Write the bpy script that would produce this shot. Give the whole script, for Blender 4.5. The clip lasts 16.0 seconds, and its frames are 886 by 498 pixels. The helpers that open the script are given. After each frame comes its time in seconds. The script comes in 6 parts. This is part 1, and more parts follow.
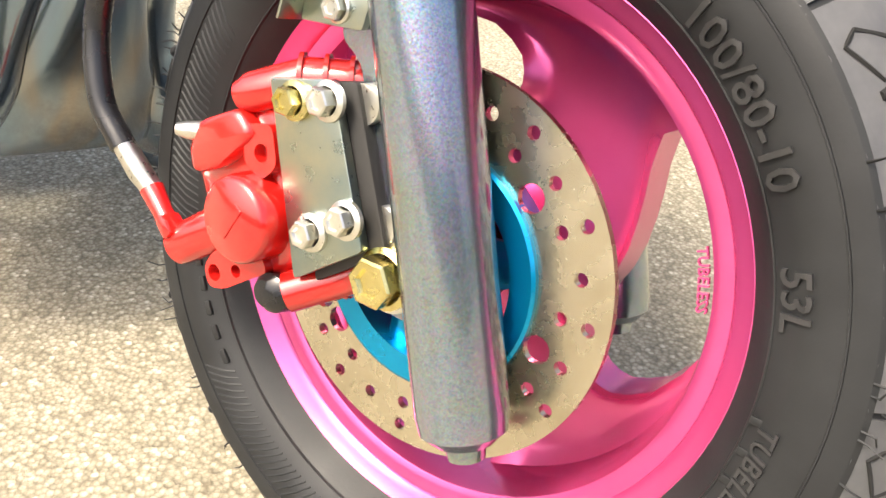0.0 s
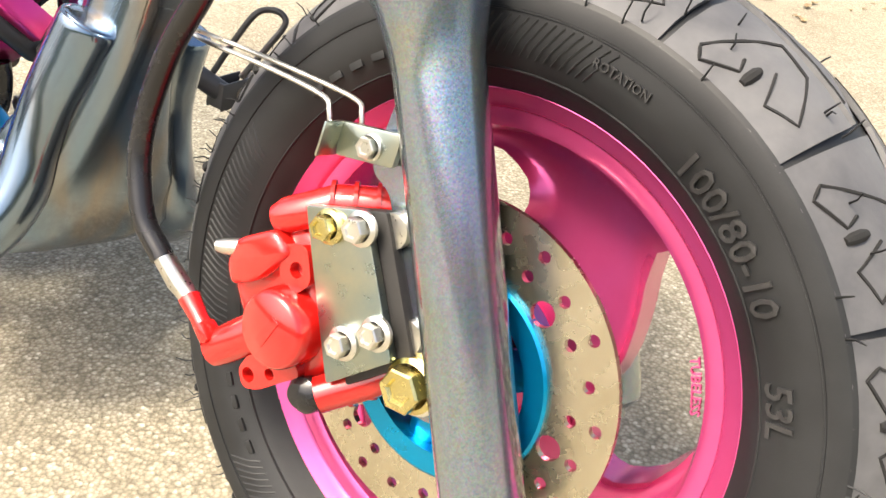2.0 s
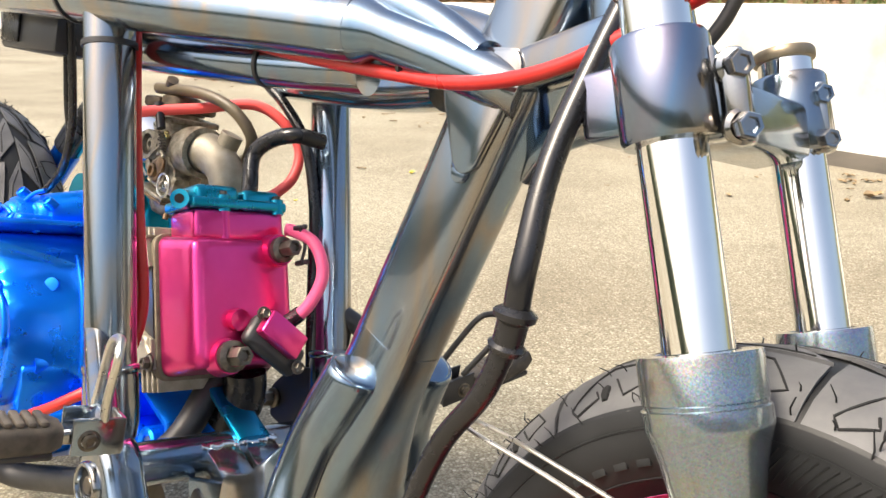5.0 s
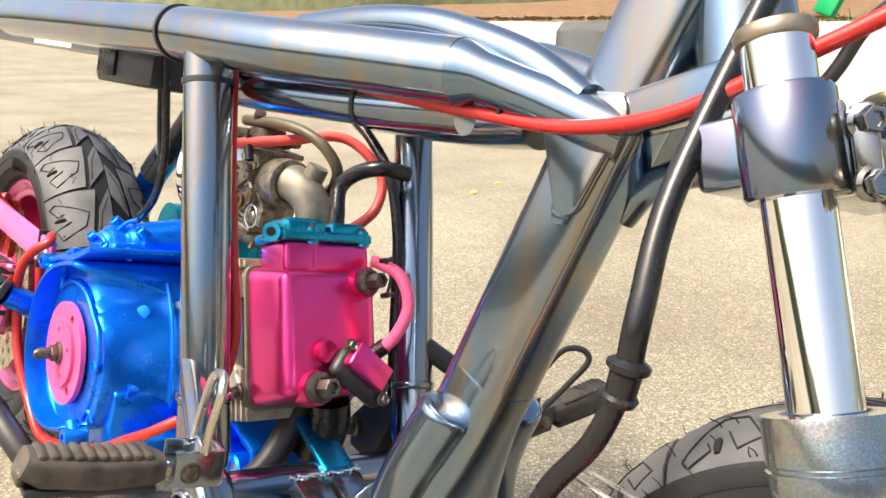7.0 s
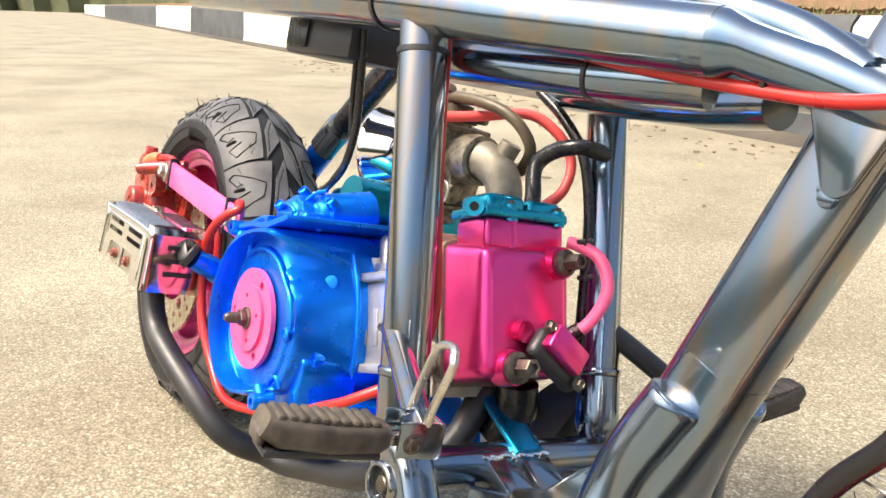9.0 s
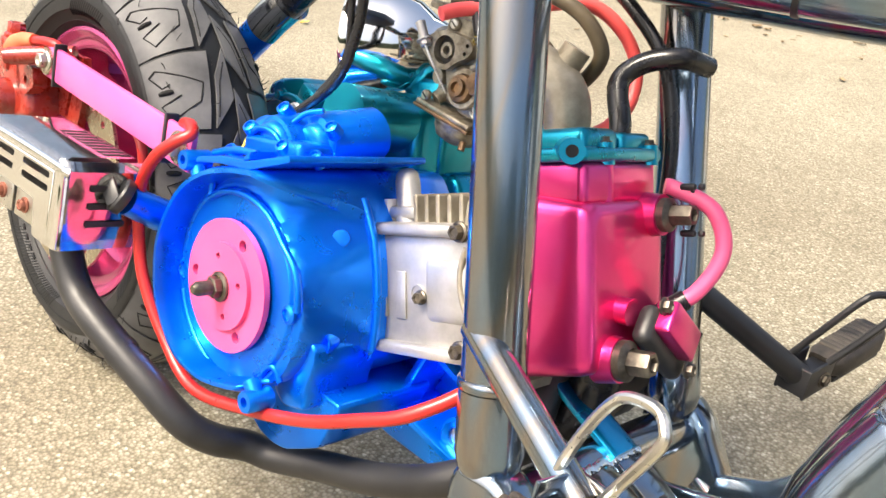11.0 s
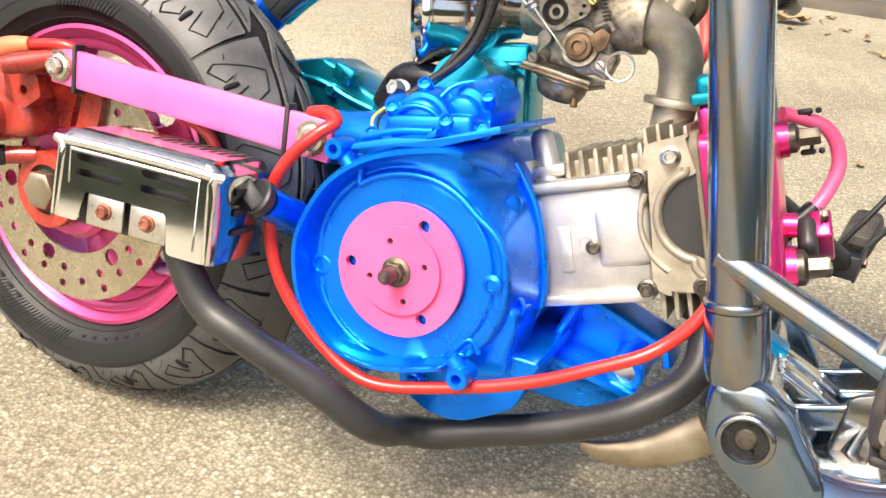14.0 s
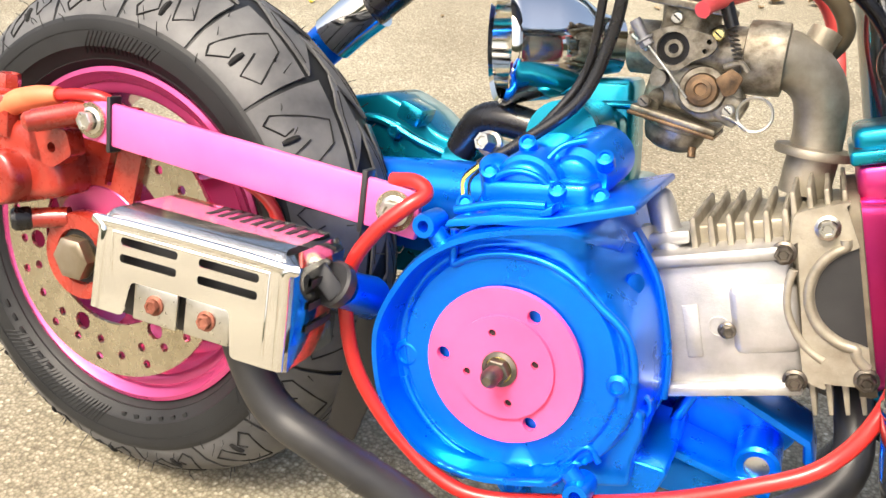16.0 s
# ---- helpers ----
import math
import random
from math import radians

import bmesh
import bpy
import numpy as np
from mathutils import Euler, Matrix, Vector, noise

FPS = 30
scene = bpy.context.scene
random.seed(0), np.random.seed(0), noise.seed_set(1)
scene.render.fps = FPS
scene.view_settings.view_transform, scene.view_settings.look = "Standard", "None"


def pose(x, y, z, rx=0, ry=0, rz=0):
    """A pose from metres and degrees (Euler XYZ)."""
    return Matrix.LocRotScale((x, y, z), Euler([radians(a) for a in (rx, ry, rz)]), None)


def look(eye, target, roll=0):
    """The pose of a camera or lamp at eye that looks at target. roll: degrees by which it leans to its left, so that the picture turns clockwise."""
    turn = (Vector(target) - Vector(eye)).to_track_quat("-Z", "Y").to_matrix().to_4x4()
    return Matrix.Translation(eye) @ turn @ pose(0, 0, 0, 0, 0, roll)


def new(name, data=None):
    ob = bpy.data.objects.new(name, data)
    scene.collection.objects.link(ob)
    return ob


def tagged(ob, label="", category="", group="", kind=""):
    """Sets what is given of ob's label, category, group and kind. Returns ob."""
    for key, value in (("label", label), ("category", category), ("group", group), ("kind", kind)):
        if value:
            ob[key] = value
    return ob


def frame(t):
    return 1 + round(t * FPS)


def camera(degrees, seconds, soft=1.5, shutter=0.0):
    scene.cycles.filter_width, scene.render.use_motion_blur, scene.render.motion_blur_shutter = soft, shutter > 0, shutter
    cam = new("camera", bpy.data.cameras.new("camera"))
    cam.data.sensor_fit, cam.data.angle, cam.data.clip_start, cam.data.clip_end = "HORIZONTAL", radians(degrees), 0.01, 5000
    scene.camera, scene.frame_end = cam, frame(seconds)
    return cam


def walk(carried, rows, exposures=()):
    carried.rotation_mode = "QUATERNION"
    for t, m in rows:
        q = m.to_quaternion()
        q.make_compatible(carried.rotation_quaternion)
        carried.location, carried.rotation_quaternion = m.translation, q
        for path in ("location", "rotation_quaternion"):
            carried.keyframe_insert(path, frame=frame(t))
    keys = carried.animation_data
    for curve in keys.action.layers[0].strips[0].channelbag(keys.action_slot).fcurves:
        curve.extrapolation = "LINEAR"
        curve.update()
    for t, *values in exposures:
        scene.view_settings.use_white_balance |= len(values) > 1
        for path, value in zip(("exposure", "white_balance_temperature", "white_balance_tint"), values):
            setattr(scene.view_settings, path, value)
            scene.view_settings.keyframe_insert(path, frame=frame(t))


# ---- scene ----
cam = camera(55.8, 16.0)
PATH = [
    (0, (0.168, -0.226, 0.434), (-0.72, 1.229, -0.612), 5.0),
    (0.5, (0.173, -0.251, 0.447), (-0.675, 1.263, -0.548), 5.9),
    (1, (0.173, -0.257, 0.451), (-0.674, 1.285, -0.501), 6.1),
    (1.5, (0.172, -0.253, 0.458), (-0.685, 1.284, -0.492), 5.8),
    (2, (0.159, -0.257, 0.478), (-0.712, 1.277, -0.464), 5.4),
    (2.5, (0.146, -0.265, 0.496), (-0.805, 1.274, -0.357), 5.0),
    (3, (0.131, -0.266, 0.519), (-0.905, 1.258, -0.257), 4.1),
    (3.5, (0.119, -0.267, 0.545), (-0.997, 1.239, -0.152), 3.2),
    (4, (0.111, -0.275, 0.566), (-1.076, 1.201, -0.075), 2.2),
    (4.2, (0.11, -0.278, 0.569), (-1.106, 1.187, -0.042), 1.9),
    (6.3, (0.096, -0.273, 0.6), (-1.256, 1.105, 0.079), 0.3),
    (6.5, (0.094, -0.283, 0.6), (-1.266, 1.089, 0.081), 0.3),
    (7, (0.082, -0.296, 0.599), (-1.311, 1.045, 0.084), 0.5),
    (7.5, (0.069, -0.298, 0.588), (-1.372, 0.995, 0.088), 1.2),
    (8, (0.053, -0.319, 0.598), (-1.415, 0.936, 0.079), 0.8),
    (8.5, (0.035, -0.325, 0.582), (-1.488, 0.869, 0.078), 1.4),
    (9, (0.009, -0.358, 0.582), (-1.523, 0.809, 0.043), 1.5),
    (9.2, (0.0, -0.342, 0.575), (-1.569, 0.771, 0.027), 1.7),
    (11.3, (-0.296, -0.343, 0.598), (-1.356, 1.083, -0.32), 4.3),
    (11.5, (-0.305, -0.354, 0.578), (-1.304, 1.109, -0.351), 4.0),
    (12, (-0.346, -0.413, 0.56), (-1.126, 1.186, -0.353), 4.8),
    (12.5, (-0.382, -0.484, 0.583), (-0.956, 1.201, -0.329), 6.1),
    (13, (-0.433, -0.516, 0.584), (-0.935, 1.188, -0.335), 5.2),
    (13.5, (-0.506, -0.529, 0.589), (-1.071, 1.157, -0.326), 4.2),
    (14, (-0.534, -0.53, 0.58), (-1.148, 1.14, -0.334), 3.8),
    (14.5, (-0.552, -0.521, 0.582), (-1.208, 1.135, -0.327), 3.0),
    (15, (-0.569, -0.52, 0.596), (-1.227, 1.138, -0.309), 2.8),
    (15.5, (-0.597, -0.509, 0.602), (-1.252, 1.149, -0.305), 2.7),
    (16, (-0.637, -0.442, 0.595), (-1.267, 1.198, -0.362), 2.3),
]
walk(cam, [(t, look(eye, target, roll)) for t, eye, target, roll in PATH],
     exposures=[(0, 1.5), (2.0, 1.48), (3.5, 1.22), (6.3, 1.07), (9.0, 1.12), (11.5, 1.16), (16, 1.1)])

# world and sun: thin cloud over a roadside, soft light from above and ahead
world = bpy.data.worlds.new("world")
scene.world = world
world.use_nodes = True
sky = world.node_tree.nodes.new("ShaderNodeTexSky")
sky.sky_type = "NISHITA"
sky.sun_disc = False
sky.sun_elevation = radians(55)
sky.sun_rotation = radians(200)
sky.air_density, sky.dust_density, sky.ozone_density = 1.0, 8.0, 0.6
background = world.node_tree.nodes["Background"]
world.node_tree.links.new(sky.outputs[0], background.inputs["Color"])
background.inputs["Strength"].default_value = 0.15
sun_data = bpy.data.lights.new("sun", "SUN")
sun_data.energy, sun_data.angle, sun_data.color = 2.6, radians(14), (1.0, 0.9, 0.74)
sun = new("sun", sun_data)
sun.matrix_world = look((0, 0, 8), (0.6, 1.9, 4.6))


# ---- materials ----
def ramp(nt, fac, stops):
    node = nt.nodes.new("ShaderNodeValToRGB")
    while len(node.color_ramp.elements) < len(stops):
        node.color_ramp.elements.new(0.5)
    for el, (p, c) in zip(node.color_ramp.elements, stops):
        el.position, el.color = p, (*c, 1)
    nt.links.new(fac, node.inputs[0])
    return node.outputs[0]


def noise_tex(nt, scale, detail=4.0, rough=0.6, coords="Object"):
    co = nt.nodes.new("ShaderNodeTexCoord")
    n = nt.nodes.new("ShaderNodeTexNoise")
    n.inputs["Scale"].default_value, n.inputs["Detail"].default_value, n.inputs["Roughness"].default_value = scale, detail, rough
    nt.links.new(co.outputs[coords], n.inputs["Vector"])
    return n.outputs["Fac"]


def add_bump(nt, bsdf, height, strength, distance):
    b = nt.nodes.new("ShaderNodeBump")
    b.inputs["Strength"].default_value, b.inputs["Distance"].default_value = strength, distance
    nt.links.new(height, b.inputs["Height"])
    nt.links.new(b.outputs[0], bsdf.inputs["Normal"])


def surface(name, low, high, metal=0.0, rough=0.5, spread=0.12, coat=0.0, big=14.0, fine=220.0, bump=0.15, depth=0.0004, film=0.0):
    """A surface with colour wandering between two tones, uneven gloss and a fine relief."""
    m = bpy.data.materials.new(name)
    m.use_nodes = True
    nt = m.node_tree
    b = nt.nodes["Principled BSDF"]
    f1 = noise_tex(nt, big, 5.0)
    nt.links.new(ramp(nt, f1, [(0.3, low), (0.7, high)]), b.inputs["Base Color"])
    f2 = noise_tex(nt, fine, 3.0)
    rr = nt.nodes.new("ShaderNodeMapRange")
    rr.inputs["To Min"].default_value, rr.inputs["To Max"].default_value = max(0.02, rough - spread), min(1.0, rough + spread)
    nt.links.new(noise_tex(nt, big * 4, 4.0), rr.inputs["Value"])
    nt.links.new(rr.outputs[0], b.inputs["Roughness"])
    b.inputs["Metallic"].default_value = metal
    b.inputs["Coat Weight"].default_value = coat
    b.inputs["Coat Roughness"].default_value = 0.06
    if film:
        b.inputs["Thin Film Thickness"].default_value = film
        b.inputs["Thin Film IOR"].default_value = 1.5
    if bump:
        add_bump(nt, b, f2, bump, depth)
    return m


def candy(name, low, high, flake=0.35, rough=0.28, metal=0.88, coat=0.35):
    """Metal-flake paint under clear lacquer."""
    m = surface(name, low, high, metal=metal, rough=rough, spread=0.03, coat=coat, big=9.0, fine=1500.0, bump=flake * 0.2, depth=0.0002)
    return m


def frame_paint():
    """Dark pearl grey lacquer on steel whose flake drifts from blue to bronze and violet."""
    m = bpy.data.materials.new("pearl_grey_paint")
    m.use_nodes = True
    nt = m.node_tree
    b = nt.nodes["Principled BSDF"]
    co = nt.nodes.new("ShaderNodeTexCoord")
    stretch = nt.nodes.new("ShaderNodeMapping")
    stretch.inputs["Scale"].default_value = (1.6, 1.6, 0.3)
    tone = nt.nodes.new("ShaderNodeTexNoise")
    tone.inputs["Scale"].default_value, tone.inputs["Detail"].default_value = 14.0, 2.0
    nt.links.new(co.outputs["Object"], stretch.inputs["Vector"])
    nt.links.new(stretch.outputs[0], tone.inputs["Vector"])
    col = ramp(nt, tone.outputs["Fac"], [(0.3, (0.22, 0.195, 0.25)), (0.41, (0.14, 0.225, 0.32)), (0.52, (0.185, 0.235, 0.285)), (0.6, (0.26, 0.235, 0.2)), (0.7, (0.15, 0.225, 0.3))])
    nt.links.new(col, b.inputs["Base Color"])
    b.inputs["Metallic"].default_value = 0.95
    b.inputs["Roughness"].default_value = 0.17
    b.inputs["Thin Film IOR"].default_value = 1.85
    film = nt.nodes.new("ShaderNodeMapRange")
    film.inputs["To Min"].default_value, film.inputs["To Max"].default_value = 380.0, 560.0
    nt.links.new(noise_tex(nt, 5.0, 2.0), film.inputs["Value"])
    nt.links.new(film.outputs[0], b.inputs["Thin Film Thickness"])
    b.inputs["Coat Weight"].default_value = 0.9
    b.inputs["Coat Roughness"].default_value = 0.03
    add_bump(nt, b, noise_tex(nt, 900.0, 2.0), 0.06, 0.0002)
    return m


def fork_paint():
    """Grey holographic glitter lacquer: tiny flakes of many hues."""
    m = bpy.data.materials.new("glitter_grey_paint")
    m.use_nodes = True
    nt = m.node_tree
    b = nt.nodes["Principled BSDF"]
    co = nt.nodes.new("ShaderNodeTexCoord")
    v = nt.nodes.new("ShaderNodeTexVoronoi")
    v.inputs["Scale"].default_value = 1500.0
    nt.links.new(co.outputs["Object"], v.inputs["Vector"])
    hs = nt.nodes.new("ShaderNodeHueSaturation")
    hs.inputs["Saturation"].default_value, hs.inputs["Value"].default_value = 0.7, 0.6
    nt.links.new(v.outputs["Color"], hs.inputs["Color"])
    mix = nt.nodes.new("ShaderNodeMix")
    mix.data_type = "RGBA"
    mix.inputs["Factor"].default_value = 0.3
    base = ramp(nt, noise_tex(nt, 22.0, 3.0), [(0.3, (0.27, 0.24, 0.2)), (0.42, (0.19, 0.26, 0.26)), (0.52, (0.18, 0.26, 0.35)), (0.62, (0.25, 0.23, 0.34)), (0.74, (0.26, 0.25, 0.24))])
    nt.links.new(base, mix.inputs["A"])
    nt.links.new(hs.outputs[0], mix.inputs["B"])
    nt.links.new(mix.outputs["Result"], b.inputs["Base Color"])
    b.inputs["Metallic"].default_value, b.inputs["Roughness"].default_value = 0.9, 0.24
    b.inputs["Thin Film Thickness"].default_value, b.inputs["Thin Film IOR"].default_value = 520.0, 1.6
    b.inputs["Coat Weight"].default_value, b.inputs["Coat Roughness"].default_value = 1.0, 0.05
    return m


def asphalt():
    """Pale worn chip-seal road: stones of several tones in a grey-brown binder, damp stains."""
    m = bpy.data.materials.new("worn_asphalt")
    m.use_nodes = True
    nt = m.node_tree
    b = nt.nodes["Principled BSDF"]
    co = nt.nodes.new("ShaderNodeTexCoord")
    warp = nt.nodes.new("ShaderNodeTexNoise")
    warp.inputs["Scale"].default_value, warp.inputs["Detail"].default_value = 350.0, 3.0
    nt.links.new(co.outputs["Object"], warp.inputs["Vector"])
    shift = nt.nodes.new("ShaderNodeVectorMath")
    shift.operation = "MULTIPLY_ADD"
    shift.inputs[1].default_value = (0.0015, 0.0015, 0.0015)
    nt.links.new(warp.outputs["Color"], shift.inputs[0])
    nt.links.new(co.outputs["Object"], shift.inputs[2])
    v = nt.nodes.new("ShaderNodeTexVoronoi")
    v.inputs["Scale"].default_value = 250.0
    nt.links.new(shift.outputs[0], v.inputs["Vector"])
    sep = nt.nodes.new("ShaderNodeSeparateColor")
    nt.links.new(v.outputs["Color"], sep.inputs[0])
    stones = ramp(nt, sep.outputs[0], [(0.0, (0.24, 0.223, 0.172)), (0.4, (0.31, 0.292, 0.228)), (0.75, (0.36, 0.342, 0.272)), (0.93, (0.43, 0.415, 0.342)), (1.0, (0.58, 0.56, 0.48))])
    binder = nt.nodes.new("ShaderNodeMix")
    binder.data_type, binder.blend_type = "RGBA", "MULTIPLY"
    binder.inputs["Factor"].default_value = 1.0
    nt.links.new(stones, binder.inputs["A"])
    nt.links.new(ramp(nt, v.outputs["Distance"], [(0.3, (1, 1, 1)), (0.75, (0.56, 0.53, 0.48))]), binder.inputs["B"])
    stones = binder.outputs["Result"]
    patches = ramp(nt, noise_tex(nt, 1.3, 6.0), [(0.3, (0.62, 0.57, 0.5)), (0.62, (1.0, 0.98, 0.93))])
    mul = nt.nodes.new("ShaderNodeMix")
    mul.data_type, mul.blend_type = "RGBA", "MULTIPLY"
    mul.inputs["Factor"].default_value = 1.0
    nt.links.new(stones, mul.inputs["A"])
    nt.links.new(patches, mul.inputs["B"])
    dirt = nt.nodes.new("ShaderNodeMix")
    dirt.data_type, dirt.blend_type = "RGBA", "MULTIPLY"
    dirt.inputs["Factor"].default_value = 1.0
    nt.links.new(mul.outputs["Result"], dirt.inputs["A"])
    nt.links.new(ramp(nt, noise_tex(nt, 45.0, 5.0, 0.75), [(0.35, (0.86, 0.85, 0.82)), (0.6, (1, 1, 1))]), dirt.inputs["B"])
    nt.links.new(dirt.outputs["Result"], b.inputs["Base Color"])
    b.inputs["Roughness"].default_value = 0.8
    h = nt.nodes.new("ShaderNodeMath")
    h.operation = "ADD"
    nt.links.new(v.outputs["Distance"], h.inputs[0])
    nt.links.new(noise_tex(nt, 320.0, 4.0), h.inputs[1])
    add_bump(nt, b, h.outputs[0], 0.5, 0.002)
    return m


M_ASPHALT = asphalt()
M_FRAME = frame_paint()
M_FORK = fork_paint()
M_PINK = candy("candy_pink", (0.52, 0.055, 0.19), (0.62, 0.085, 0.26), metal=0.68, rough=0.25)
M_PINKCAP = candy("candy_pink_head_cover", (0.72, 0.03, 0.2), (0.84, 0.06, 0.28), rough=0.3)
M_PINKFLAT = surface("pink_enamel", (0.74, 0.07, 0.21), (0.8, 0.095, 0.26), 0.0, 0.42, 0.08, coat=0.2, bump=0.05)
M_ARM = surface("magenta_enamel", (0.72, 0.09, 0.29), (0.78, 0.12, 0.35), 0.0, 0.35, 0.08, coat=0.4, bump=0.05)
M_BLUE = candy("candy_blue", (0.0, 0.16, 0.95), (0.0, 0.23, 1.0), flake=0.12, rough=0.28, metal=0.76, coat=0.15)
M_TEAL = candy("candy_teal", (0.0, 0.24, 0.36), (0.005, 0.34, 0.48))
M_SKY = candy("candy_sky_blue", (0.0, 0.25, 0.5), (0.0, 0.32, 0.6))
M_RED = surface("red_gloss_paint", (0.43, 0.006, 0.005), (0.52, 0.014, 0.01), 0.0, 0.2, 0.06, coat=0.9, bump=0.1)
M_REDOLD = surface("faded_red_paint", (0.19, 0.014, 0.008), (0.34, 0.03, 0.016), 0.0, 0.28, 0.1, coat=0.5, big=30, bump=0.2)
M_RUBBER = surface("tyre_rubber", (0.008, 0.0085, 0.009), (0.018, 0.019, 0.02), 0.0, 0.52, 0.1, big=20, fine=600, bump=0.2, depth=0.0003)
M_TREAD = surface("tread_rubber", (0.045, 0.046, 0.05), (0.125, 0.125, 0.126), 0.0, 0.5, 0.12, big=16, fine=500, bump=0.2, depth=0.0004)
# near-black strips of this paint the shade of grooves on the tread
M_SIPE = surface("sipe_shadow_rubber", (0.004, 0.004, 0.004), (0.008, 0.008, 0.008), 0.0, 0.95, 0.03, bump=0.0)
M_HOSE = surface("black_hose_rubber", (0.006, 0.006, 0.007), (0.013, 0.013, 0.014), 0.0, 0.27, 0.08, bump=0.05)
M_PLASTIC = surface("black_plastic", (0.012, 0.012, 0.014), (0.03, 0.03, 0.03), 0.0, 0.4, 0.1, bump=0.08)
M_PIPE = surface("matt_black_exhaust_paint", (0.011, 0.0115, 0.013), (0.03, 0.03, 0.03), 0.0, 0.45, 0.15, big=25, bump=0.2)
M_CHROME = surface("chrome", (0.8, 0.79, 0.75), (0.88, 0.87, 0.83), 1.0, 0.07, 0.04, bump=0.02)
M_ZINC = surface("zinc_plated_steel", (0.24, 0.33, 0.36), (0.46, 0.45, 0.33), 1.0, 0.3, 0.1, big=26, fine=400, bump=0.12)
M_STEEL = surface("bright_steel_bolts", (0.55, 0.53, 0.47), (0.75, 0.73, 0.66), 1.0, 0.3, 0.1, big=60, bump=0.1)
M_OLDSTEEL = surface("rusty_steel_bolts", (0.06, 0.053, 0.046), (0.2, 0.175, 0.14), 0.85, 0.4, 0.15, big=90, bump=0.3)
M_RUSTRED = surface("rust_red_screw", (0.2, 0.06, 0.035), (0.36, 0.15, 0.1), 0.5, 0.5, 0.1, big=90, bump=0.3)
M_BRASS = surface("yellow_zinc_bolt", (0.5, 0.41, 0.13), (0.72, 0.63, 0.3), 1.0, 0.26, 0.08, big=40, bump=0.08)
M_DISC = surface("brake_disc_steel", (0.44, 0.385, 0.27), (0.62, 0.56, 0.43), 1.0, 0.27, 0.07, big=20, fine=300, bump=0.1)
M_ALU = surface("sand_cast_aluminium", (0.38, 0.37, 0.35), (0.58, 0.57, 0.55), 0.75, 0.46, 0.12, big=40, fine=500, bump=0.35, depth=0.0006)
M_ALUOLD = surface("stained_cast_aluminium", (0.19, 0.165, 0.12), (0.45, 0.41, 0.33), 0.6, 0.5, 0.14, big=32, fine=400, bump=0.4, depth=0.0007)
M_CARB = surface("grimy_carburettor_casting", (0.09, 0.07, 0.042), (0.42, 0.385, 0.3), 0.6, 0.42, 0.15, big=110, fine=400, bump=0.5, depth=0.0006)
M_GRIME = surface("brown_oily_fitting", (0.045, 0.028, 0.014), (0.24, 0.145, 0.07), 0.5, 0.4, 0.15, big=110, fine=400, bump=0.4)
M_CAP = surface("dark_oily_cap", (0.02, 0.015, 0.01), (0.12, 0.085, 0.05), 0.3, 0.5, 0.15, big=90, fine=300, bump=0.5)
M_BROWNHOSE = surface("brown_aged_hose", (0.06, 0.045, 0.025), (0.13, 0.1, 0.06), 0.0, 0.45, 0.1, big=30, bump=0.15)
M_BOOT = surface("orange_rubber_boot", (0.62, 0.13, 0.05), (0.75, 0.2, 0.09), 0.0, 0.45, 0.1, big=40, bump=0.1)
M_REDHOSE = surface("red_rubber_hose", (0.4, 0.014, 0.012), (0.5, 0.026, 0.022), 0.0, 0.3, 0.08, bump=0.05)
M_CORAL = surface("coral_fuel_hose", (0.85, 0.09, 0.09), (0.9, 0.13, 0.12), 0.0, 0.4, 0.08, bump=0.05)
M_PINKHOSE = surface("pink_rubber_hose", (0.82, 0.1, 0.24), (0.86, 0.14, 0.3), 0.0, 0.4, 0.08, bump=0.05)
# near-black metal; discs and bars of it also paint shade in holes
M_DARK = surface("dark_metal_and_cavity_shade", (0.01, 0.01, 0.01), (0.03, 0.028, 0.026), 0.2, 0.6, 0.1)
M_BRONZE = surface("bare_bronze_steel", (0.2, 0.16, 0.1), (0.36, 0.31, 0.24), 0.85, 0.4, 0.12, big=30, bump=0.15)
M_GASKET = surface("dirty_gasket", (0.09, 0.07, 0.05), (0.2, 0.17, 0.12), 0.2, 0.7, 0.1, big=60, bump=0.3)
M_WHITE = surface("kerb_white_paint", (0.33, 0.32, 0.285), (0.6, 0.59, 0.545), 0.0, 0.75, 0.1, big=3, fine=60, bump=0.3, depth=0.003)
M_BLACKP = surface("kerb_black_paint", (0.03, 0.034, 0.036), (0.075, 0.08, 0.08), 0.0, 0.6, 0.12, big=3, fine=60, bump=0.3, depth=0.003)
# footing colour takes in roadside dirt and the shade line under the kerb
M_CONCRETE = surface("mossy_concrete_kerb_shade", (0.025, 0.021, 0.016), (0.08, 0.068, 0.05), 0.0, 0.85, 0.1, big=4, fine=90, bump=0.4, depth=0.003)
M_SOIL = surface("leaf_litter_soil", (0.07, 0.045, 0.025), (0.3, 0.17, 0.07), 0.0, 0.9, 0.08, big=9, fine=60, bump=0.8, depth=0.02)
M_LEAF = surface("dry_leaf", (0.15, 0.1, 0.05), (0.3, 0.22, 0.12), 0.0, 0.75, 0.1, big=30)
M_YLEAF = surface("yellow_leaf", (0.6, 0.5, 0.05), (0.75, 0.6, 0.1), 0.0, 0.6, 0.1, big=30)
M_GREEN = surface("grass_green", (0.05, 0.1, 0.015), (0.12, 0.2, 0.04), 0.0, 0.6, 0.1, big=20)
M_LETTER = surface("raised_rubber", (0.014, 0.014, 0.015), (0.03, 0.03, 0.031), 0.0, 0.4, 0.1, big=20, fine=600, bump=0.1)
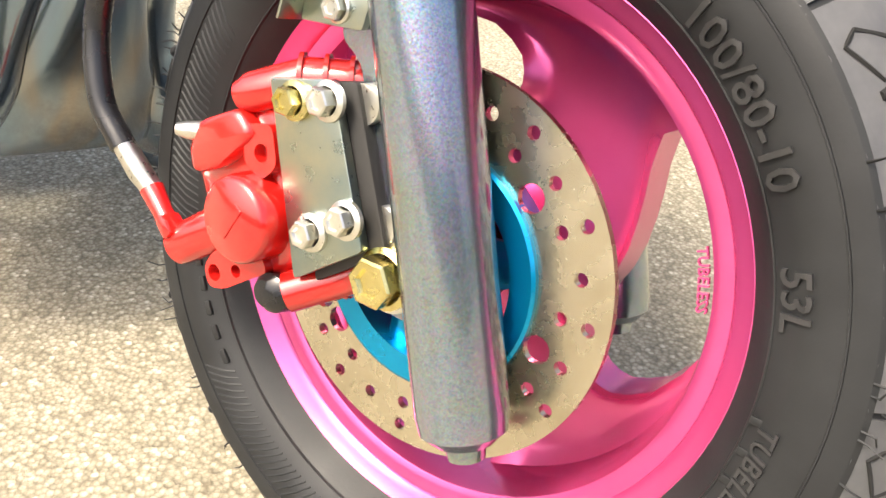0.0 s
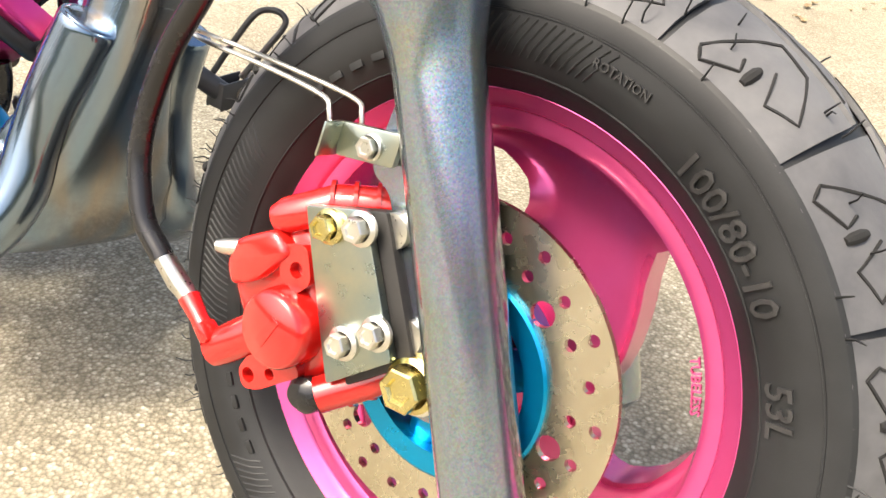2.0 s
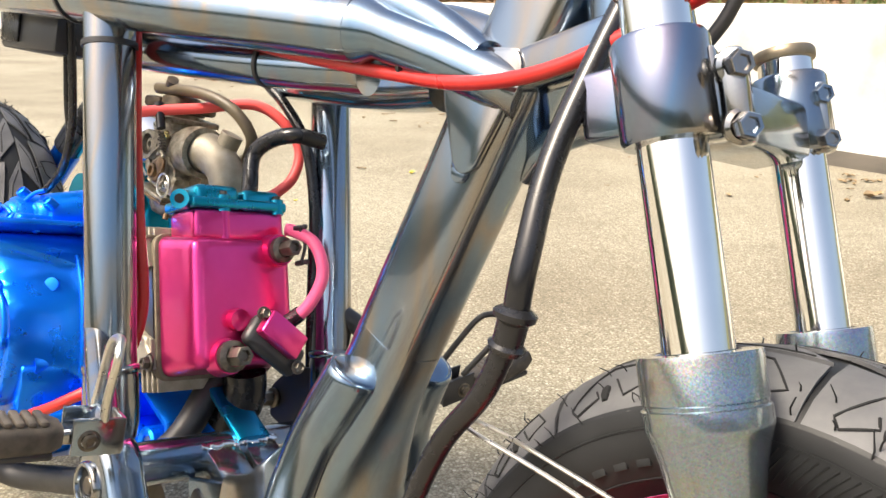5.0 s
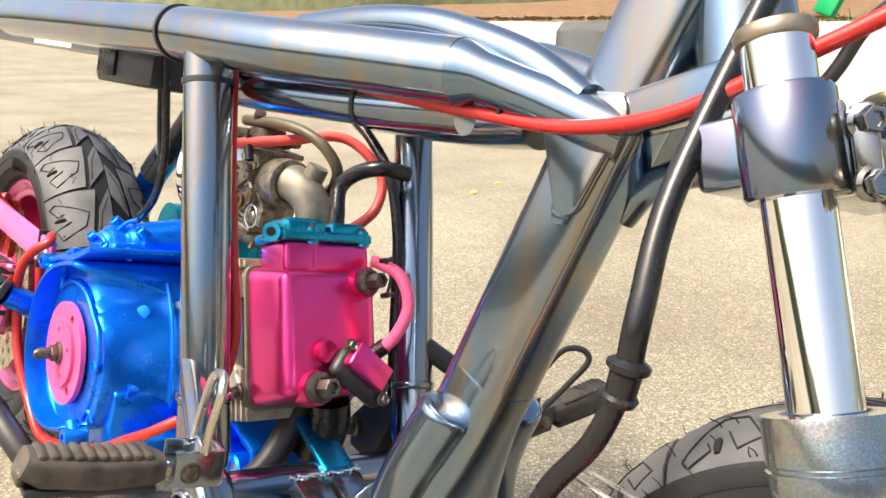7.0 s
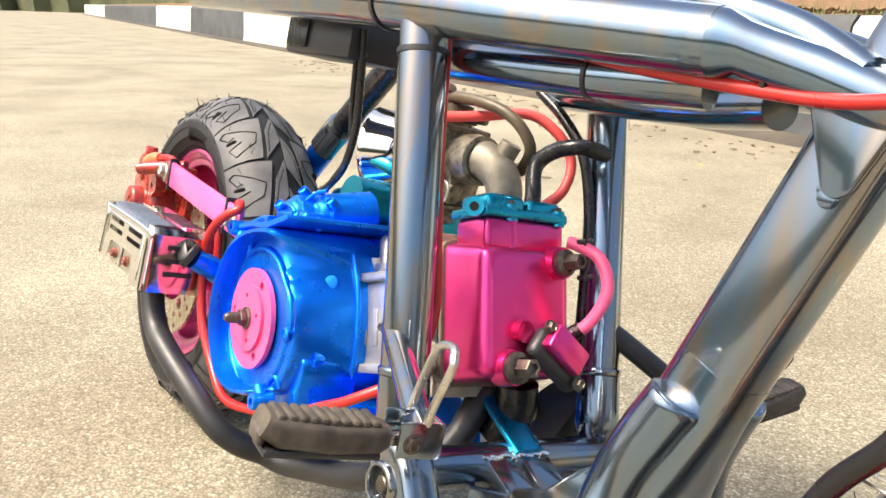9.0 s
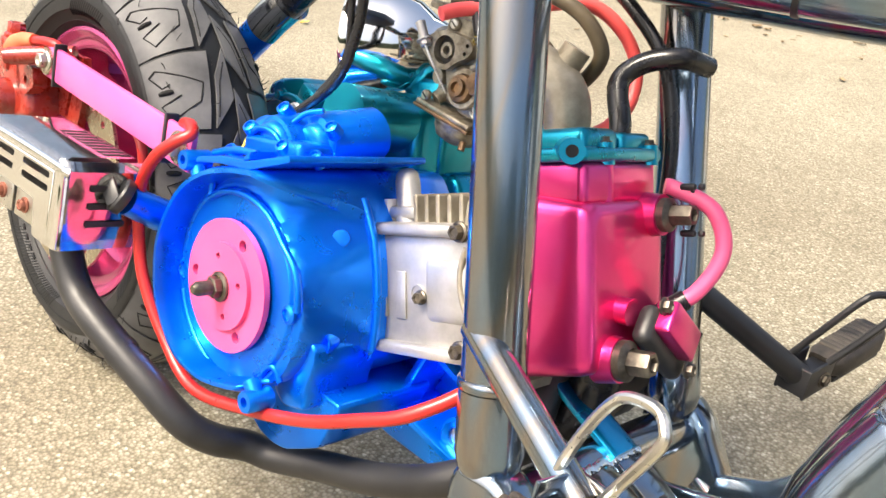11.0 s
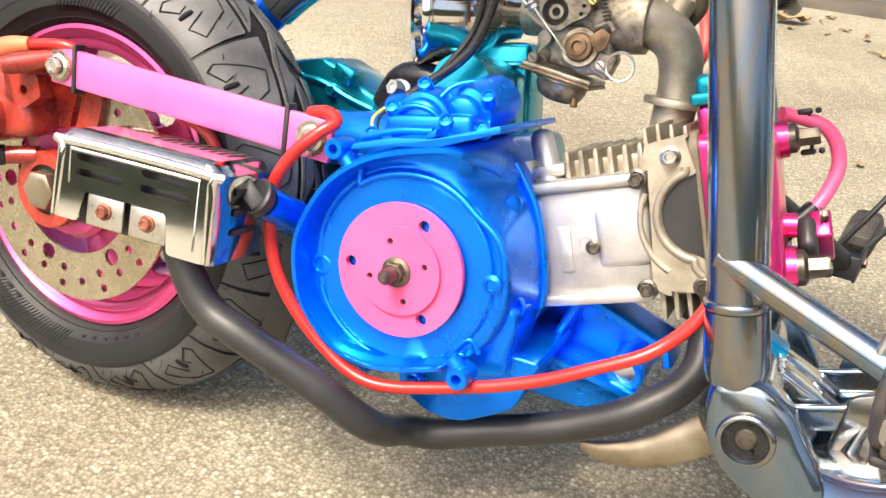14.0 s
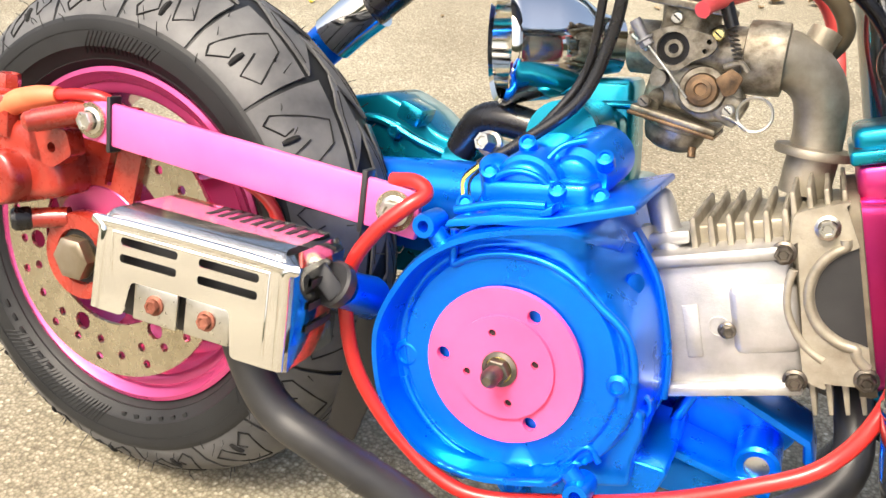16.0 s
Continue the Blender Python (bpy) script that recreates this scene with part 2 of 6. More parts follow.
# for the added belt that gives the metal a dark horizon to reflect
M_REFLECT_BELT = surface("added_reflection_belt", (0.045, 0.055, 0.025), (0.13, 0.14, 0.07), 0.0, 0.9, 0.05, big=0.5, fine=4.0, bump=0.5, depth=0.2)
M_PEG = surface("worn_peg_rubber", (0.018, 0.016, 0.013), (0.1, 0.082, 0.062), 0.0, 0.55, 0.12, big=60, fine=300, bump=0.5)
M_TAG = surface("green_plastic_tag", (0.0, 0.3, 0.09), (0.01, 0.4, 0.13), 0.0, 0.4, 0.1, bump=0.05)
for rubber in (M_RUBBER, M_TREAD):
    rubber.node_tree.nodes["Principled BSDF"].inputs["Specular IOR Level"].default_value = 0.28


# ---- mesh helpers ----
def spline(points, step=6):
    """Points smoothed by a Catmull-Rom curve, step pieces between each two."""
    pts = [Vector(p) for p in points]
    if len(pts) < 3:
        return pts
    out = []
    ext = [2 * pts[0] - pts[1]] + pts + [2 * pts[-1] - pts[-2]]
    for i in range(1, len(ext) - 2):
        p0, p1, p2, p3 = ext[i - 1:i + 3]
        for k in range(step):
            t = k / step
            out.append(0.5 * ((2 * p1) + (p2 - p0) * t + (2 * p0 - 5 * p1 + 4 * p2 - p3) * t * t + (3 * p1 - p0 - 3 * p2 + p3) * t ** 3))
    out.append(pts[-1])
    return out


def tube(points, radius, seg=16, smooth=True, caps=True, step=6, flat=1.0, side=None, bm=None, boxy=2.0):
    """A round bar swept along points; radius one number or one for each given point; flat: width across side over height."""
    bm = bm or bmesh.new()
    raw = [Vector(p) for p in points]
    pts = spline(raw, step) if smooth else raw
    if isinstance(radius, (int, float)):
        rad = [radius] * len(pts)
    else:
        n = len(radius)
        rad = []
        for i in range(len(pts)):
            f = i / (len(pts) - 1) * (n - 1)
            k = min(int(f), n - 2)
            rad.append(radius[k] + (radius[k + 1] - radius[k]) * (f - k))
    up = None
    rings = []
    for i, p in enumerate(pts):
        a = pts[max(i - 1, 0)]
        b = pts[min(i + 1, len(pts) - 1)]
        d = (b - a).normalized()
        if side is not None:
            u = (Vector(side) - d * d.dot(Vector(side))).normalized()
        elif up is None:
            u = d.orthogonal().normalized()
        else:
            u = (up - d * d.dot(up)).normalized()
        up = u
        w = d.cross(u)
        ring = []
        for k in range(seg):
            c, s = math.cos(2 * math.pi * (k + 0.5) / seg), math.sin(2 * math.pi * (k + 0.5) / seg)
            c = math.copysign(abs(c) ** (2 / boxy), c)
            s = math.copysign(abs(s) ** (2 / boxy), s)
            ring.append(bm.verts.new(p + (u * c * flat + w * s) * rad[i]))
        rings.append(ring)
    for r0, r1 in zip(rings, rings[1:]):
        for k in range(seg):
            bm.faces.new((r0[k], r0[(k + 1) % seg], r1[(k + 1) % seg], r1[k]))
    if caps:
        bm.faces.new(list(reversed(rings[0])))
        bm.faces.new(rings[-1])
    return bm


def turned(profile, centre, axis, seg=48, bm=None, closed=False, a0=0.0, a1=2 * math.pi):
    """A turned part: profile of (radius, distance along axis) round centre."""
    bm = bm or bmesh.new()
    axis = Vector(axis).normalized()
    u = axis.orthogonal().normalized()
    if abs(axis.y) > 0.9:
        u = Vector((1, 0, 0))
    w = axis.cross(u)
    centre = Vector(centre)
    full = abs(a1 - a0 - 2 * math.pi) < 1e-6
    n = seg if full else seg + 1
    rings = []
    for r, h in profile:
        if r < 1e-6:
            rings.append([bm.verts.new(centre + axis * h)])
        else:
            rings.append([bm.verts.new(centre + axis * h + (u * math.cos(a0 + (a1 - a0) * k / seg) + w * math.sin(a0 + (a1 - a0) * k / seg)) * r) for k in range(n)])
    pairs = list(zip(rings, rings[1:])) + ([(rings[-1], rings[0])] if closed else [])
    for p, q in pairs:
        for k in range(seg):
            k2 = (k + 1) % n
            if len(p) == 1 and len(q) == 1:
                continue
            if len(p) == 1:
                bm.faces.new((p[0], q[k2], q[k]))
            elif len(q) == 1:
                bm.faces.new((p[k], p[k2], q[0]))
            else:
                bm.faces.new((p[k], p[k2], q[k2], q[k]))
    return bm


def block(centre, size, bevel=0.002, rot=None, bm=None, segs=2):
    """A box with rounded edges; rot: degrees about x, y, z or a matrix."""
    own = bmesh.new()
    bmesh.ops.create_cube(own, size=1.0)
    bmesh.ops.scale(own, vec=Vector(size), verts=own.verts)
    if bevel:
        bmesh.ops.bevel(own, geom=own.edges[:], offset=bevel, segments=segs, affect="EDGES", profile=0.5)
    m = Matrix.Translation(centre)
    if rot is not None:
        m = m @ (rot if isinstance(rot, Matrix) else Euler([radians(a) for a in rot]).to_matrix().to_4x4())
    bmesh.ops.transform(own, matrix=m, verts=own.verts)
    return join(bm, own)


def join(bm, own):
    if bm is None:
        return own
    tmp = bpy.data.meshes.new("tmp")
    own.to_mesh(tmp)
    bm.from_mesh(tmp)
    bpy.data.meshes.remove(tmp)
    own.free()
    return bm


def plate(outline, y0, y1, bevel=0.0015, bm=None, plane="xz", m=None):
    """An outline drawn in a plane, given thickness from y0 to y1, edges rounded."""
    own = bmesh.new()
    def at(p, h):
        return {"xz": (p[0], h, p[1]), "yz": (h, p[0], p[1]), "xy": (p[0], p[1], h)}[plane]
    lo = [own.verts.new(at(p, y0)) for p in outline]
    hi = [own.verts.new(at(p, y1)) for p in outline]
    own.faces.new(lo)
    own.faces.new(list(reversed(hi)))
    n = len(outline)
    for k in range(n):
        own.faces.new((lo[k], hi[k], hi[(k + 1) % n], lo[(k + 1) % n]))
    bmesh.ops.recalc_face_normals(own, faces=own.faces)
    if bevel:
        rim = [e for e in own.edges if abs(e.calc_face_angle(0)) > 0.6]
        bmesh.ops.bevel(own, geom=rim, offset=bevel, segments=2, affect="EDGES", profile=0.5, clamp_overlap=True)
    if m is not None:
        bmesh.ops.transform(own, matrix=m, verts=own.verts)
    return join(bm, own)


def rounded(outline, r, n=4):
    """An outline with its corners rounded."""
    out = []
    k = len(outline)
    for i in range(k):
        p, a, b = Vector(outline[i]), Vector(outline[i - 1]), Vector(outline[(i + 1) % k])
        d1, d2 = (a - p), (b - p)
        rr = min(r, d1.length * 0.45, d2.length * 0.45)
        s, e = p + d1.normalized() * rr, p + d2.normalized() * rr
        for j in range(n + 1):
            t = j / n
            q = s * (1 - t) ** 2 + p * 2 * t * (1 - t) + e * t * t
            out.append((q.x, q.y))
    return out


def hexagon(centre, axis, width, height, bm=None, washer=1.35, dish=True):
    """A hex head on a flange or washer, standing out along axis."""
    axis = Vector(axis).normalized()
    r = width / math.sqrt(3)
    bm = turned([(0, 0), (r * washer, 0), (r * washer, height * 0.22), (r * 1.02, height * 0.34)], centre, axis, 24, bm)
    u = axis.orthogonal().normalized()
    w = axis.cross(u)
    centre = Vector(centre)
    def ring(rad, h):
        return [bm.verts.new(centre + axis * h + (u * math.cos(k * math.pi / 3 + 0.3) + w * math.sin(k * math.pi / 3 + 0.3)) * rad) for k in range(6)]
    rows = [ring(r, height * 0.2), ring(r, height * 0.92), ring(r * 0.9, height), ring(r * 0.62, height)] + ([ring(r * 0.5, height * 0.86)] if dish else [])
    for a, b in zip(rows, rows[1:]):
        for k in range(6):
            bm.faces.new((a[k], a[(k + 1) % 6], b[(k + 1) % 6], b[k]))
    bm.faces.new(rows[-1])
    return bm


def part(name, bm, material, parent=None, label="", smooth=35):
    """Links a bmesh as one mesh object under a thing or a part."""
    bmesh.ops.recalc_face_normals(bm, faces=bm.faces)
    limit = radians(smooth)
    for f in bm.faces:
        f.smooth = True
    for e in bm.edges:
        e.smooth = e.calc_face_angle(3.0) < limit
    me = bpy.data.meshes.new(name)
    bm.to_mesh(me)
    bm.free()
    me.materials.append(material)
    ob = new(name, me)
    ob.parent = parent
    if label:
        ob["label"] = label
    return ob


def holder(name, parent):
    ob = new(name)
    ob.empty_display_size = 0.02
    ob.parent = parent
    return ob


# ---- setting ----
GROUND = 0.018


def build_ground():
    bm = bmesh.new()
    xs = [-3000, -400, -60, -15, -5, -2, 0, 2, 5, 15, 60, 400, 3000]
    vs = [[bm.verts.new((x, y, GROUND)) for y in xs] for x in xs]
    for i in range(len(xs) - 1):
        for j in range(len(xs) - 1):
            bm.faces.new((vs[i][j], vs[i + 1][j], vs[i + 1][j + 1], vs[i][j + 1]))
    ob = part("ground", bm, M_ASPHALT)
    tagged(ob, "pale worn asphalt road with fine stones", "road", kind="structure")


def kerb_point(x, off=0.0):
    return Vector((x + off * 0.196, 3.2 - 0.2 * (x + 0.4) + off * 0.98))


def build_kerb():
    edges = [6.0, 4.4, 2.9, 1.5, 0.4, -0.69, -2.08, -3.22, -4.5, -6.2, -8.1, -11.2, -14.4, -19.8, -25.7, -44, -60]
    rng = random.Random(5)
    for i, (a, b) in enumerate(zip(edges, edges[1:])):
        white = i % 2 == 1
        own = bmesh.new()
        x0, x1 = b + 0.008, a - 0.008
        prof = [(0.0, 0.0), (0.03, 0.09), (0.05, 0.56), (0.09, 0.61), (0.3, 0.615), (0.34, 0.56), (0.34, 0.0)]
        n = 8
        rows = []
        for k in range(n + 1):
            x = x0 + (x1 - x0) * k / n
            row = []
            for o, h in prof:
                p = kerb_point(x, o + rng.uniform(-0.004, 0.004))
                row.append(own.verts.new((p.x, p.y, GROUND + h + rng.uniform(-0.004, 0.004) * (h > 0) - 0.01 * (h == 0))))
            rows.append(row)
        for r0, r1 in zip(rows, rows[1:]):
            for q in range(len(prof)):
                own.faces.new((r0[q], r0[(q + 1) % len(prof)], r1[(q + 1) % len(prof)], r1[q]))
        own.faces.new(rows[0])
        own.faces.new(list(reversed(rows[-1])))
        ob = part("kerb_block", own, M_WHITE if white else M_BLACKP)
        tagged(ob, "%s painted concrete kerb block at the roadside" % ("chipped white" if white else "dull black"), "kerb", "kerb blocks", "structure")
    own = bmesh.new()
    for xa, xb in ((6.0, -60.0),):
        n = 60
        rows = []
        for k in range(n + 1):
            x = xa + (xb - xa) * k / n
            row = []
            for o, h in ((-0.17, 0.0), (-0.15, 0.02), (-0.02, 0.045), (-0.01, -0.02)):
                p = kerb_point(x, o + rng.uniform(-0.01, 0.01))
                row.append(own.verts.new((p.x, p.y, GROUND + h - 0.005)))
            rows.append(row)
        for r0, r1 in zip(rows, rows[1:]):
            for q in range(3):
                own.faces.new((r0[q], r0[q + 1], r1[q + 1], r1[q]))
    tagged(part("gutter", own, M_CONCRETE), "grey mossy concrete footing along the kerb, shade darkened into its colour", "gutter", kind="structure")
    # verge behind the kerb
    own = bmesh.new()
    rows = []
    for k in range(61):
        x = 8 - 70 * k / 60
        row = []
        for o, h in ((0.33, 0.53), (0.7, 0.6), (1.4, 0.62), (3.0, 0.7), (9.0, 1.0), (40.0, 3.0)):
            p = kerb_point(x, o)
            row.append(own.verts.new((p.x, p.y, GROUND + h + rng.uniform(-0.04, 0.04))))
        rows.append(row)
    for r0, r1 in zip(rows, rows[1:]):
        for q in range(5):
            own.faces.new((r0[q], r0[q + 1], r1[q + 1], r1[q]))
    tagged(part("verge", own, M_SOIL), "brown soil verge strewn with dry leaves", "verge", kind="structure")


def leaf_mesh(bm, p, size, yaw, rng):
    n = 7
    c = [Vector((size * (k / (n - 1) - 0.5), 0, 0)) for k in range(n)]
    left, mid, right = [], [], []
    for k, q in enumerate(c):
        w = size * 0.28 * math.sin(math.pi * min(max(k / (n - 1), 0.03), 0.97)) ** 0.8
        lift = size * 0.12 * math.sin(k * 1.1 + yaw)
        for lst, s in ((left, 1), (mid, 0), (right, -1)):
            v = Vector((q.x, s * w, abs(s) * size * 0.1 + abs(lift) + 0.002))
            v.rotate(Euler((rng.uniform(-0.05, 0.05), rng.uniform(-0.05, 0.05), yaw)))
            lst.append(bm.verts.new(Vector(p) + v))
    for k in range(n - 1):
        bm.faces.new((left[k], left[k + 1], mid[k + 1], mid[k]))
        bm.faces.new((mid[k], mid[k + 1], right[k + 1], right[k]))


def build_litter():
    rng = random.Random(11)
    bm = bmesh.new()
    for k in range(420):
        x = rng.uniform(-9, 2.2)
        o = -abs(rng.gauss(0, 0.28)) - 0.3
        p = kerb_point(x, o)
        leaf_mesh(bm, (p.x, p.y, GROUND), rng.uniform(0.012, 0.05), rng.uniform(0, 6.28), rng)
    for k in range(700):
        x = rng.uniform(-9, 3)
        p = kerb_point(x, rng.uniform(0.36, 1.6))
        leaf_mesh(bm, (p.x, p.y, GROUND + 0.63), rng.uniform(0.04, 0.13), rng.uniform(0, 6.28), rng)
    tagged(part("leaf_litter", bm, M_LEAF), "dry brown leaves lying along the kerb", "leaves", kind="stuff")
    bm = bmesh.new()
    for k in range(240):
        x = rng.uniform(-3.2, 3)
        p = kerb_point(x, rng.uniform(0.4, 1.4))
        for j in range(9):
            a = rng.uniform(0, 6.28)
            h = rng.uniform(0.05, 0.16)
            q = Vector((p.x + rng.uniform(-0.05, 0.05), p.y + rng.uniform(-0.05, 0.05), GROUND + 0.55))
            d = Vector((math.cos(a) * h * 0.6, math.sin(a) * h * 0.6, h))
            s = Vector((-math.sin(a), math.cos(a), 0)) * 0.005
            v = [bm.verts.new(q - s), bm.verts.new(q + s), bm.verts.new(q + d)]
            bm.faces.new(v)
    tagged(part("grass", bm, M_GREEN), "thin green weeds growing behind the kerb", "grass", kind="stuff")
    for k in range(14):
        bm = bmesh.new()
        x, y = rng.uniform(-2.6, 0.4), rng.uniform(0.5, 2.6)
        leaf_mesh(bm, (0, 0, 0), rng.uniform(0.015, 0.04), rng.uniform(0, 6.28), rng)
        ob = part("fallen_leaf", bm, M_YLEAF if k % 2 else M_LEAF)
        ob.location = (x, y, GROUND)
        tagged(ob, "small %s leaf fallen on the asphalt" % ("yellow" if k % 2 else "dry brown"), "leaf", "leaves on the road")
    for x, y, size, yaw in ((-0.49, 2.66, 0.16, 0.5), (-0.66, 2.62, 0.09, 1.2)):
        bm = bmesh.new()
        leaf_mesh(bm, (0, 0, 0), size, yaw, rng)
        ob = part("fallen_leaf", bm, M_LEAF)
        ob.location = (x, y, GROUND)
        tagged(ob, "large curled dry leaf on the asphalt near the kerb", "leaf", "leaves on the road")


def build_reflection_belt():
    """A plain dark tree belt, added to darken reflections; it closes the road all round, beyond the kerb and behind the
    camera.
    """
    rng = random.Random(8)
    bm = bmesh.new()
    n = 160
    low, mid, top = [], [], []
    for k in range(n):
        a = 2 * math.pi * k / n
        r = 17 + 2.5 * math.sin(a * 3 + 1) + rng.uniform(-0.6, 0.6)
        # taller ahead on the right, to darken what the frame tubes reflect there
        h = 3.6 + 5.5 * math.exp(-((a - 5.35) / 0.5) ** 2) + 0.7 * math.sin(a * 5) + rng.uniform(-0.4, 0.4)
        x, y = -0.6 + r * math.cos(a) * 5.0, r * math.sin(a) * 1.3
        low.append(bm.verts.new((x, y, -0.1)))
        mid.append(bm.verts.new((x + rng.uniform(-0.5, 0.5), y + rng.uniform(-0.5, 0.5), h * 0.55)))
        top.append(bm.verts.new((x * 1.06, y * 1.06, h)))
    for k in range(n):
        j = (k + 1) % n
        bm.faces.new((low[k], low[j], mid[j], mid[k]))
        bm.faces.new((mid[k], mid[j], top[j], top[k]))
    tagged(part("backdrop", bm, M_REFLECT_BELT), "plain tree belt added to darken the horizon in reflections", "backdrop", kind="structure")


build_ground()
build_reflection_belt()
build_kerb()
build_litter()

# ---- motorcycle ----
# its own axes: x forward, y to its left, z up; it leans to its left on the stand
bike = new("motorcycle")
bike.matrix_world = pose(0.0017, 0.0292, -0.0065, -12.485, 0, -3.36)
tagged(bike, "custom mini motorcycle in pearl grey, pink and blue on its stand", "motorcycle")


def sheet(outline, holes, y0, y1, bm=None, m=None):
    """A flat plate in the xz plane with holes through it."""
    own = bmesh.new()
    tops = []
    for y in (y0, y1):
        edges = []
        loops = []
        for loop in [outline] + holes:
            vs = [own.verts.new((x, y, z)) for x, z in loop]
            edges += [own.edges.new((vs[k], vs[(k + 1) % len(vs)])) for k in range(len(vs))]
            loops.append(vs)
        bmesh.ops.triangle_fill(own, use_beauty=True, edges=edges)
        tops.append(loops)
    for l0, l1 in zip(*tops):
        for k in range(len(l0)):
            own.faces.new((l0[k], l0[(k + 1) % len(l0)], l1[(k + 1) % len(l1)], l1[k]))
    if m is not None:
        bmesh.ops.transform(own, matrix=m, verts=own.verts)
    return join(bm, own)


def circle(cx, cz, r, n=16, a0=0.0):
    return [(cx + r * math.cos(a0 + 2 * math.pi * k / n), cz + r * math.sin(a0 + 2 * math.pi * k / n)) for k in range(n)]


def tyre_profile(width, outer, bead, crown):
    """Half sections of a tyre: (radius, offset across)."""
    w = width / 2
    pts = []
    for s in [k / 12 for k in range(-12, 13)]:
        a = s * 1.12
        pts.append((outer - crown * (1 - math.cos(a)) / (1 - math.cos(1.12)), w * math.sin(a) / math.sin(1.12)))
    sh = outer - crown
    side = [(sh - 0.006, w * 1.012), (sh - 0.013, w * 1.008), (sh - 0.021, w * 0.99), (bead + 0.014, w * 0.945), (bead + 0.008, w * 0.89), (bead + 0.003, w * 0.80), (bead - 0.001, w * 0.69), (bead - 0.005, w * 0.60)]
    left = [(r, -y) for r, y in reversed(side)]
    return left + pts + side


def tread_point(c, outer, crown, w, ang, s, lift):
    a = s * 1.12
    r = outer - crown * (1 - math.cos(a)) / (1 - math.cos(1.12)) + lift
    return Vector((c[0] + r * math.cos(ang), c[1] + w / 2 * math.sin(a) / math.sin(1.12) * (1 + lift), c[2] + r * math.sin(ang)))


def tread_patch(c, outer, crown, w, quad, lift, nu=5, nv=4, bm=None):
    """A raised rubber block over the four corners (angle, across)."""
    bm = bm or bmesh.new()
    (a0, s0), (a1, s1), (a2, s2), (a3, s3) = quad
    top, low = [], []
    for i in range(nu):
        u = i / (nu - 1)
        rt, rl = [], []
        for j in range(nv):
            v = j / (nv - 1)
            a = (a0 * (1 - u) + a1 * u) * (1 - v) + (a3 * (1 - u) + a2 * u) * v
            s = (s0 * (1 - u) + s1 * u) * (1 - v) + (s3 * (1 - u) + s2 * u) * v
            rt.append(bm.verts.new(tread_point(c, outer, crown, w, a, s, lift)))
            rl.append(bm.verts.new(tread_point(c, outer, crown, w, a, s, -0.002)))
        top.append(rt)
        low.append(rl)
    for i in range(nu - 1):
        for j in range(nv - 1):
            bm.faces.new((top[i][j], top[i + 1][j], top[i + 1][j + 1], top[i][j + 1]))
    rim = [(i, 0) for i in range(nu)] + [(nu - 1, j) for j in range(1, nv)] + [(i, nv - 1) for i in range(nu - 2, -1, -1)] + [(0, j) for j in range(nv - 2, 0, -1)]
    for (i, j), (k, l) in zip(rim, rim[1:] + rim[:1]):
        bm.faces.new((top[i][j], low[i][j], low[k][l], top[k][l]))
    return bm


def spoke(c, a, r0, r1, y0, y1, widths, bm=None):
    """A broad cast spoke, swept back towards the hub; widths: half angles from the hub outward."""
    bm = bm or bmesh.new()
    nr, na = 16, 15
    grids = []
    for y, sgn in ((y0, -1), (y1, 1)):
        g = []
        for i in range(nr):
            u = i / (nr - 1)
            f = u * (len(widths) - 1)
            k = min(int(f), len(widths) - 2)
            w = radians(widths[k] + (widths[k + 1] - widths[k]) * (f - k))
            r = r0 + (r1 - r0) * u
            row = []
            for j in range(na):
                t = 2 * j / (na - 1) - 1
                hollow = 0.011 * (1 - t ** 6) * math.sin(math.pi * u) ** 0.5
                sweep = a - radians(58) * min(1 - u, 0.6) + w * t
                row.append(bm.verts.new((c[0] + r * math.cos(sweep), c[1] + y - sgn * hollow, c[2] + r * math.sin(sweep))))
            g.append(row)
        grids.append(g)
        for i in range(nr - 1):
            for j in range(na - 1):
                bm.faces.new((g[i][j], g[i + 1][j], g[i + 1][j + 1], g[i][j + 1]))
    for j in (0, na - 1):
        for i in range(nr - 1):
            bm.faces.new((grids[0][i][j], grids[0][i + 1][j], grids[1][i + 1][j], grids[1][i][j]))
    return bm


def lettering(text, size, c, radius, ang, y, raise_by, squash=1.0, flip=False, spread=1.0, prof=None):
    """Raised letters bent round a wheel's side, their feet towards the hub."""
    cu = bpy.data.curves.new("txt", "FONT")
    cu.body, cu.size, cu.align_x, cu.align_y = text, size, "CENTER", "CENTER"
    cu.resolution_u, cu.offset = 2, size * 0.012
    ob = bpy.data.objects.new("txt", cu)
    scene.collection.objects.link(ob)
    me = ob.to_mesh()
    bm = bmesh.new()
    bm.from_mesh(me)
    ob.to_mesh_clear()
    bpy.data.objects.remove(ob)
    bpy.data.curves.remove(cu)
    bmesh.ops.triangulate(bm, faces=bm.faces)
    for _ in range(2):
        bmesh.ops.subdivide_edges(bm, edges=[e for e in bm.edges if e.calc_length() > size * 0.14], cuts=1)
        bmesh.ops.triangulate(bm, faces=bm.faces)
    res = bmesh.ops.extrude_face_region(bm, geom=bm.faces[:])
    for v in res["geom"]:
        if isinstance(v, bmesh.types.BMVert):
            v.co.z += 1.0
    s = -1 if flip else 1
    for v in bm.verts:
        a = ang - s * v.co.x * spread / radius
        r = radius + s * v.co.y * squash
        yy = y + (side_y(prof, r) if prof else 0)
        v.co = Vector((c[0] + r * math.cos(a), yy - (raise_by if v.co.z > 0.5 else -0.0012), c[2] + r * math.sin(a)))
    return bm


def side_y(prof, r):
    """How far the tyre's right side stands out at a radius."""
    half = [(a, b) for a, b in prof if b < 0]
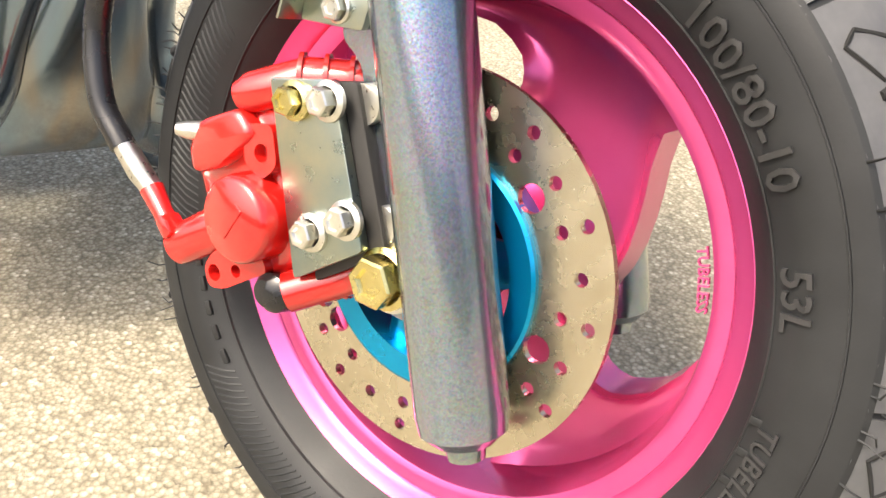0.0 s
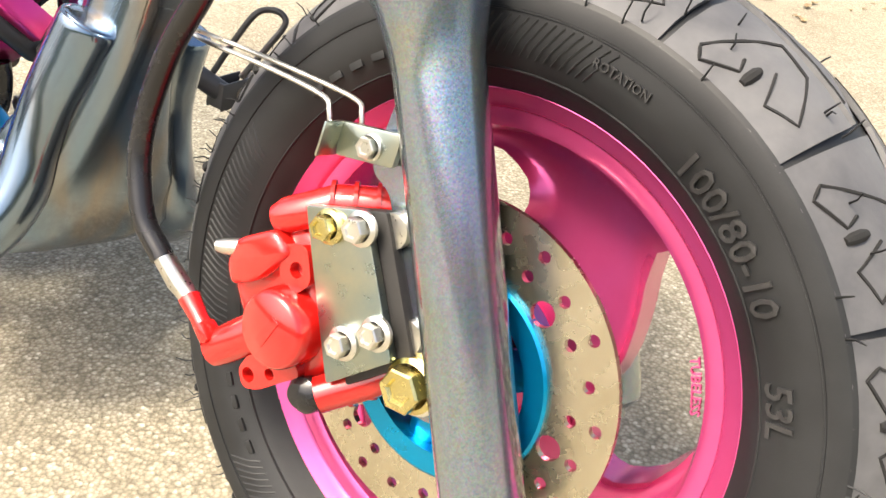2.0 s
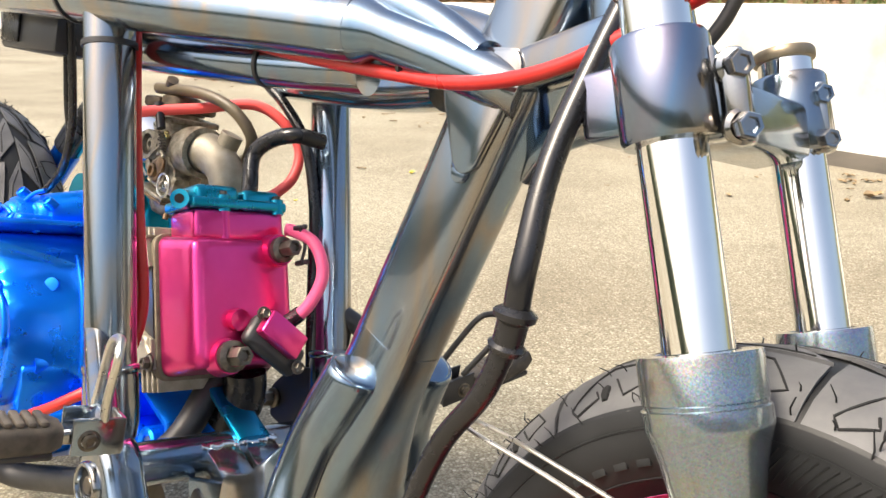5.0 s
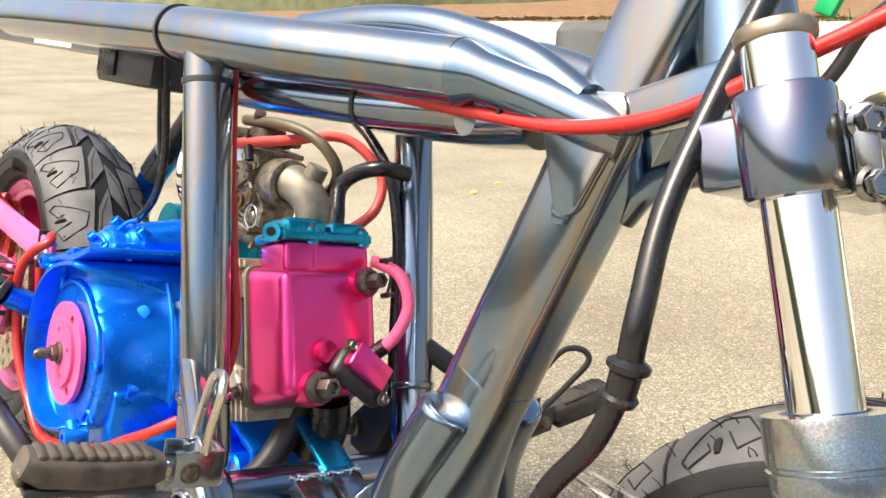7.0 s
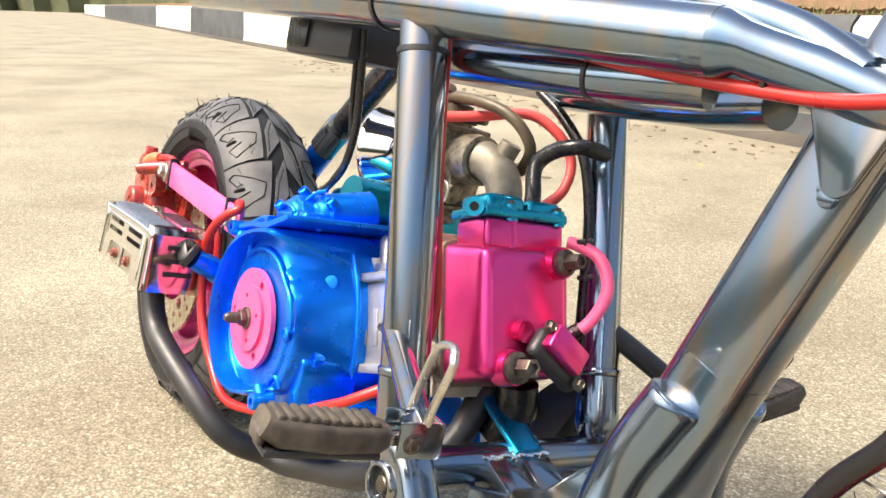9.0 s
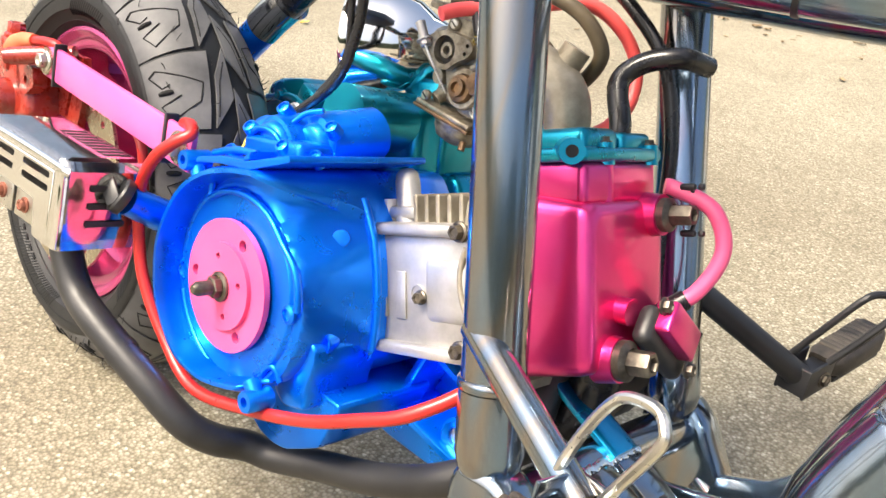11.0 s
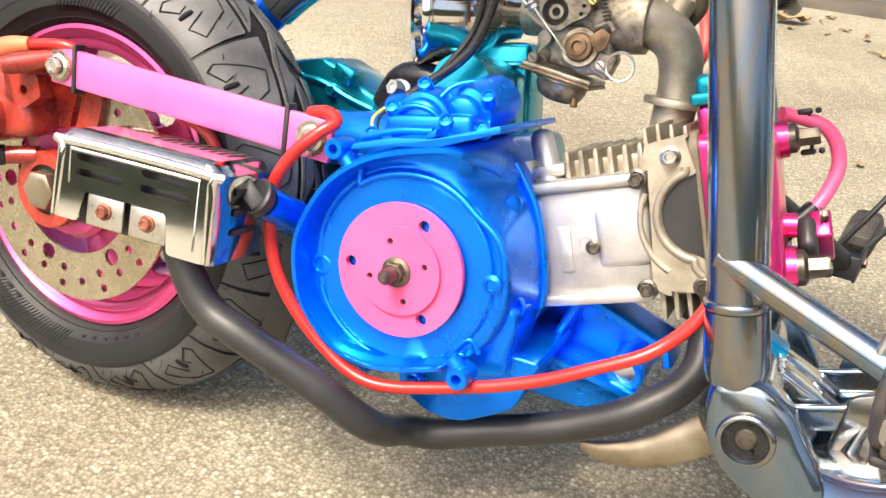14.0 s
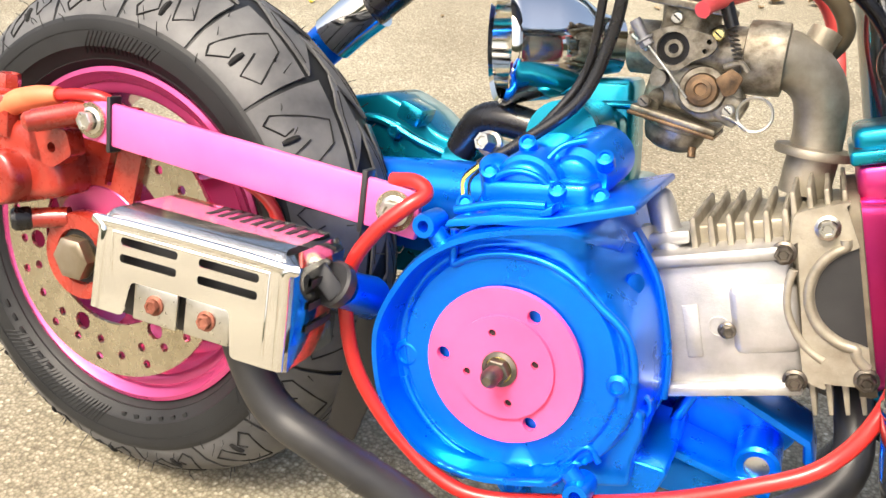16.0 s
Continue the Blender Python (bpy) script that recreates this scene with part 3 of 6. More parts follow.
    for (r0, y0), (r1, y1) in zip(half, half[1:]):
        if r0 <= r <= r1:
            return y0 + (y1 - y0) * (r - r0) / max(1e-6, r1 - r0)
    return half[0][1]


def wheel(name, c, width, outer, crown, lip, rim_w, label, spokes, blocks, phase, writing):
    w = holder(name, bike)
    w["label"] = label
    prof = tyre_profile(width, outer - 0.0032, lip, crown)
    bm = turned(prof, c, (0, 1, 0), 120)
    part("tyre", bm, M_RUBBER, w, "black tubeless tyre with raised lettering", 50)
    h = rim_w / 2
    rim = [(lip - 0.009, -h + 0.003), (lip - 0.004, -h - 0.001), (lip, -h), (lip + 0.001, -h + 0.006), (lip - 0.006, -h + 0.010), (lip - 0.012, -h + 0.02), (lip - 0.012, h - 0.02), (lip - 0.006, h - 0.010), (lip + 0.001, h - 0.006), (lip, h - 0.001), (lip - 0.004, h), (lip - 0.010, h - 0.006),
           (lip - 0.020, h - 0.010), (lip - 0.026, 0.020), (lip - 0.0265, 0.004), (lip - 0.0235, -h + 0.016), (lip - 0.0215, -h + 0.0085), (lip - 0.0185, -h + 0.0068), (lip - 0.013, -h + 0.0062), (lip - 0.0115, -h + 0.004)]
    bm = turned(rim, c, (0, 1, 0), 120, closed=True)
    for a in spokes:
        spoke(c, radians(a), 0.024, lip - 0.0235, 0.0, 0.024, (62, 62, 60, 54, 39, 29, 25, 27, 37), bm)
    turned([(0, -0.03), (0.036, -0.03), (0.038, -0.026), (0.038, 0.026), (0.036, 0.03), (0, 0.03)], c, (0, 1, 0), 40, bm)
    part("rim", bm, M_PINK, w, "candy pink cast rim with three broad spokes", 40)
    sipes = bmesh.new()
    slots = bmesh.new()
    n = blocks
    d = 2 * math.pi / n

    # thin dark strips on the block tops paint the shade inside sipes
    def line(pts, sgn, a):
        out = []
        for (p, r) in zip(pts, pts[1:]):
            out += [tread_point(c, outer, crown, width, a + (p[0] + (r[0] - p[0]) * t / 4) * d, (p[1] + (r[1] - p[1]) * t / 4) * sgn, -0.0003) for t in range(4 + (r is pts[-1]))]
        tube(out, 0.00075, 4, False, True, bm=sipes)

    for k in range(n):
        for sgn in (-1, 1):
            a = radians(phase) + d * (k + (0.5 if sgn > 0 else 0))
            quads = (((0.015, 0.335), (0.945, 0.215), (0.982, 1.035), (0.018, 1.035)),
                     ((0.02, 0.265), (0.64, 0.185), (0.985, 0.015), (0.36, 0.01)))
            for q in quads:
                part("tread_block", tread_patch(c, outer, crown, width, [(a + p[0] * d, p[1] * sgn) for p in q], 0.0), M_TREAD, w)
            line([(0.60, 0.70), (0.56, 0.80), (0.76, 0.93), (0.82, 0.84), (0.56, 0.34), (0.34, 0.40), (0.14, 0.74), (0.33, 0.84), (0.44, 0.60)], sgn, a)
            line([(0.14, 0.22), (0.56, 0.15), (0.80, 0.05)], sgn, a)
            pts = [tread_point(c, outer, crown, width, a + 0.5 * d, s * sgn, -0.0004) for s in (0.68, 0.73, 0.80, 0.85)]
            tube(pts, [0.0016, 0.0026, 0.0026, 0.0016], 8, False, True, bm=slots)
    for sgn in (-1, 1):
        band = [tread_point((0, 0, 0), outer, crown, width, 0.0, s * sgn, 0.0) for s in (1.0, 1.015, 1.035, 1.05)]
        edge = tread_point((0, 0, 0), outer, crown, width, 0.0, 0.995 * sgn, -0.006)
        under = tread_point((0, 0, 0), outer, crown, width, 0.0, 1.05 * sgn, -0.008)
        part("shoulder_band", turned([(p.x, p.y) for p in [edge] + band + [under]], c, (0, 1, 0), 120), M_RUBBER, w)
    part("tread_sipe_shade", sipes, M_SIPE, w, "fine dark lines laid on the tread as shade in sipes")["kind"] = "stuff"
    part("tread_slot_shade", slots, M_SIPE, w, "dark ovals laid on the tread as shade in slots")["kind"] = "stuff"
    hair = bmesh.new()
    rng = random.Random(3)
    for k in range(300):
        sgn = rng.choice((-1, 1))
        a = rng.uniform(0, 6.283)
        p = tread_point(c, outer, crown, width, a, sgn * rng.choice((0.2, 0.5, 0.72, 0.95, 1.04)), 0)
        out = Vector((math.cos(a), sgn * rng.uniform(0.1, 0.8), math.sin(a))).normalized()
        t = Vector((rng.uniform(-1, 1), rng.uniform(-1, 1), rng.uniform(-1, 1))) * 0.004
        k2 = rng.uniform(0.5, 1.2)
        tube([p, p + out * 0.004 * k2, p + (out * 0.009 + t) * k2], [0.0005, 0.00045, 0.0003], 4, False, True, bm=hair)
    part("rubber_whisker", hair, M_RUBBER, w)["kind"] = "stuff"
    # raised ribs and writing on the right side
    ribs = bmesh.new()
    for rr in (outer - crown - 0.004, outer - crown - 0.011, lip + 0.006):
        y = side_y(prof, rr)
        turned([(rr - 0.0007, y + 0.0006), (rr - 0.0003, y - 0.0007), (rr + 0.0003, y - 0.0007), (rr + 0.0007, y + 0.0006)], c, (0, 1, 0), 120, ribs)
    for lo, hi in ((74, 100), (-36, -14), (150, 196), (222, 268)):
        for k in range(int((hi - lo) / 1.5)):
            a = radians(lo + 1.5 * k)
            pts = []
            for j in range(4):
                rr = outer - crown - 0.013 - 0.0055 * j
                pts.append((c[0] + rr * math.cos(a + 0.022 * j), c[1] + side_y(prof, rr) - 0.0001, c[2] + rr * math.sin(a + 0.022 * j)))
            tube(pts, 0.0006, 4, False, True, bm=ribs)
    part("side_rib", ribs, M_RUBBER, w)["kind"] = "stuff"
    for text, size, rad, ang, flip in writing:
        if text == "bars":
            for k in range(6):
                y = side_y(prof, rad)
                aa = radians(ang + k * 5.2)
                part("raised_bar", block((c[0] + rad * math.cos(aa), c[1] + y, c[2] + rad * math.sin(aa)), (0.005, 0.0016, size * 0.8), 0.0004, (0, -math.degrees(aa), 0)), M_RUBBER, w)
        else:
            part("lettering", lettering(text, size, c, rad, radians(ang), c[1], 0.0014, 1.0, flip, prof=prof), M_LETTER, w)
    return w


def brake_disc(parent, c, y, outer, inner, thick, phase, label):
    holes = []
    f = outer / 0.0885
    for k in range(6):
        a = radians(phase) + k * math.pi / 3
        for da, rr, r in ((0, 0.062, 0.0062), (0, 0.0745, 0.003), (-14.8, 0.069, 0.003), (-14.8, 0.0805, 0.003), (-30, 0.0745, 0.003), (-44.5, 0.067, 0.003), (-44.5, 0.0795, 0.003)):
            t = a + radians(da)
            holes.append(circle(c[0] + rr * f * math.cos(t), c[2] + rr * f * math.sin(t), r * f, 14))
    holes.append(circle(c[0], c[2], inner, 64))
    return part("brake_disc", sheet(circle(c[0], c[2], outer, 120), holes, y, y + thick), M_DISC, parent, label)


FRONT = (0.0, 0.0, 0.238)
front = wheel("front_wheel", FRONT, 0.104, 0.207, 0.026, 0.139, 0.064, "front wheel with candy pink rim and block-tread tyre", (83, 203, 323), 17, 7,
              (("100/80-10", 0.0172, 0.1525, 45, False), ("53L", 0.0155, 0.1525, 18, False), ("TUBELESS", 0.0105, 0.1525, -8, False), ("ROTATION", 0.0055, 0.161, 72, False), ("bars", 0.010, 0.154, 196, False), ("bars", 0.010, 0.154, 108, False), ("bars", 0.004, 0.148, -26, False)))
part("lettering", lettering("TUBELESS", 0.0062, FRONT, 0.1135, radians(17), -0.0235, 0.0008, 1.0), M_PINK, front)
brake_disc(front, FRONT, -0.049, 0.0885, 0.053, 0.0035, 48, "drilled steel brake disc with golden sheen")
part("disc_carrier", turned([(0.044, -0.0515), (0.0545, -0.0525), (0.056, -0.0515), (0.056, -0.046), (0.052, -0.03), (0.044, -0.03)], FRONT, (0, 1, 0), 64, closed=True), M_SKY, front, "bright sky blue disc carrier ring")
for a in (20, 140, 260):
    part("carrier_arm", tube([(0.02 * math.cos(radians(a)), -0.04, 0.238 + 0.02 * math.sin(radians(a))), (0.048 * math.cos(radians(a)), -0.042, 0.238 + 0.048 * math.sin(radians(a)))], [0.014, 0.008], 12, False, flat=0.5, side=(0, 1, 0)), M_SKY, front)
part("hub", turned([(0, -0.052), (0.02, -0.052), (0.022, -0.048), (0.03, -0.03), (0.034, 0.0), (0.034, 0.04), (0, 0.045)], FRONT, (0, 1, 0), 40), M_DISC, front, "steel hub")

REAR = (-1.115, -0.056, 0.2405)
rear = wheel("rear_wheel", REAR, 0.130, 0.2270, 0.042, 0.1450, 0.102, "rear wheel with pink rim and wide block-tread tyre", (40, 160, 280), 17, 4, (("bars", 0.009, 0.158, 215, False), ("bars", 0.006, 0.158, 275, False)))
brake_disc(rear, REAR, REAR[1] - 0.068, 0.116, 0.07, 0.0035, 10, "drilled rear brake disc, dull steel")
part("hub", turned([(0, -0.075), (0.05, -0.075), (0.055, -0.07), (0.055, 0.03), (0, 0.05)], REAR, (0, 1, 0), 40), M_PINK, rear, "pink hub")


# ---- front fork ----
FDIR = Vector((-0.367, -0.028, 1)).normalized()


def fork_at(z, y):
    """The middle of the right (y < 0) or left fork leg at a height."""
    return Vector((0.0464 - 0.367 * (z - 0.1962) - (0.012 if y > 0 else 0), (-0.0715 if y < 0 else 0.106) - 0.028 * (z - 0.2), z))


def fork_leg(y, name, label):
    f = holder(name, bike)
    f["label"] = label
    base = fork_at(0.189, y)

    def h(z):
        return (z - 0.189) / FDIR.z

    part("slider", turned([(0, h(0.178)), (0.008, h(0.178)), (0.009, h(0.184)), (0.013, h(0.185)), (0.0187, h(0.190)), (0.0198, h(0.198)), (0.0200, h(0.375)), (0.0206, h(0.384)), (0.0222, h(0.392)), (0.0240, h(0.400)), (0.0262, h(0.4065)), (0.0274, h(0.4095)), (0.0279, h(0.4115)), (0.0279, h(0.4185)), (0.0266, h(0.4192)), (0.0266, h(0.4206)), (0.0274, h(0.4214)), (0.0274, h(0.438)), (0.0268, h(0.4405)), (0.0195, h(0.4408)), (0.0172, h(0.437))], base, FDIR, 48), M_FORK, f, "fork slider in grey glitter lacquer", 18)
    part("stanchion", turned([(0, h(0.43)), (0.0160, h(0.43)), (0.0160, h(0.600)), (0, h(0.600))], base, FDIR, 40), M_CHROME, f, "polished chrome fork tube")
    part("cap", turned([(0, h(0.5955)), (0.0180, h(0.5955)), (0.0186, h(0.597)), (0.0186, h(0.6005)), (0.0176, h(0.602)), (0, h(0.602))], base, FDIR, 40), M_BRONZE, f, "tarnished fork tube cap")
    return f


fork_r = fork_leg(-0.077, "fork_leg", "right fork leg, grey glitter slider with chrome tube")
fork_leg(0.08, "fork_leg", "left fork leg, grey glitter slider with chrome tube")

clamp = holder("fork_clamp", bike)
clamp["label"] = "dark grey lower fork clamp with hex bolts"
for y in (-0.077, 0.08):
    # the left one sits a little higher on its tube, its ears turned further round
    base = fork_at(0.529 if y < 0 else 0.541, y)
    off = Vector((0, 0, 0)) if y < 0 else Vector((-0.013, -0.011, 0))
    part("clamp_ring", turned([(0.0162, -0.001), (0.0212, -0.001), (0.0226, 0.001), (0.0226, 0.045), (0.0212, 0.0475), (0.0162, 0.0475)], base, FDIR, 40), M_FRAME, clamp)
    for dx in (-0.0065, 0.0065):
        part("clamp_ear", block(base + off + FDIR * 0.023 + Vector((0.022 + dx, 0.014, 0.002)), (0.0108, 0.026, 0.042), 0.003, (0, -19, 20)), M_FRAME, clamp)
    for dz in (0.009, 0.036):
        p = base + off + FDIR * dz + Vector((0.0305, 0.006, 0.002))
        part("clamp_bolt", hexagon(p, (0.8, -0.6, 0.1), 0.0105, 0.011), M_FRAME, clamp, "grey painted hex bolt")
mid = (fork_at(0.548, -1) + fork_at(0.548, 1)) / 2
part("clamp_bridge", block(mid + Vector((-0.012, 0, 0)), (0.040, 0.135, 0.034), 0.006, (0, -19, -4)), M_FRAME, clamp)
part("steering_stem", tube([mid + Vector((-0.03, 0, -0.02)), (-0.19, 0, 0.70)], 0.020, 24, False), M_FRAME, clamp)

part("axle_bolt", hexagon((0.0, -0.0755, 0.238), (0, -1, 0), 0.019, 0.013, washer=1.25), M_BRASS, front, "yellow zinc axle bolt")
part("axle_washer", turned([(0.008, 0), (0.0155, 0), (0.0155, 0.002), (0.008, 0.002)], (0, -0.073, 0.238), (0, -1, 0), 32), M_STEEL, front)
part("axle", turned([(0, -0.07), (0.008, -0.07), (0.008, 0.09), (0, 0.09)], (0, 0.0, 0.238), (0, 1, 0), 20), M_STEEL, front)
lug = plate(rounded([(-0.017, 0.228), (0.0, 0.220), (0.028, 0.222), (0.012, 0.30), (-0.02, 0.385), (-0.04, 0.37), (-0.05, 0.325), (-0.036, 0.318), (-0.03, 0.30), (-0.012, 0.262)], 0.008), -0.072, -0.062)
part("caliper_lug", lug, M_FORK, fork_r, "grey lug on the fork slider")

# ---- front brake caliper ----
cal = holder("front_caliper", bike)
cal["label"] = "glossy red brake caliper with zinc mounting plate"
outline = rounded([(-0.116, 0.262), (-0.112, 0.272), (-0.085, 0.287), (-0.070, 0.288), (-0.055, 0.275), (-0.045, 0.235), (-0.056, 0.213), (-0.078, 0.206), (-0.098, 0.215), (-0.112, 0.232), (-0.121, 0.248)], 0.006)
bm = plate(outline, -0.078, -0.025, 0.005)
part("body", bm, M_RED, cal, "glossy red cast caliper body", 45)
bm = plate(rounded([(-0.117, 0.258), (-0.112, 0.272), (-0.088, 0.285), (-0.076, 0.276), (-0.096, 0.254), (-0.112, 0.246)], 0.005), -0.087, -0.07, 0.004)
part("bleed_boss", bm, M_RED, cal, "", 45)
bm = turned([(0, 0.0), (0.0205, 0.0), (0.0212, 0.006), (0.0205, 0.03), (0.0195, 0.0355), (0.0175, 0.0375), (0, 0.038)], (-0.0745, -0.057, 0.238), (0, -1, 0), 48)
part("piston_housing", bm, M_RED, cal, "", 45)
part("mark_bars", block((-0.0745, -0.0951, 0.238), (0.018, 0.0010, 0.005), 0.0004, (0, -62, 0)), M_RED, cal)
part("inlet", tube([(-0.088, -0.072, 0.232), (-0.112, -0.082, 0.212), (-0.119, -0.083, 0.206)], [0.0115, 0.0105, 0.0095], 24, False), M_RED, cal)
part("inlet_fork", block((-0.121, -0.088, 0.217), (0.012, 0.012, 0.008), 0.003, (0, 40, 0)), M_RED, cal)
part("guide_sleeve", tube([(-0.045, -0.05, 0.306), (-0.068, -0.066, 0.302), (-0.088, -0.078, 0.291), (-0.0935, -0.080, 0.288)], [0.010, 0.010, 0.0092, 0.0065], 24, False), M_RED, cal)
for k in range(3):
    c0 = Vector((-0.052 - 0.009 * k, -0.055 - 0.0062 * k, 0.3055 - 0.0016 * k))
    part("guide_rib", turned([(0.0085, -0.001), (0.0112, -0.001), (0.0112, 0.001), (0.0085, 0.001)], c0, (-0.82, -0.56, -0.14), 24, closed=True), M_RED, cal)
part("lower_sleeve", tube([(-0.012, -0.055, 0.238), (-0.032, -0.066, 0.222), (-0.05, -0.078, 0.210)], 0.0095, 24, False), M_RED, cal)
for k in range(3):
    c0 = Vector((-0.024 - 0.008 * k, -0.060 - 0.0042 * k, 0.2285 - 0.0062 * k))
    part("guide_rib", turned([(0.008, -0.001), (0.0106, -0.001), (0.0106, 0.001), (0.008, 0.001)], c0, (-0.72, -0.42, -0.5), 24, closed=True), M_RED, cal)
part("lower_lug", sheet(rounded([(-0.101, 0.203), (-0.096, 0.194), (-0.086, 0.197), (-0.070, 0.209), (-0.060, 0.216), (-0.064, 0.222), (-0.095, 0.214)], 0.004), [circle(-0.0935, 0.2025, 0.0042, 12), circle(-0.0795, 0.209, 0.0032, 12)], -0.083, -0.072), M_RED, cal)
part("upper_ear", sheet(rounded([(-0.084, 0.279), (-0.068, 0.283), (-0.062, 0.266), (-0.07, 0.257), (-0.082, 0.262)], 0.004), [circle(-0.0722, 0.269, 0.0042, 14)], -0.084, -0.074), M_RED, cal)
part("slide_pin", turned([(0, 0), (0.0085, 0), (0.0098, 0.002), (0.0098, 0.009), (0.0065, 0.0125), (0, 0.0135)], (-0.0535, -0.074, 0.208), (-0.3, -0.95, 0), 24), M_HOSE, cal, "black rubber slide pin boot")
part("bleed_nipple", tube([(-0.113, -0.082, 0.266), (-0.119, -0.086, 0.265), (-0.123, -0.088, 0.2645)], [0.0048, 0.0042, 0.003], 12, False), M_STEEL, cal)
quad = rounded([(-0.073, 0.302), (-0.039, 0.3105), (-0.009, 0.2475), (-0.043, 0.221)], 0.002)
part("mounting_plate", plate(quad, -0.084, -0.079, 0.0006), M_ZINC, cal, "iridescent zinc plated steel plate")
part("spacer", plate([(x + 0.008, z + 0.001) for x, z in quad], -0.0785, -0.070, 0.0006), M_DARK, cal, "dark spacer plate")
for i, (x, z) in enumerate(((-0.056, 0.297), (-0.038, 0.302), (-0.036, 0.246), (-0.019, 0.258))):
    part("bolt", hexagon((x, -0.084, z), (0, -1, 0), 0.0105, 0.009, washer=1.4), M_BRASS if i == 0 else M_STEEL, cal, "hex flange bolt")
for x, z in ((-0.028, 0.303), (-0.009, 0.258)):
    part("washer", turned([(0, 0), (0.0085, 0), (0.0085, 0.004), (0, 0.004)], (x, -0.072, z), (0, -1, 0), 20), M_STEEL, cal)

# cable clip and wire guide on the fork
clip = holder("hose_guide", bike)
clip["label"] = "zinc clip with a bent wire guide for the brake hose"
part("clip", plate(rounded([(-0.066, 0.328), (-0.033, 0.331), (-0.031, 0.347), (-0.066, 0.344)], 0.002), -0.078, -0.074, 0.0006), M_ZINC, clip)
part("clip_flange", block((-0.066, -0.083, 0.336), (0.0015, 0.014, 0.017), 0.0005, (0, 10, 0)), M_ZINC, clip)
part("clip_screw", hexagon((-0.046, -0.078, 0.337), (0, -1, 0), 0.009, 0.006, washer=1.2), M_STEEL, clip)
for dy, dx in ((-0.004, 0.0), (0.012, 0.006)):
    part("wire", tube([(-0.068 + dx, -0.078 + dy, 0.335), (-0.070 + dx, -0.078 + dy, 0.347), (-0.078 + dx, -0.076 + dy, 0.353), (-0.115, -0.076 + dy, 0.3575), (-0.160, -0.076 + dy, 0.3605), (-0.1716, -0.078, 0.364)], 0.0013, 8, True), M_STEEL, clip)

# front brake hose
hose = holder("brake_hose", bike)
hose["label"] = "black front brake hose with rubber collar"
H1 = [(-0.137, -0.010, 0.68), (-0.1399, -0.0289, 0.6328), (-0.1414, -0.0758, 0.5229), (-0.1330, -0.0955, 0.4640), (-0.1325, -0.0965, 0.436)]
H2 = [(-0.1325, -0.0965, 0.436), (-0.1360, -0.0945, 0.4195), (-0.1466, -0.0939, 0.3875), (-0.1726, -0.0898, 0.3496), (-0.1875, -0.0884, 0.3018), (-0.1780, -0.0905, 0.264), (-0.160, -0.089, 0.244)]
part("upper_sleeve", tube(H1, 0.0070, 16), M_HOSE, hose)
part("lower_sleeve", tube(H2, 0.0064, 16), M_HOSE, hose)
part("collar", tube([(-0.1325, -0.0965, 0.4375), (-0.1326, -0.0965, 0.4350), (-0.1328, -0.0964, 0.4325), (-0.1332, -0.0962, 0.4305), (-0.1352, -0.0950, 0.4190), (-0.1356, -0.0948, 0.4172), (-0.1362, -0.0946, 0.4140)], [0.0080, 0.0116, 0.0112, 0.0084, 0.0082, 0.0102, 0.0090], 24, False), M_HOSE, hose, "black rubber collar")
part("ferrule", tube([(-0.161, -0.089, 0.246), (-0.150, -0.086, 0.234), (-0.139, -0.085, 0.227)], [0.0056, 0.0062, 0.005], 16, False), M_STEEL, hose, "crimped steel ferrule")
part("end_fitting", tube([(-0.141, -0.085, 0.228), (-0.130, -0.086, 0.220), (-0.119, -0.087, 0.213)], [0.0062, 0.005, 0.006], 16, False), M_RED, hose, "red hose fitting")


# ---- frame ----
chassis = holder("frame", bike)
chassis["label"] = "welded tubular frame in dark pearl grey lacquer"


def bar(name, pts, r, flat=1.0, side=None, smooth=True, label="", material=None, seg=28, boxy=2.0):
    return part(name, tube(pts, r, seg, smooth, True, 8, flat, side, None, boxy), material or M_FRAME, chassis, label, 50)


DOWN = 0.345


def down_x(z):
    return -0.291 + DOWN * (z - 0.4)


def upright_at(z, s):
    """The middle of an upright at a height; the two differ a little."""
    return Vector((-0.513 - 0.2187 * (z - 0.28), -0.119 - 0.0315 * (z - 0.28), z)) if s < 0 else Vector((-0.513 - 0.3245 * (z - 0.2992), 0.1026 + 0.0523 * (z - 0.2992), z))


bar("down_tube", [(down_x(z), -0.008, z) for z in (0.30, 0.36, 0.42, 0.51, 0.60, 0.71)], 0.0305, 0.80, (0, 1, 0), False, "thick flat-sided down tube", seg=48, boxy=3.4)
for s in (-1, 1):
    bar("upright", [upright_at(z, s) for z in (0.588, 0.5, 0.4, 0.3, 0.236)], 0.0205, smooth=False, label="frame upright")
    # the foot of the upright: a sleeve under a collar, ending in a blunt cone
    bar("upright_sleeve", [upright_at(z, s) for z in (0.283, 0.256, 0.243, 0.232, 0.224, 0.219)], [0.0215, 0.0222, 0.0222, 0.020, 0.015, 0.008], smooth=False)
    bar("upright_collar", [upright_at(z, s) for z in (0.2905, 0.289, 0.2845, 0.283)], [0.0208, 0.0225, 0.0225, 0.0208], smooth=False)
    # lower loop: a flat lug round the bore, then a round tube up to the side of the down tube, closed by a flat cap
    lug = rounded([(-0.5165, 0.236), (-0.5185, 0.212), (-0.511, 0.186), (-0.494, 0.167), (-0.466, 0.154), (-0.444, 0.151), (-0.430, 0.159), (-0.430, 0.178), (-0.440, 0.194), (-0.452, 0.210), (-0.464, 0.228), (-0.482, 0.240)], 0.012, 5)
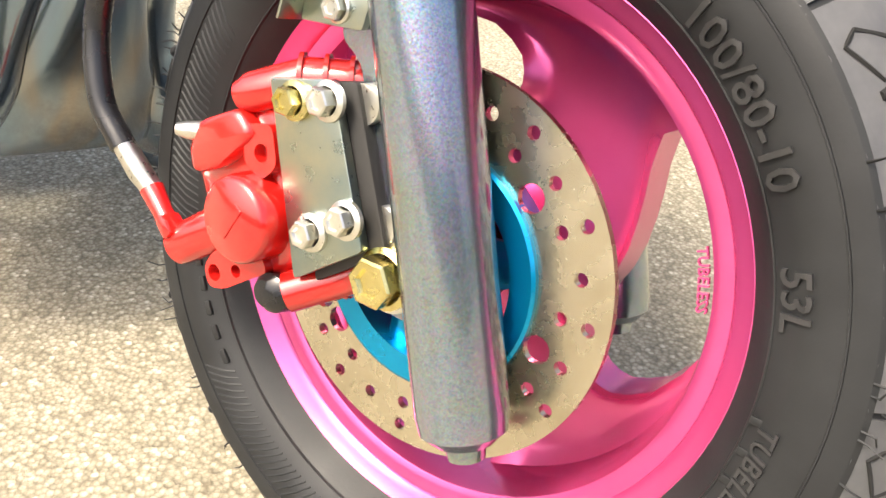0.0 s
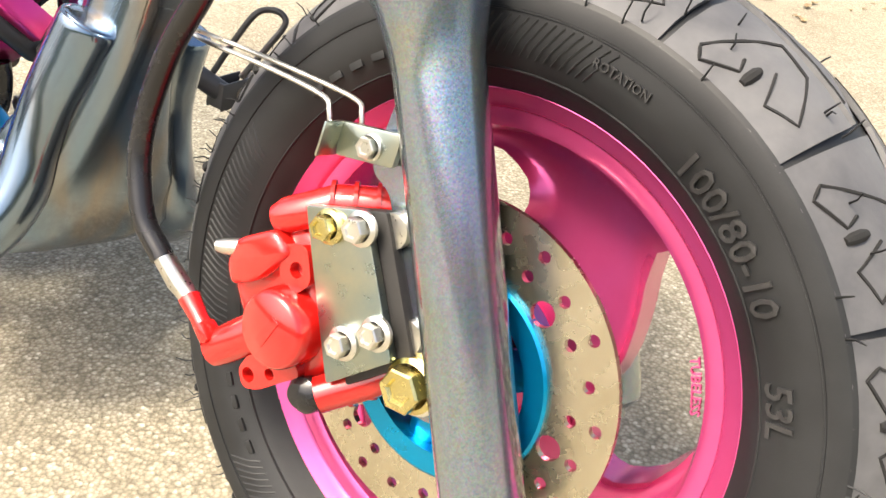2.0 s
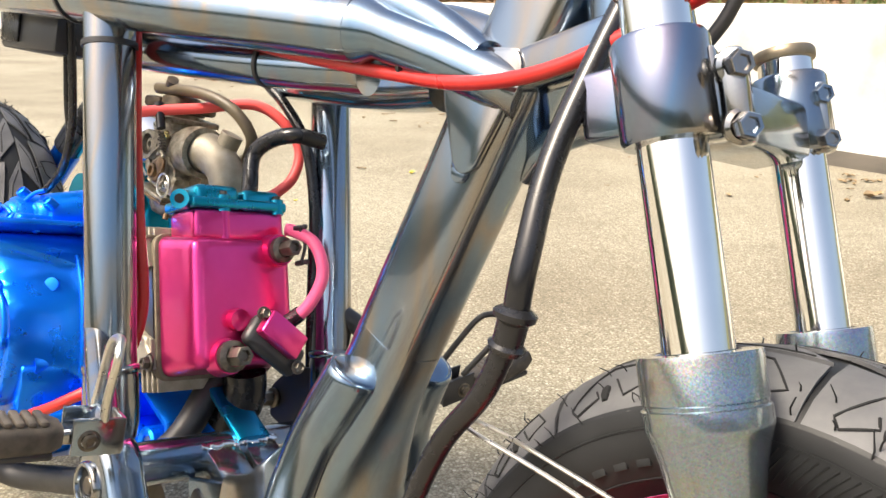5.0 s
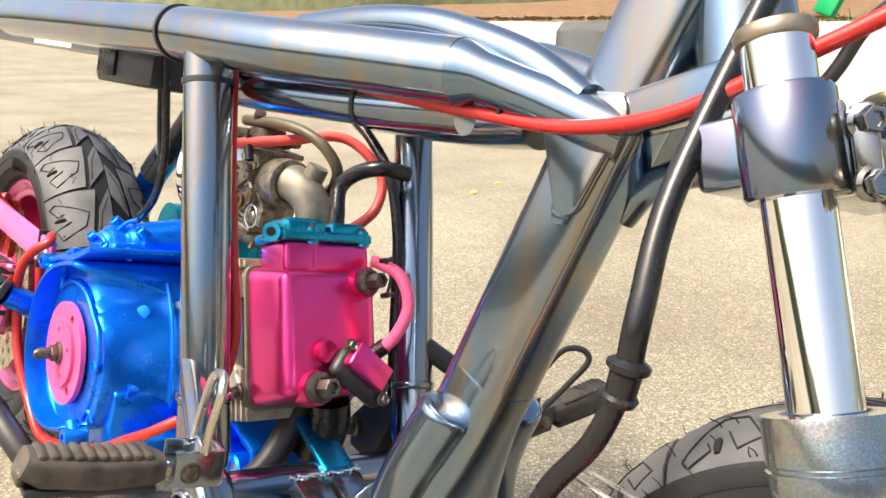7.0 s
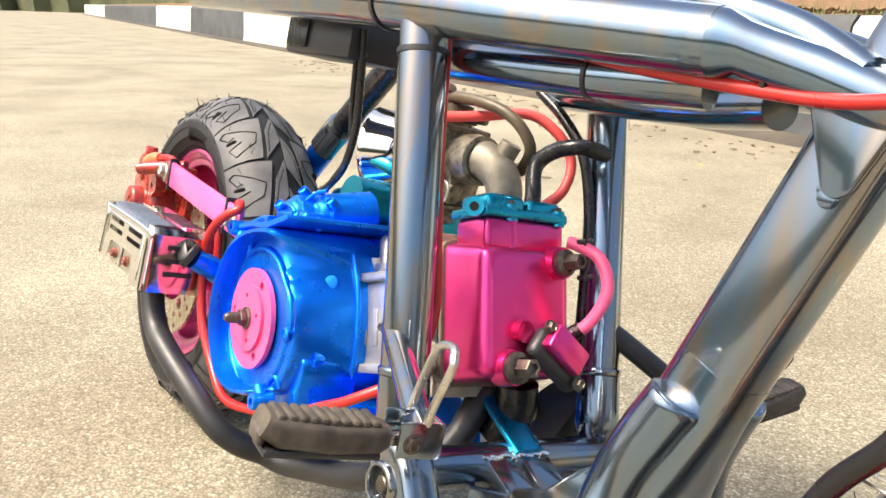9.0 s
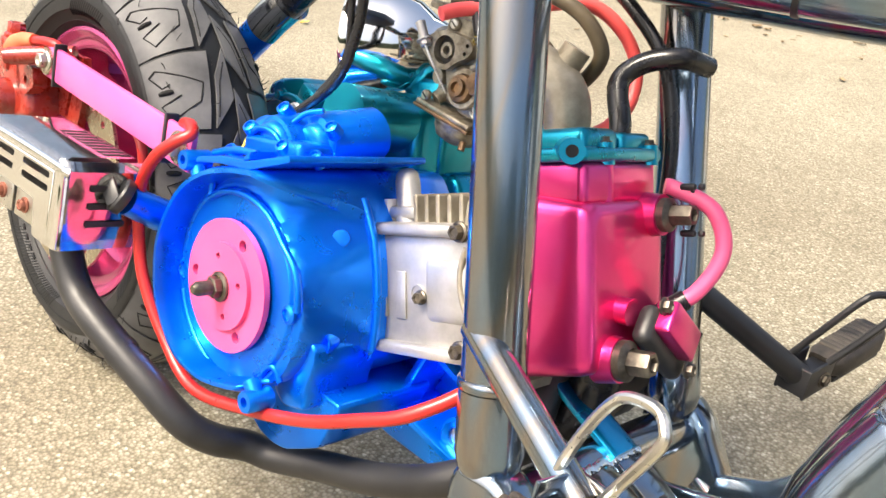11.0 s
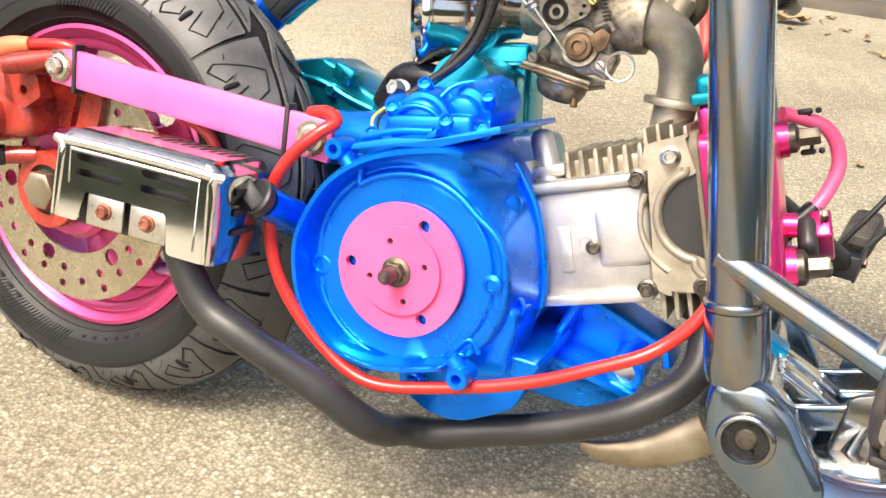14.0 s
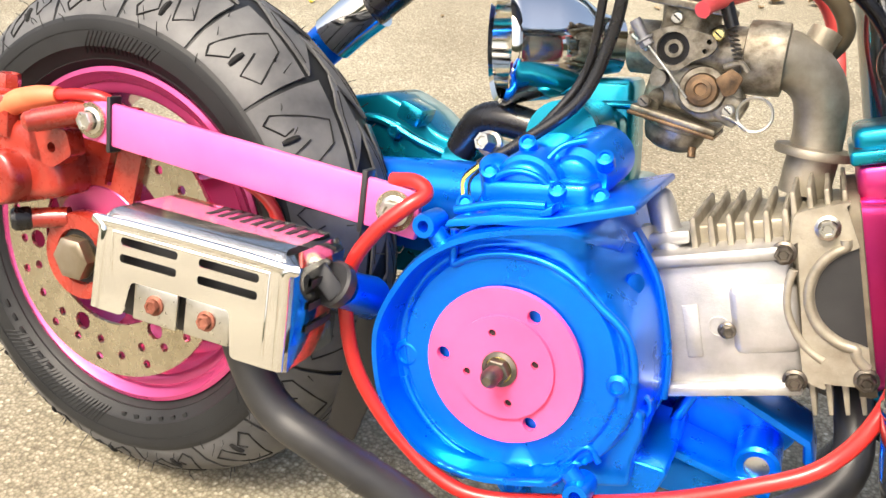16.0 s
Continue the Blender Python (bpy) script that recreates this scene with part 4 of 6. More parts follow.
    part("lug", plate(lug, s * 0.121 - 0.0165, s * 0.121 + 0.0165, 0.0075), M_FRAME, chassis, "flattened tube end round the bore", 60)
    loop = [(-0.455, s * 0.118, 0.174), (-0.432, s * 0.114, 0.167), (-0.410, s * 0.1085, 0.1645), (-0.385, s * 0.101, 0.167), (-0.361, s * 0.090, 0.177), (-0.344, s * 0.076, 0.196), (-0.337, s * 0.062, 0.224), (-0.3365, s * 0.053, 0.255), (-0.333, s * 0.046, 0.285), (-0.324, s * 0.040, 0.313), (-0.3135, s * 0.036, 0.339), (-0.3118, s * 0.0354, 0.3432), (-0.3108, s * 0.035, 0.3458)]
    bar("lower_tube", loop, [0.0172, 0.0182, 0.0186, 0.0188, 0.0185, 0.018, 0.018, 0.0186, 0.0195, 0.0208, 0.0212, 0.0175, 0.006], 1.0, (0, 1, 0), label="looped lower frame tube, one flat bright cap end", seg=32)
    rail = [(-1.10, s * 0.149, 0.594), (-0.936, s * 0.146, 0.5907), (-0.628, s * 0.136, 0.5825), (-0.480, s * 0.1136, 0.577), (-0.391, s * 0.0842, 0.5765), (-0.330, s * 0.0645, 0.5755)]
    bar("top_rail", rail, 0.0232, label="seat rail")
    # the rail's end is drawn down to a thinner tube that is welded to the down tube
    bar("rail_neck", [(-0.345, s * 0.0695, 0.5757), (-0.325, s * 0.063, 0.575), (-0.312, s * 0.0585, 0.574), (-0.268, s * 0.0445, 0.564), (-0.214, s * 0.024, 0.548)], [0.0232, 0.0225, 0.0172, 0.0168, 0.0165], smooth=False)
    part("bore_ring", turned([(0.0150, -0.004), (0.0150, 0.020), (0.0158, 0.0215), (0.0182, 0.0215), (0.0195, 0.0195), (0.0200, 0.012), (0.0200, -0.004)], (-0.487, s * 0.121, 0.200), (0, s, 0), 48, closed=True), M_FRAME, chassis, "machined ring round the bore", 60)
    # a near-black disc paints the shade in the bore
    part("peg_bore_shade", turned([(0, 0), (0.0151, 0), (0.0151, 0.003), (0, 0.003)], (-0.487, s * 0.1345, 0.200), (0, s, 0), 32), M_DARK, chassis, "near-black disc painting the shade inside the bore")
    part("peg_bore_bolt", turned([(0, 0), (0.0074, 0), (0.0074, 0.003), (0.0064, 0.0042), (0, 0.0044)], (-0.4868, s * 0.1355, 0.2005), (0, s, 0.02), 24), M_OLDSTEEL, chassis, "round steel bolt head")
    bar("under_rail", [(-0.64, s * 0.090, 0.545), (-0.45, s * 0.070, 0.546), (-0.345, s * 0.040, 0.551)], 0.0165)
# the foot of the down tube flares into both lower tubes
flare = bmesh.new()
rings = []
for x, y, z, thick, wide in ((-0.301, -0.008, 0.370, 0.0308, 0.0248), (-0.3115, -0.008, 0.340, 0.0312, 0.0265), (-0.322, -0.006, 0.310, 0.0315, 0.033), (-0.3315, -0.004, 0.280, 0.031, 0.042), (-0.3375, -0.002, 0.250, 0.028, 0.052), (-0.3405, 0.0, 0.222, 0.024, 0.062), (-0.348, 0.0, 0.198, 0.020, 0.072), (-0.361, 0.0, 0.182, 0.017, 0.080)):
    lean = Vector((0.945, 0, -0.326)) if z > 0.24 else Vector((0.99, 0, 0.14)) if z > 0.2 else Vector((0.8, 0, -0.6))
    ring = []
    for k in range(40):
        c, q = math.cos(2 * math.pi * k / 40), math.sin(2 * math.pi * k / 40)
        c, q = math.copysign(abs(c) ** 0.68, c), math.copysign(abs(q) ** 0.68, q)
        ring.append(flare.verts.new(Vector((x, y + wide * q, z)) + lean * thick * c))
    rings.append(ring)
for p, r in zip(rings, rings[1:]):
    for k in range(40):
        flare.faces.new((p[k], p[(k + 1) % 40], r[(k + 1) % 40], r[k]))
flare.faces.new(rings[0])
flare.faces.new(list(reversed(rings[-1])))
part("foot_flare", flare, M_FRAME, chassis, "flared foot joining the down tube to the lower tubes", 70)
bar("cross_tube", [(-0.487, -0.105, 0.211), (-0.487, 0.105, 0.211)], 0.0185, smooth=False, label="tube between the feet of the uprights")
bar("cross_tube", [(-0.42, -0.1, 0.166), (-0.42, 0.1, 0.166)], 0.013, smooth=False)
# two tray tabs welded to the cross tube, each a flat with turned-down sides
for y in (-0.031, 0.006):
    tilt = Matrix.Translation((-0.452, y, 0.212)) @ Euler((0, radians(24), 0)).to_matrix().to_4x4()
    part("tray_tab", block((0, 0, 0), (0.052, 0.032, 0.0045), 0.0016, tilt), M_FRAME, chassis, "flat tray tab welded to the cross tube")
    for dy in (-0.0145, 0.0145):
        part("tab_lip", block((0.002, dy, -0.009), (0.046, 0.0035, 0.018), 0.001, None), M_FRAME, chassis).matrix_basis = tilt
    part("tab_slot", block((0.020, 0, 0.0012), (0.016, 0.010, 0.004), 0.001, None), M_PLASTIC, chassis).matrix_basis = tilt
beads = bmesh.new()
rng = random.Random(12)
for k in range(26):
    turned([(0, -0.002), (0.0032, -0.001), (0.003, 0.0008), (0, 0.002)], (-0.4735 + rng.uniform(-0.0015, 0.0015), -0.048 + 0.0028 * k, 0.2245 + rng.uniform(-0.001, 0.001)), (0.5, 0, 1), 8, beads)
for k in range(16):
    turned([(0, -0.002), (0.0036, -0.001), (0.0032, 0.0008), (0, 0.002)], (-0.388 + 0.0012 * k + rng.uniform(-0.001, 0.001), -0.052 + 0.0012 * k, 0.221 + 0.0016 * k), (-0.6, -0.6, 0.5), 8, beads)
part("weld_bead", beads, M_CHROME, chassis, "lumpy bright weld seams")["kind"] = "stuff"
# stay from the cross tube to the foot of the down tube, with a short strut under it
bar("tray_stay", [(-0.470, -0.056, 0.190), (-0.425, -0.054, 0.204), (-0.378, -0.046, 0.226)], 0.010, 0.34, (0, 1, 0), False, "flat stay to the foot of the down tube", boxy=5.0)
bar("tray_stay", [(-0.470, 0.032, 0.190), (-0.425, 0.034, 0.202), (-0.372, 0.026, 0.222)], 0.010, 0.34, (0, 1, 0), False, boxy=5.0)
bar("tray_strut", [(-0.446, -0.056, 0.172), (-0.442, -0.050, 0.205)], 0.006, smooth=False)
bar("tray_strut", [(-0.418, -0.058, 0.168), (-0.405, -0.050, 0.215)], 0.006, smooth=False)
part("tray_pan", block((-0.428, 0.0, 0.176), (0.066, 0.205, 0.004), 0.0015, (0, -14, 0)), M_FRAME, chassis, "tray pan under the tabs")
part("foot_web", plate(rounded([(-0.430, 0.176), (-0.40, 0.172), (-0.372, 0.180), (-0.352, 0.200), (-0.345, 0.235), (-0.338, 0.285), (-0.362, 0.268), (-0.392, 0.236), (-0.424, 0.222)], 0.006), -0.058, -0.050, 0.002), M_FRAME, chassis, "web plate filling the foot of the frame")
part("foot_web", plate(rounded([(-0.430, 0.176), (-0.40, 0.172), (-0.372, 0.180), (-0.352, 0.200), (-0.345, 0.235), (-0.338, 0.285), (-0.362, 0.268), (-0.392, 0.236), (-0.424, 0.222)], 0.006), 0.050, 0.058, 0.002), M_FRAME, chassis)
part("tray_clip", block((-0.452, -0.056, 0.186), (0.022, 0.010, 0.014), 0.002, (0, 20, 10)), M_PLASTIC, chassis)
part("foot_gusset", plate(rounded([(-0.565, 0.205), (-0.53, 0.20), (-0.505, 0.25), (-0.507, 0.275), (-0.545, 0.262), (-0.57, 0.235)], 0.004), 0.080, 0.112, 0.003), M_PLASTIC, chassis, "dark gusset at the foot of the upright")
part("foot_bolt", hexagon((-0.560, 0.079, 0.226), (0, -1, 0), 0.013, 0.014), M_OLDSTEEL, chassis)
# tubes that pair up above the seat rail and meet at the down tube
bar("top_brace", [(-0.52, -0.072, 0.600), (-0.45, -0.066, 0.607), (-0.39, -0.058, 0.608), (-0.345, -0.05, 0.602), (-0.29, -0.042, 0.588), (-0.245, -0.034, 0.566)], 0.0135, label="thin brace tube above the rail")
bar("top_brace", [(-0.52, 0.072, 0.600), (-0.45, 0.066, 0.607), (-0.39, 0.058, 0.608), (-0.345, 0.05, 0.602), (-0.29, 0.042, 0.588), (-0.245, 0.034, 0.566)], 0.0135)
bar("tank_cross", [(-0.6, -0.13, 0.575), (-0.6, 0.13, 0.575)], 0.016, smooth=False)
part("head_gusset", plate(rounded([(-0.285, 0.572), (-0.252, 0.497), (-0.244, 0.493), (-0.234, 0.498), (-0.208, 0.562), (-0.215, 0.575)], 0.007), -0.0365, -0.030, 0.0018), M_FRAME, chassis, "welded side gusset on the down tube")
bar("head_strut", [(-0.222, -0.020, 0.560), (-0.148, -0.024, 0.586)], 0.0135, 1.0, (0, 0, 1), False, boxy=4.5)
bar("head_strut", [(-0.232, 0.010, 0.500), (-0.216, 0.008, 0.520), (-0.185, 0.004, 0.535), (-0.14, 0.0, 0.545)], 0.0105, label="short round strut under the head")
bar("head_tube", [(-0.148, 0, 0.545), (-0.20, 0, 0.74)], 0.027, smooth=False)
part("stop_plate", block((-0.128, -0.035, 0.545), (0.034, 0.064, 0.036), 0.004, (0, -19, 10), segs=3), M_FRAME, chassis)
bm = bmesh.new()
rng = random.Random(2)
for k in range(13):
    t = k / 12
    p = Vector((-0.2495 - 0.011 * t, -0.0335, 0.496 + 0.050 * t))
    turned([(0, -0.003), (0.0046, -0.0015), (0.004, 0.0005), (0, 0.0018)], p + Vector((rng.uniform(-0.0015, 0.0015), 0, rng.uniform(-0.002, 0.002))), (0, -1, 0), 12, bm)
turned([(0, -0.003), (0.0072, -0.0015), (0.006, 0.0008), (0, 0.0022)], (-0.2478, -0.034, 0.4945), (0, -1, 0), 16, bm)
for k in range(16):
    turned([(0, -0.002), (0.0035, -0.001), (0.003, 0.0006), (0, 0.0014)], Vector((-0.255 + 0.003 * k, -0.030, 0.556 + 0.0012 * k)) + Vector((0, 0, rng.uniform(-0.0012, 0.0012))), (0, -1, 0.4), 10, bm)
part("weld_bead", bm, M_FRAME, chassis, "lumpy weld bead")["kind"] = "stuff"
for z in (0.543,):
    p = upright_at(z, -1)
    part("cable_tie", turned([(0.0206, -0.0022), (0.0220, -0.0022), (0.0220, 0.0022), (0.0206, 0.0022)], p, (-0.2187, -0.0315, 1), 32, closed=True), M_PLASTIC, chassis, "black cable tie")
part("cable_tie", turned([(0.0234, -0.002), (0.0247, -0.002), (0.0247, 0.002), (0.0234, 0.002)], (-0.62, -0.1355, 0.5822), (1, 0.03, 0), 32, closed=True), M_PLASTIC, chassis, "black cable tie")
part("cable_tie", turned([(0.0166, -0.0016), (0.0180, -0.0016), (0.0180, 0.0016), (0.0166, 0.0016)], (-0.43, -0.066, 0.547), (1, 0.25, 0), 28, closed=True), M_PLASTIC, chassis, "black cable tie")


# foot pegs
def footpeg(s, root, elbow, tip, loop):
    p = holder("foot_peg", bike)
    p["label"] = "folding foot peg with ribbed rubber and wire heel loop"
    paint = M_FRAME if s < 0 else M_PLASTIC
    root, elbow, tip = Vector(root), Vector(elbow), Vector(tip)
    part("arm", tube([root, elbow], 0.0105, 20, False), paint, p)
    d = tip - elbow
    n = d.normalized()
    fwd = Vector((0, 0, 1)).cross(n).normalized()
    turn = Matrix((fwd, n, Vector((0, 0, 1)))).transposed().to_4x4()

    def at(x, y, z):
        return elbow + fwd * x + n * y + Vector((0, 0, z))

    # a forked bracket holds the peg by a pin
    for x in (-0.0125, 0.0125):
        part("bracket_plate", block(at(x, 0.008, 0.0), (0.0032, 0.034, 0.026), 0.0012, turn), paint, p, "steel bracket plate")
    part("bracket_back", block(at(0, -0.008, 0.001), (0.028, 0.0035, 0.024), 0.0012, turn), paint, p)
    part("pivot_pin", hexagon(at(0.014 if s < 0 else -0.014, 0.014, -0.002), fwd if s < 0 else -fwd, 0.0095, 0.004), M_OLDSTEEL, p)
    part("tongue", block(at(0, 0.022, -0.002), (0.019, 0.032, 0.009), 0.002, turn), paint, p)
    # worn rubber on a steel sole, its tip turned up
    length = d.length
    bm = tube([at(0, 0.030, -0.001), at(0, 0.037, -0.001), at(0, length * 0.6, -0.002), at(0, length * 0.9, 0.001), at(0, length, 0.005)], [0.012, 0.0158, 0.0168, 0.0165, 0.0125], 28, False, flat=0.66, side=(0, 0, 1), boxy=3.6)
    part("rubber", bm, M_PEG, p, "worn dusty black rubber")
    count = 10
    for k in range(count):
        y = 0.042 + (length - 0.052) * k / (count - 1)
        part("rubber_rib", block(at(0, y, 0.0095 + 0.002 * (k / count) ** 2), (0.026, 0.0062, 0.0046), 0.0022, turn, segs=2), M_PEG, p)
    part("sole", block(at(0, 0.034 + (length - 0.034) * 0.5, -0.0125), (0.027, length - 0.036, 0.006), 0.0025, turn), M_PLASTIC, p, "dark sole under the rubber")
    part("tip_pad", block(at(0, length + 0.0005, -0.0035), (0.020, 0.006, 0.011), 0.003, turn, segs=3), M_PEG, p)
    part("heel_loop", tube(loop, 0.0031, 10, True, True, 6), M_STEEL if s < 0 else M_PLASTIC, p, "bent wire loop")
    return p


footpeg(-1, (-0.531, -0.128, 0.318), (-0.411, -0.167, 0.279), (-0.423, -0.284, 0.284),
        [(-0.432, -0.167, 0.282), (-0.424, -0.167, 0.312), (-0.413, -0.169, 0.337), (-0.404, -0.170, 0.346), (-0.388, -0.174, 0.3495), (-0.380, -0.178, 0.345), (-0.379, -0.179, 0.336), (-0.393, -0.176, 0.306), (-0.406, -0.170, 0.278)])
footpeg(1, (-0.512, 0.108, 0.328), (-0.434, 0.195, 0.268), (-0.416, 0.290, 0.300),
        [(-0.446, 0.188, 0.282), (-0.425, 0.192, 0.320), (-0.410, 0.198, 0.347), (-0.402, 0.207, 0.354), (-0.392, 0.214, 0.353), (-0.388, 0.216, 0.343), (-0.400, 0.208, 0.318), (-0.418, 0.200, 0.287)])

# ---- engine ----
engine = holder("engine", bike)
engine["label"] = "single cylinder engine in blue, teal, pink and bare aluminium"

# the cylinder, head and cover lie along an axis that rises forward: own axes along it, across and up
INCLINE = Matrix.Translation((-0.560, 0.0, 0.328)) @ Euler((0, radians(-18.7), 0)).to_matrix().to_4x4()


def inclined(name, shape, material, label="", smooth=45):
    bmesh.ops.transform(shape, matrix=INCLINE, verts=shape.verts)
    return part(name, shape, material, engine, label, smooth)


def drafted(a0, a1, y0, y1, u0, u1, inset, r, n=6):
    """A cast box that narrows forward and rounds over at its front edge."""
    own = bmesh.new()
    rings = []
    for f, grow in ((0.0, 0.0), (0.06, -0.0006), (0.60, -inset * 0.45), (0.80, -inset * 0.62), (0.92, -inset * 0.85), (0.98, -inset * 1.25), (1.0, -inset * 1.9)):
        a = a0 + (a1 - a0) * f
        ring = rounded([(y0 - grow, u0 - grow), (y1 + grow, u0 - grow), (y1 + grow, u1 + grow), (y0 - grow, u1 + grow)], r, n)
        rings.append([own.verts.new((a, y, u)) for y, u in ring])
    for p, q in zip(rings, rings[1:]):
        for k in range(len(p)):
            own.faces.new((p[k], p[(k + 1) % len(p)], q[(k + 1) % len(p)], q[k]))
    own.faces.new(rings[0])
    own.faces.new(rings[-1])
    return own


# head cover
bm = drafted(0.008, 0.059, -0.064, 0.048, -0.066, 0.060, 0.0085, 0.012)
block((0.030, -0.007, 0.066), (0.046, 0.092, 0.030), 0.006, None, bm, 3)
tube([(0.046, -0.022, 0.052), (0.046, -0.022, 0.082)], 0.0078, 16, False, bm=bm)
tube([(0.046, 0.034, 0.052), (0.046, 0.034, 0.082)], 0.0068, 16, False, bm=bm)
tube([(0.050, 0.026, 0.043), (0.066, 0.026, 0.043)], [0.0165, 0.0145], 28, False, bm=bm)
tube([(0.050, -0.030, -0.051), (0.066, -0.030, -0.051)], [0.0175, 0.0152], 28, False, bm=bm)
tube([(0.050, -0.020, -0.018), (0.068, -0.020, -0.020)], 0.0095, 20, False, bm=bm)
tube([(0.050, 0.026, -0.052), (0.066, 0.030, -0.055)], 0.0095, 20, False, bm=bm)
inclined("head_cover", bm, M_PINKCAP, "glossy candy pink cast head cover", 40)
inclined("gasket", drafted(-0.003, 0.0078, -0.068, 0.052, -0.070, 0.063, 0.0006, 0.014), M_GASKET, "grubby gasket edge")
# breather cap on the neck
bm = block((0.030, -0.007, 0.085), (0.052, 0.098, 0.0095), 0.0028, None, segs=3)
block((0.028, -0.026, 0.094), (0.042, 0.044, 0.018), 0.006, None, bm, 3)
block((0.028, 0.020, 0.093), (0.042, 0.040, 0.016), 0.005, None, bm, 3)
tube([(0.030, -0.040, 0.089), (0.052, -0.066, 0.0865)], 0.0085, 20, False, bm=bm)
tube([(0.048, -0.022, 0.078), (0.048, -0.022, 0.093)], 0.0072, 16, False, bm=bm)
tube([(0.050, 0.034, 0.078), (0.050, 0.034, 0.092)], 0.0065, 16, False, bm=bm)
inclined("breather_cap", bm, M_TEAL, "candy teal breather cap")
for a, y, u in ((0.048, -0.022, 0.093), (0.050, 0.034, 0.092), (0.012, -0.042, 0.090)):
    inclined("cap_screw", hexagon((a, y, u), (0, 0, 1), 0.007, 0.004, dish=False), M_OLDSTEEL)
inclined("cap_port_shade", turned([(0, 0), (0.0042, 0), (0.0042, 0.0006), (0, 0.0006)], (0.0524, -0.0665, 0.08648), (0.64, -0.76, -0.07), 12), M_DARK)
for y, u, w in ((-0.030, -0.051, 0.0155), (0.026, 0.043, 0.0135)):
    inclined("cover_bolt", hexagon((0.066, y, u), (1, 0, 0), w, 0.023, washer=1.55), M_OLDSTEEL, "rust-stained hex bolt")
# sensor under its pink cover, set on the slant
slant = Matrix.Translation((0.078, 0.008, -0.038)) @ Euler((radians(-38), 0, 0)).to_matrix().to_4x4()
inclined("sensor_base", block((-0.004, 0, -0.006), (0.015, 0.062, 0.030), 0.007, slant, segs=3), M_PLASTIC, "black sensor base")
inclined("sensor_cover", block((0.006, 0.002, 0.003), (0.016, 0.044, 0.024), 0.0025, slant), M_PINKCAP, "small pink sensor cover")
for y, z in ((-0.026, 0.008), (0.030, -0.010)):
    q = slant @ Vector((0.006, y, z))
    inclined("sensor_screw", hexagon(q, (1, 0, 0), 0.008, 0.006), M_OLDSTEEL)
part("coolant_hose", tube([(-0.522, 0.036, 0.4075), (-0.5153, 0.0397, 0.4075), (-0.485, 0.0431, 0.4017), (-0.47, 0.0459, 0.3761), (-0.4757, 0.0386, 0.3449), (-0.4902, 0.0269, 0.3256)], 0.0058, 14), M_PINKHOSE, engine, "bright pink rubber hose")
part("hose_sleeve", tube([(-0.480, 0.0352, 0.338), (-0.4925, 0.0245, 0.321), (-0.498, 0.018, 0.312)], 0.0074, 14, False), M_HOSE, engine)
for u in (0.012, -0.012):
    inclined("tie_knot", block((0.079, 0.037, 0.046 + u * 1.35), (0.012, 0.005, 0.005), 0.002), M_PLASTIC, "black cable tie end")
    inclined("tie_knot", block((0.089, 0.037, 0.046 + u * 1.35), (0.005, 0.005, 0.005), 0.002), M_PLASTIC)
inclined("tie_band", tube([(0.081, 0.037, 0.063), (0.084, 0.040, 0.046), (0.081, 0.037, 0.029)], 0.0016, 8), M_PLASTIC)
inclined("drain_hose", tube([(0.020, 0.012, -0.066), (0.016, 0.014, -0.080), (0.010, 0.012, -0.098), (-0.006, 0.006, -0.115)], 0.020, 20), M_HOSE, "black rubber manifold hose under the head")

# cylinder and head castings
bm = block((-0.082, -0.008, -0.012), (0.096, 0.122, 0.086), 0.005, None, segs=3)
block((-0.054, -0.054, -0.010), (0.042, 0.036, 0.048), 0.006, None, bm, 3)
inclined("cylinder", bm, M_ALU, "sand-cast aluminium cylinder block")
for u in (0.034, -0.0565):
    inclined("cylinder_lip", block((-0.084, -0.014, u), (0.098, 0.124, 0.0095), 0.003, None, segs=2), M_ALU)
inclined("base_flange", block((-0.128, -0.010, -0.012), (0.006, 0.134, 0.092), 0.002, None, segs=2), M_ALU)
for a, w in ((-0.119, 0.006), (-0.100, 0.010)):
    inclined("engraved_plate", block((a, -0.0700, -0.016), (w, 0.0016, 0.036), 0.0004), M_ALU)
inclined("raised_mark", turned([(0.006, 0), (0.0072, 0), (0.0072, 0.001), (0.006, 0.001)], (-0.083, -0.0692, -0.014), (0, -1, 0), 24, closed=True), M_ALU)
inclined("drain_bolt", hexagon((-0.078, -0.071, -0.016), (0.3, -1, 0), 0.0075, 0.008), M_OLDSTEEL)
for k in range(6):
    a = -0.094 + 0.0115 * k
    inclined("cooling_fin", plate([(a - 0.0016, 0.036), (a + 0.0026, 0.036), (a + 0.0028, 0.058), (a + 0.0012, 0.060), (a - 0.0012, 0.058)], -0.060, 0.045, 0.0007), M_ALUOLD)
inclined("fin_wall", block((-0.063, 0.0, 0.043), (0.070, 0.09, 0.016), 0.002), M_ALUOLD)
bm = block((-0.0155, -0.006, -0.004), (0.037, 0.116, 0.112), 0.005, None, segs=3)
inclined("cylinder_head", bm, M_ALUOLD, "stained finned aluminium cylinder head")
for k in range(4):
    a = -0.030 + 0.0098 * k
    for u0, u1 in ((0.046, 0.072 - 0.002 * abs(k - 1)), (-0.056, -0.079)):
        inclined("cooling_fin", plate([(a - 0.0022, u0), (a + 0.0022, u0), (a + 0.0014, u1), (a - 0.0014, u1)], -0.064, 0.045, 0.0008), M_ALUOLD)
# side of the head: a half-round port cut off by the gasket
edge = [(0.008 + 0.031 * math.cos(radians(d)), 0.001 + 0.031 * math.sin(radians(d))) for d in range(254, 105, -8)]
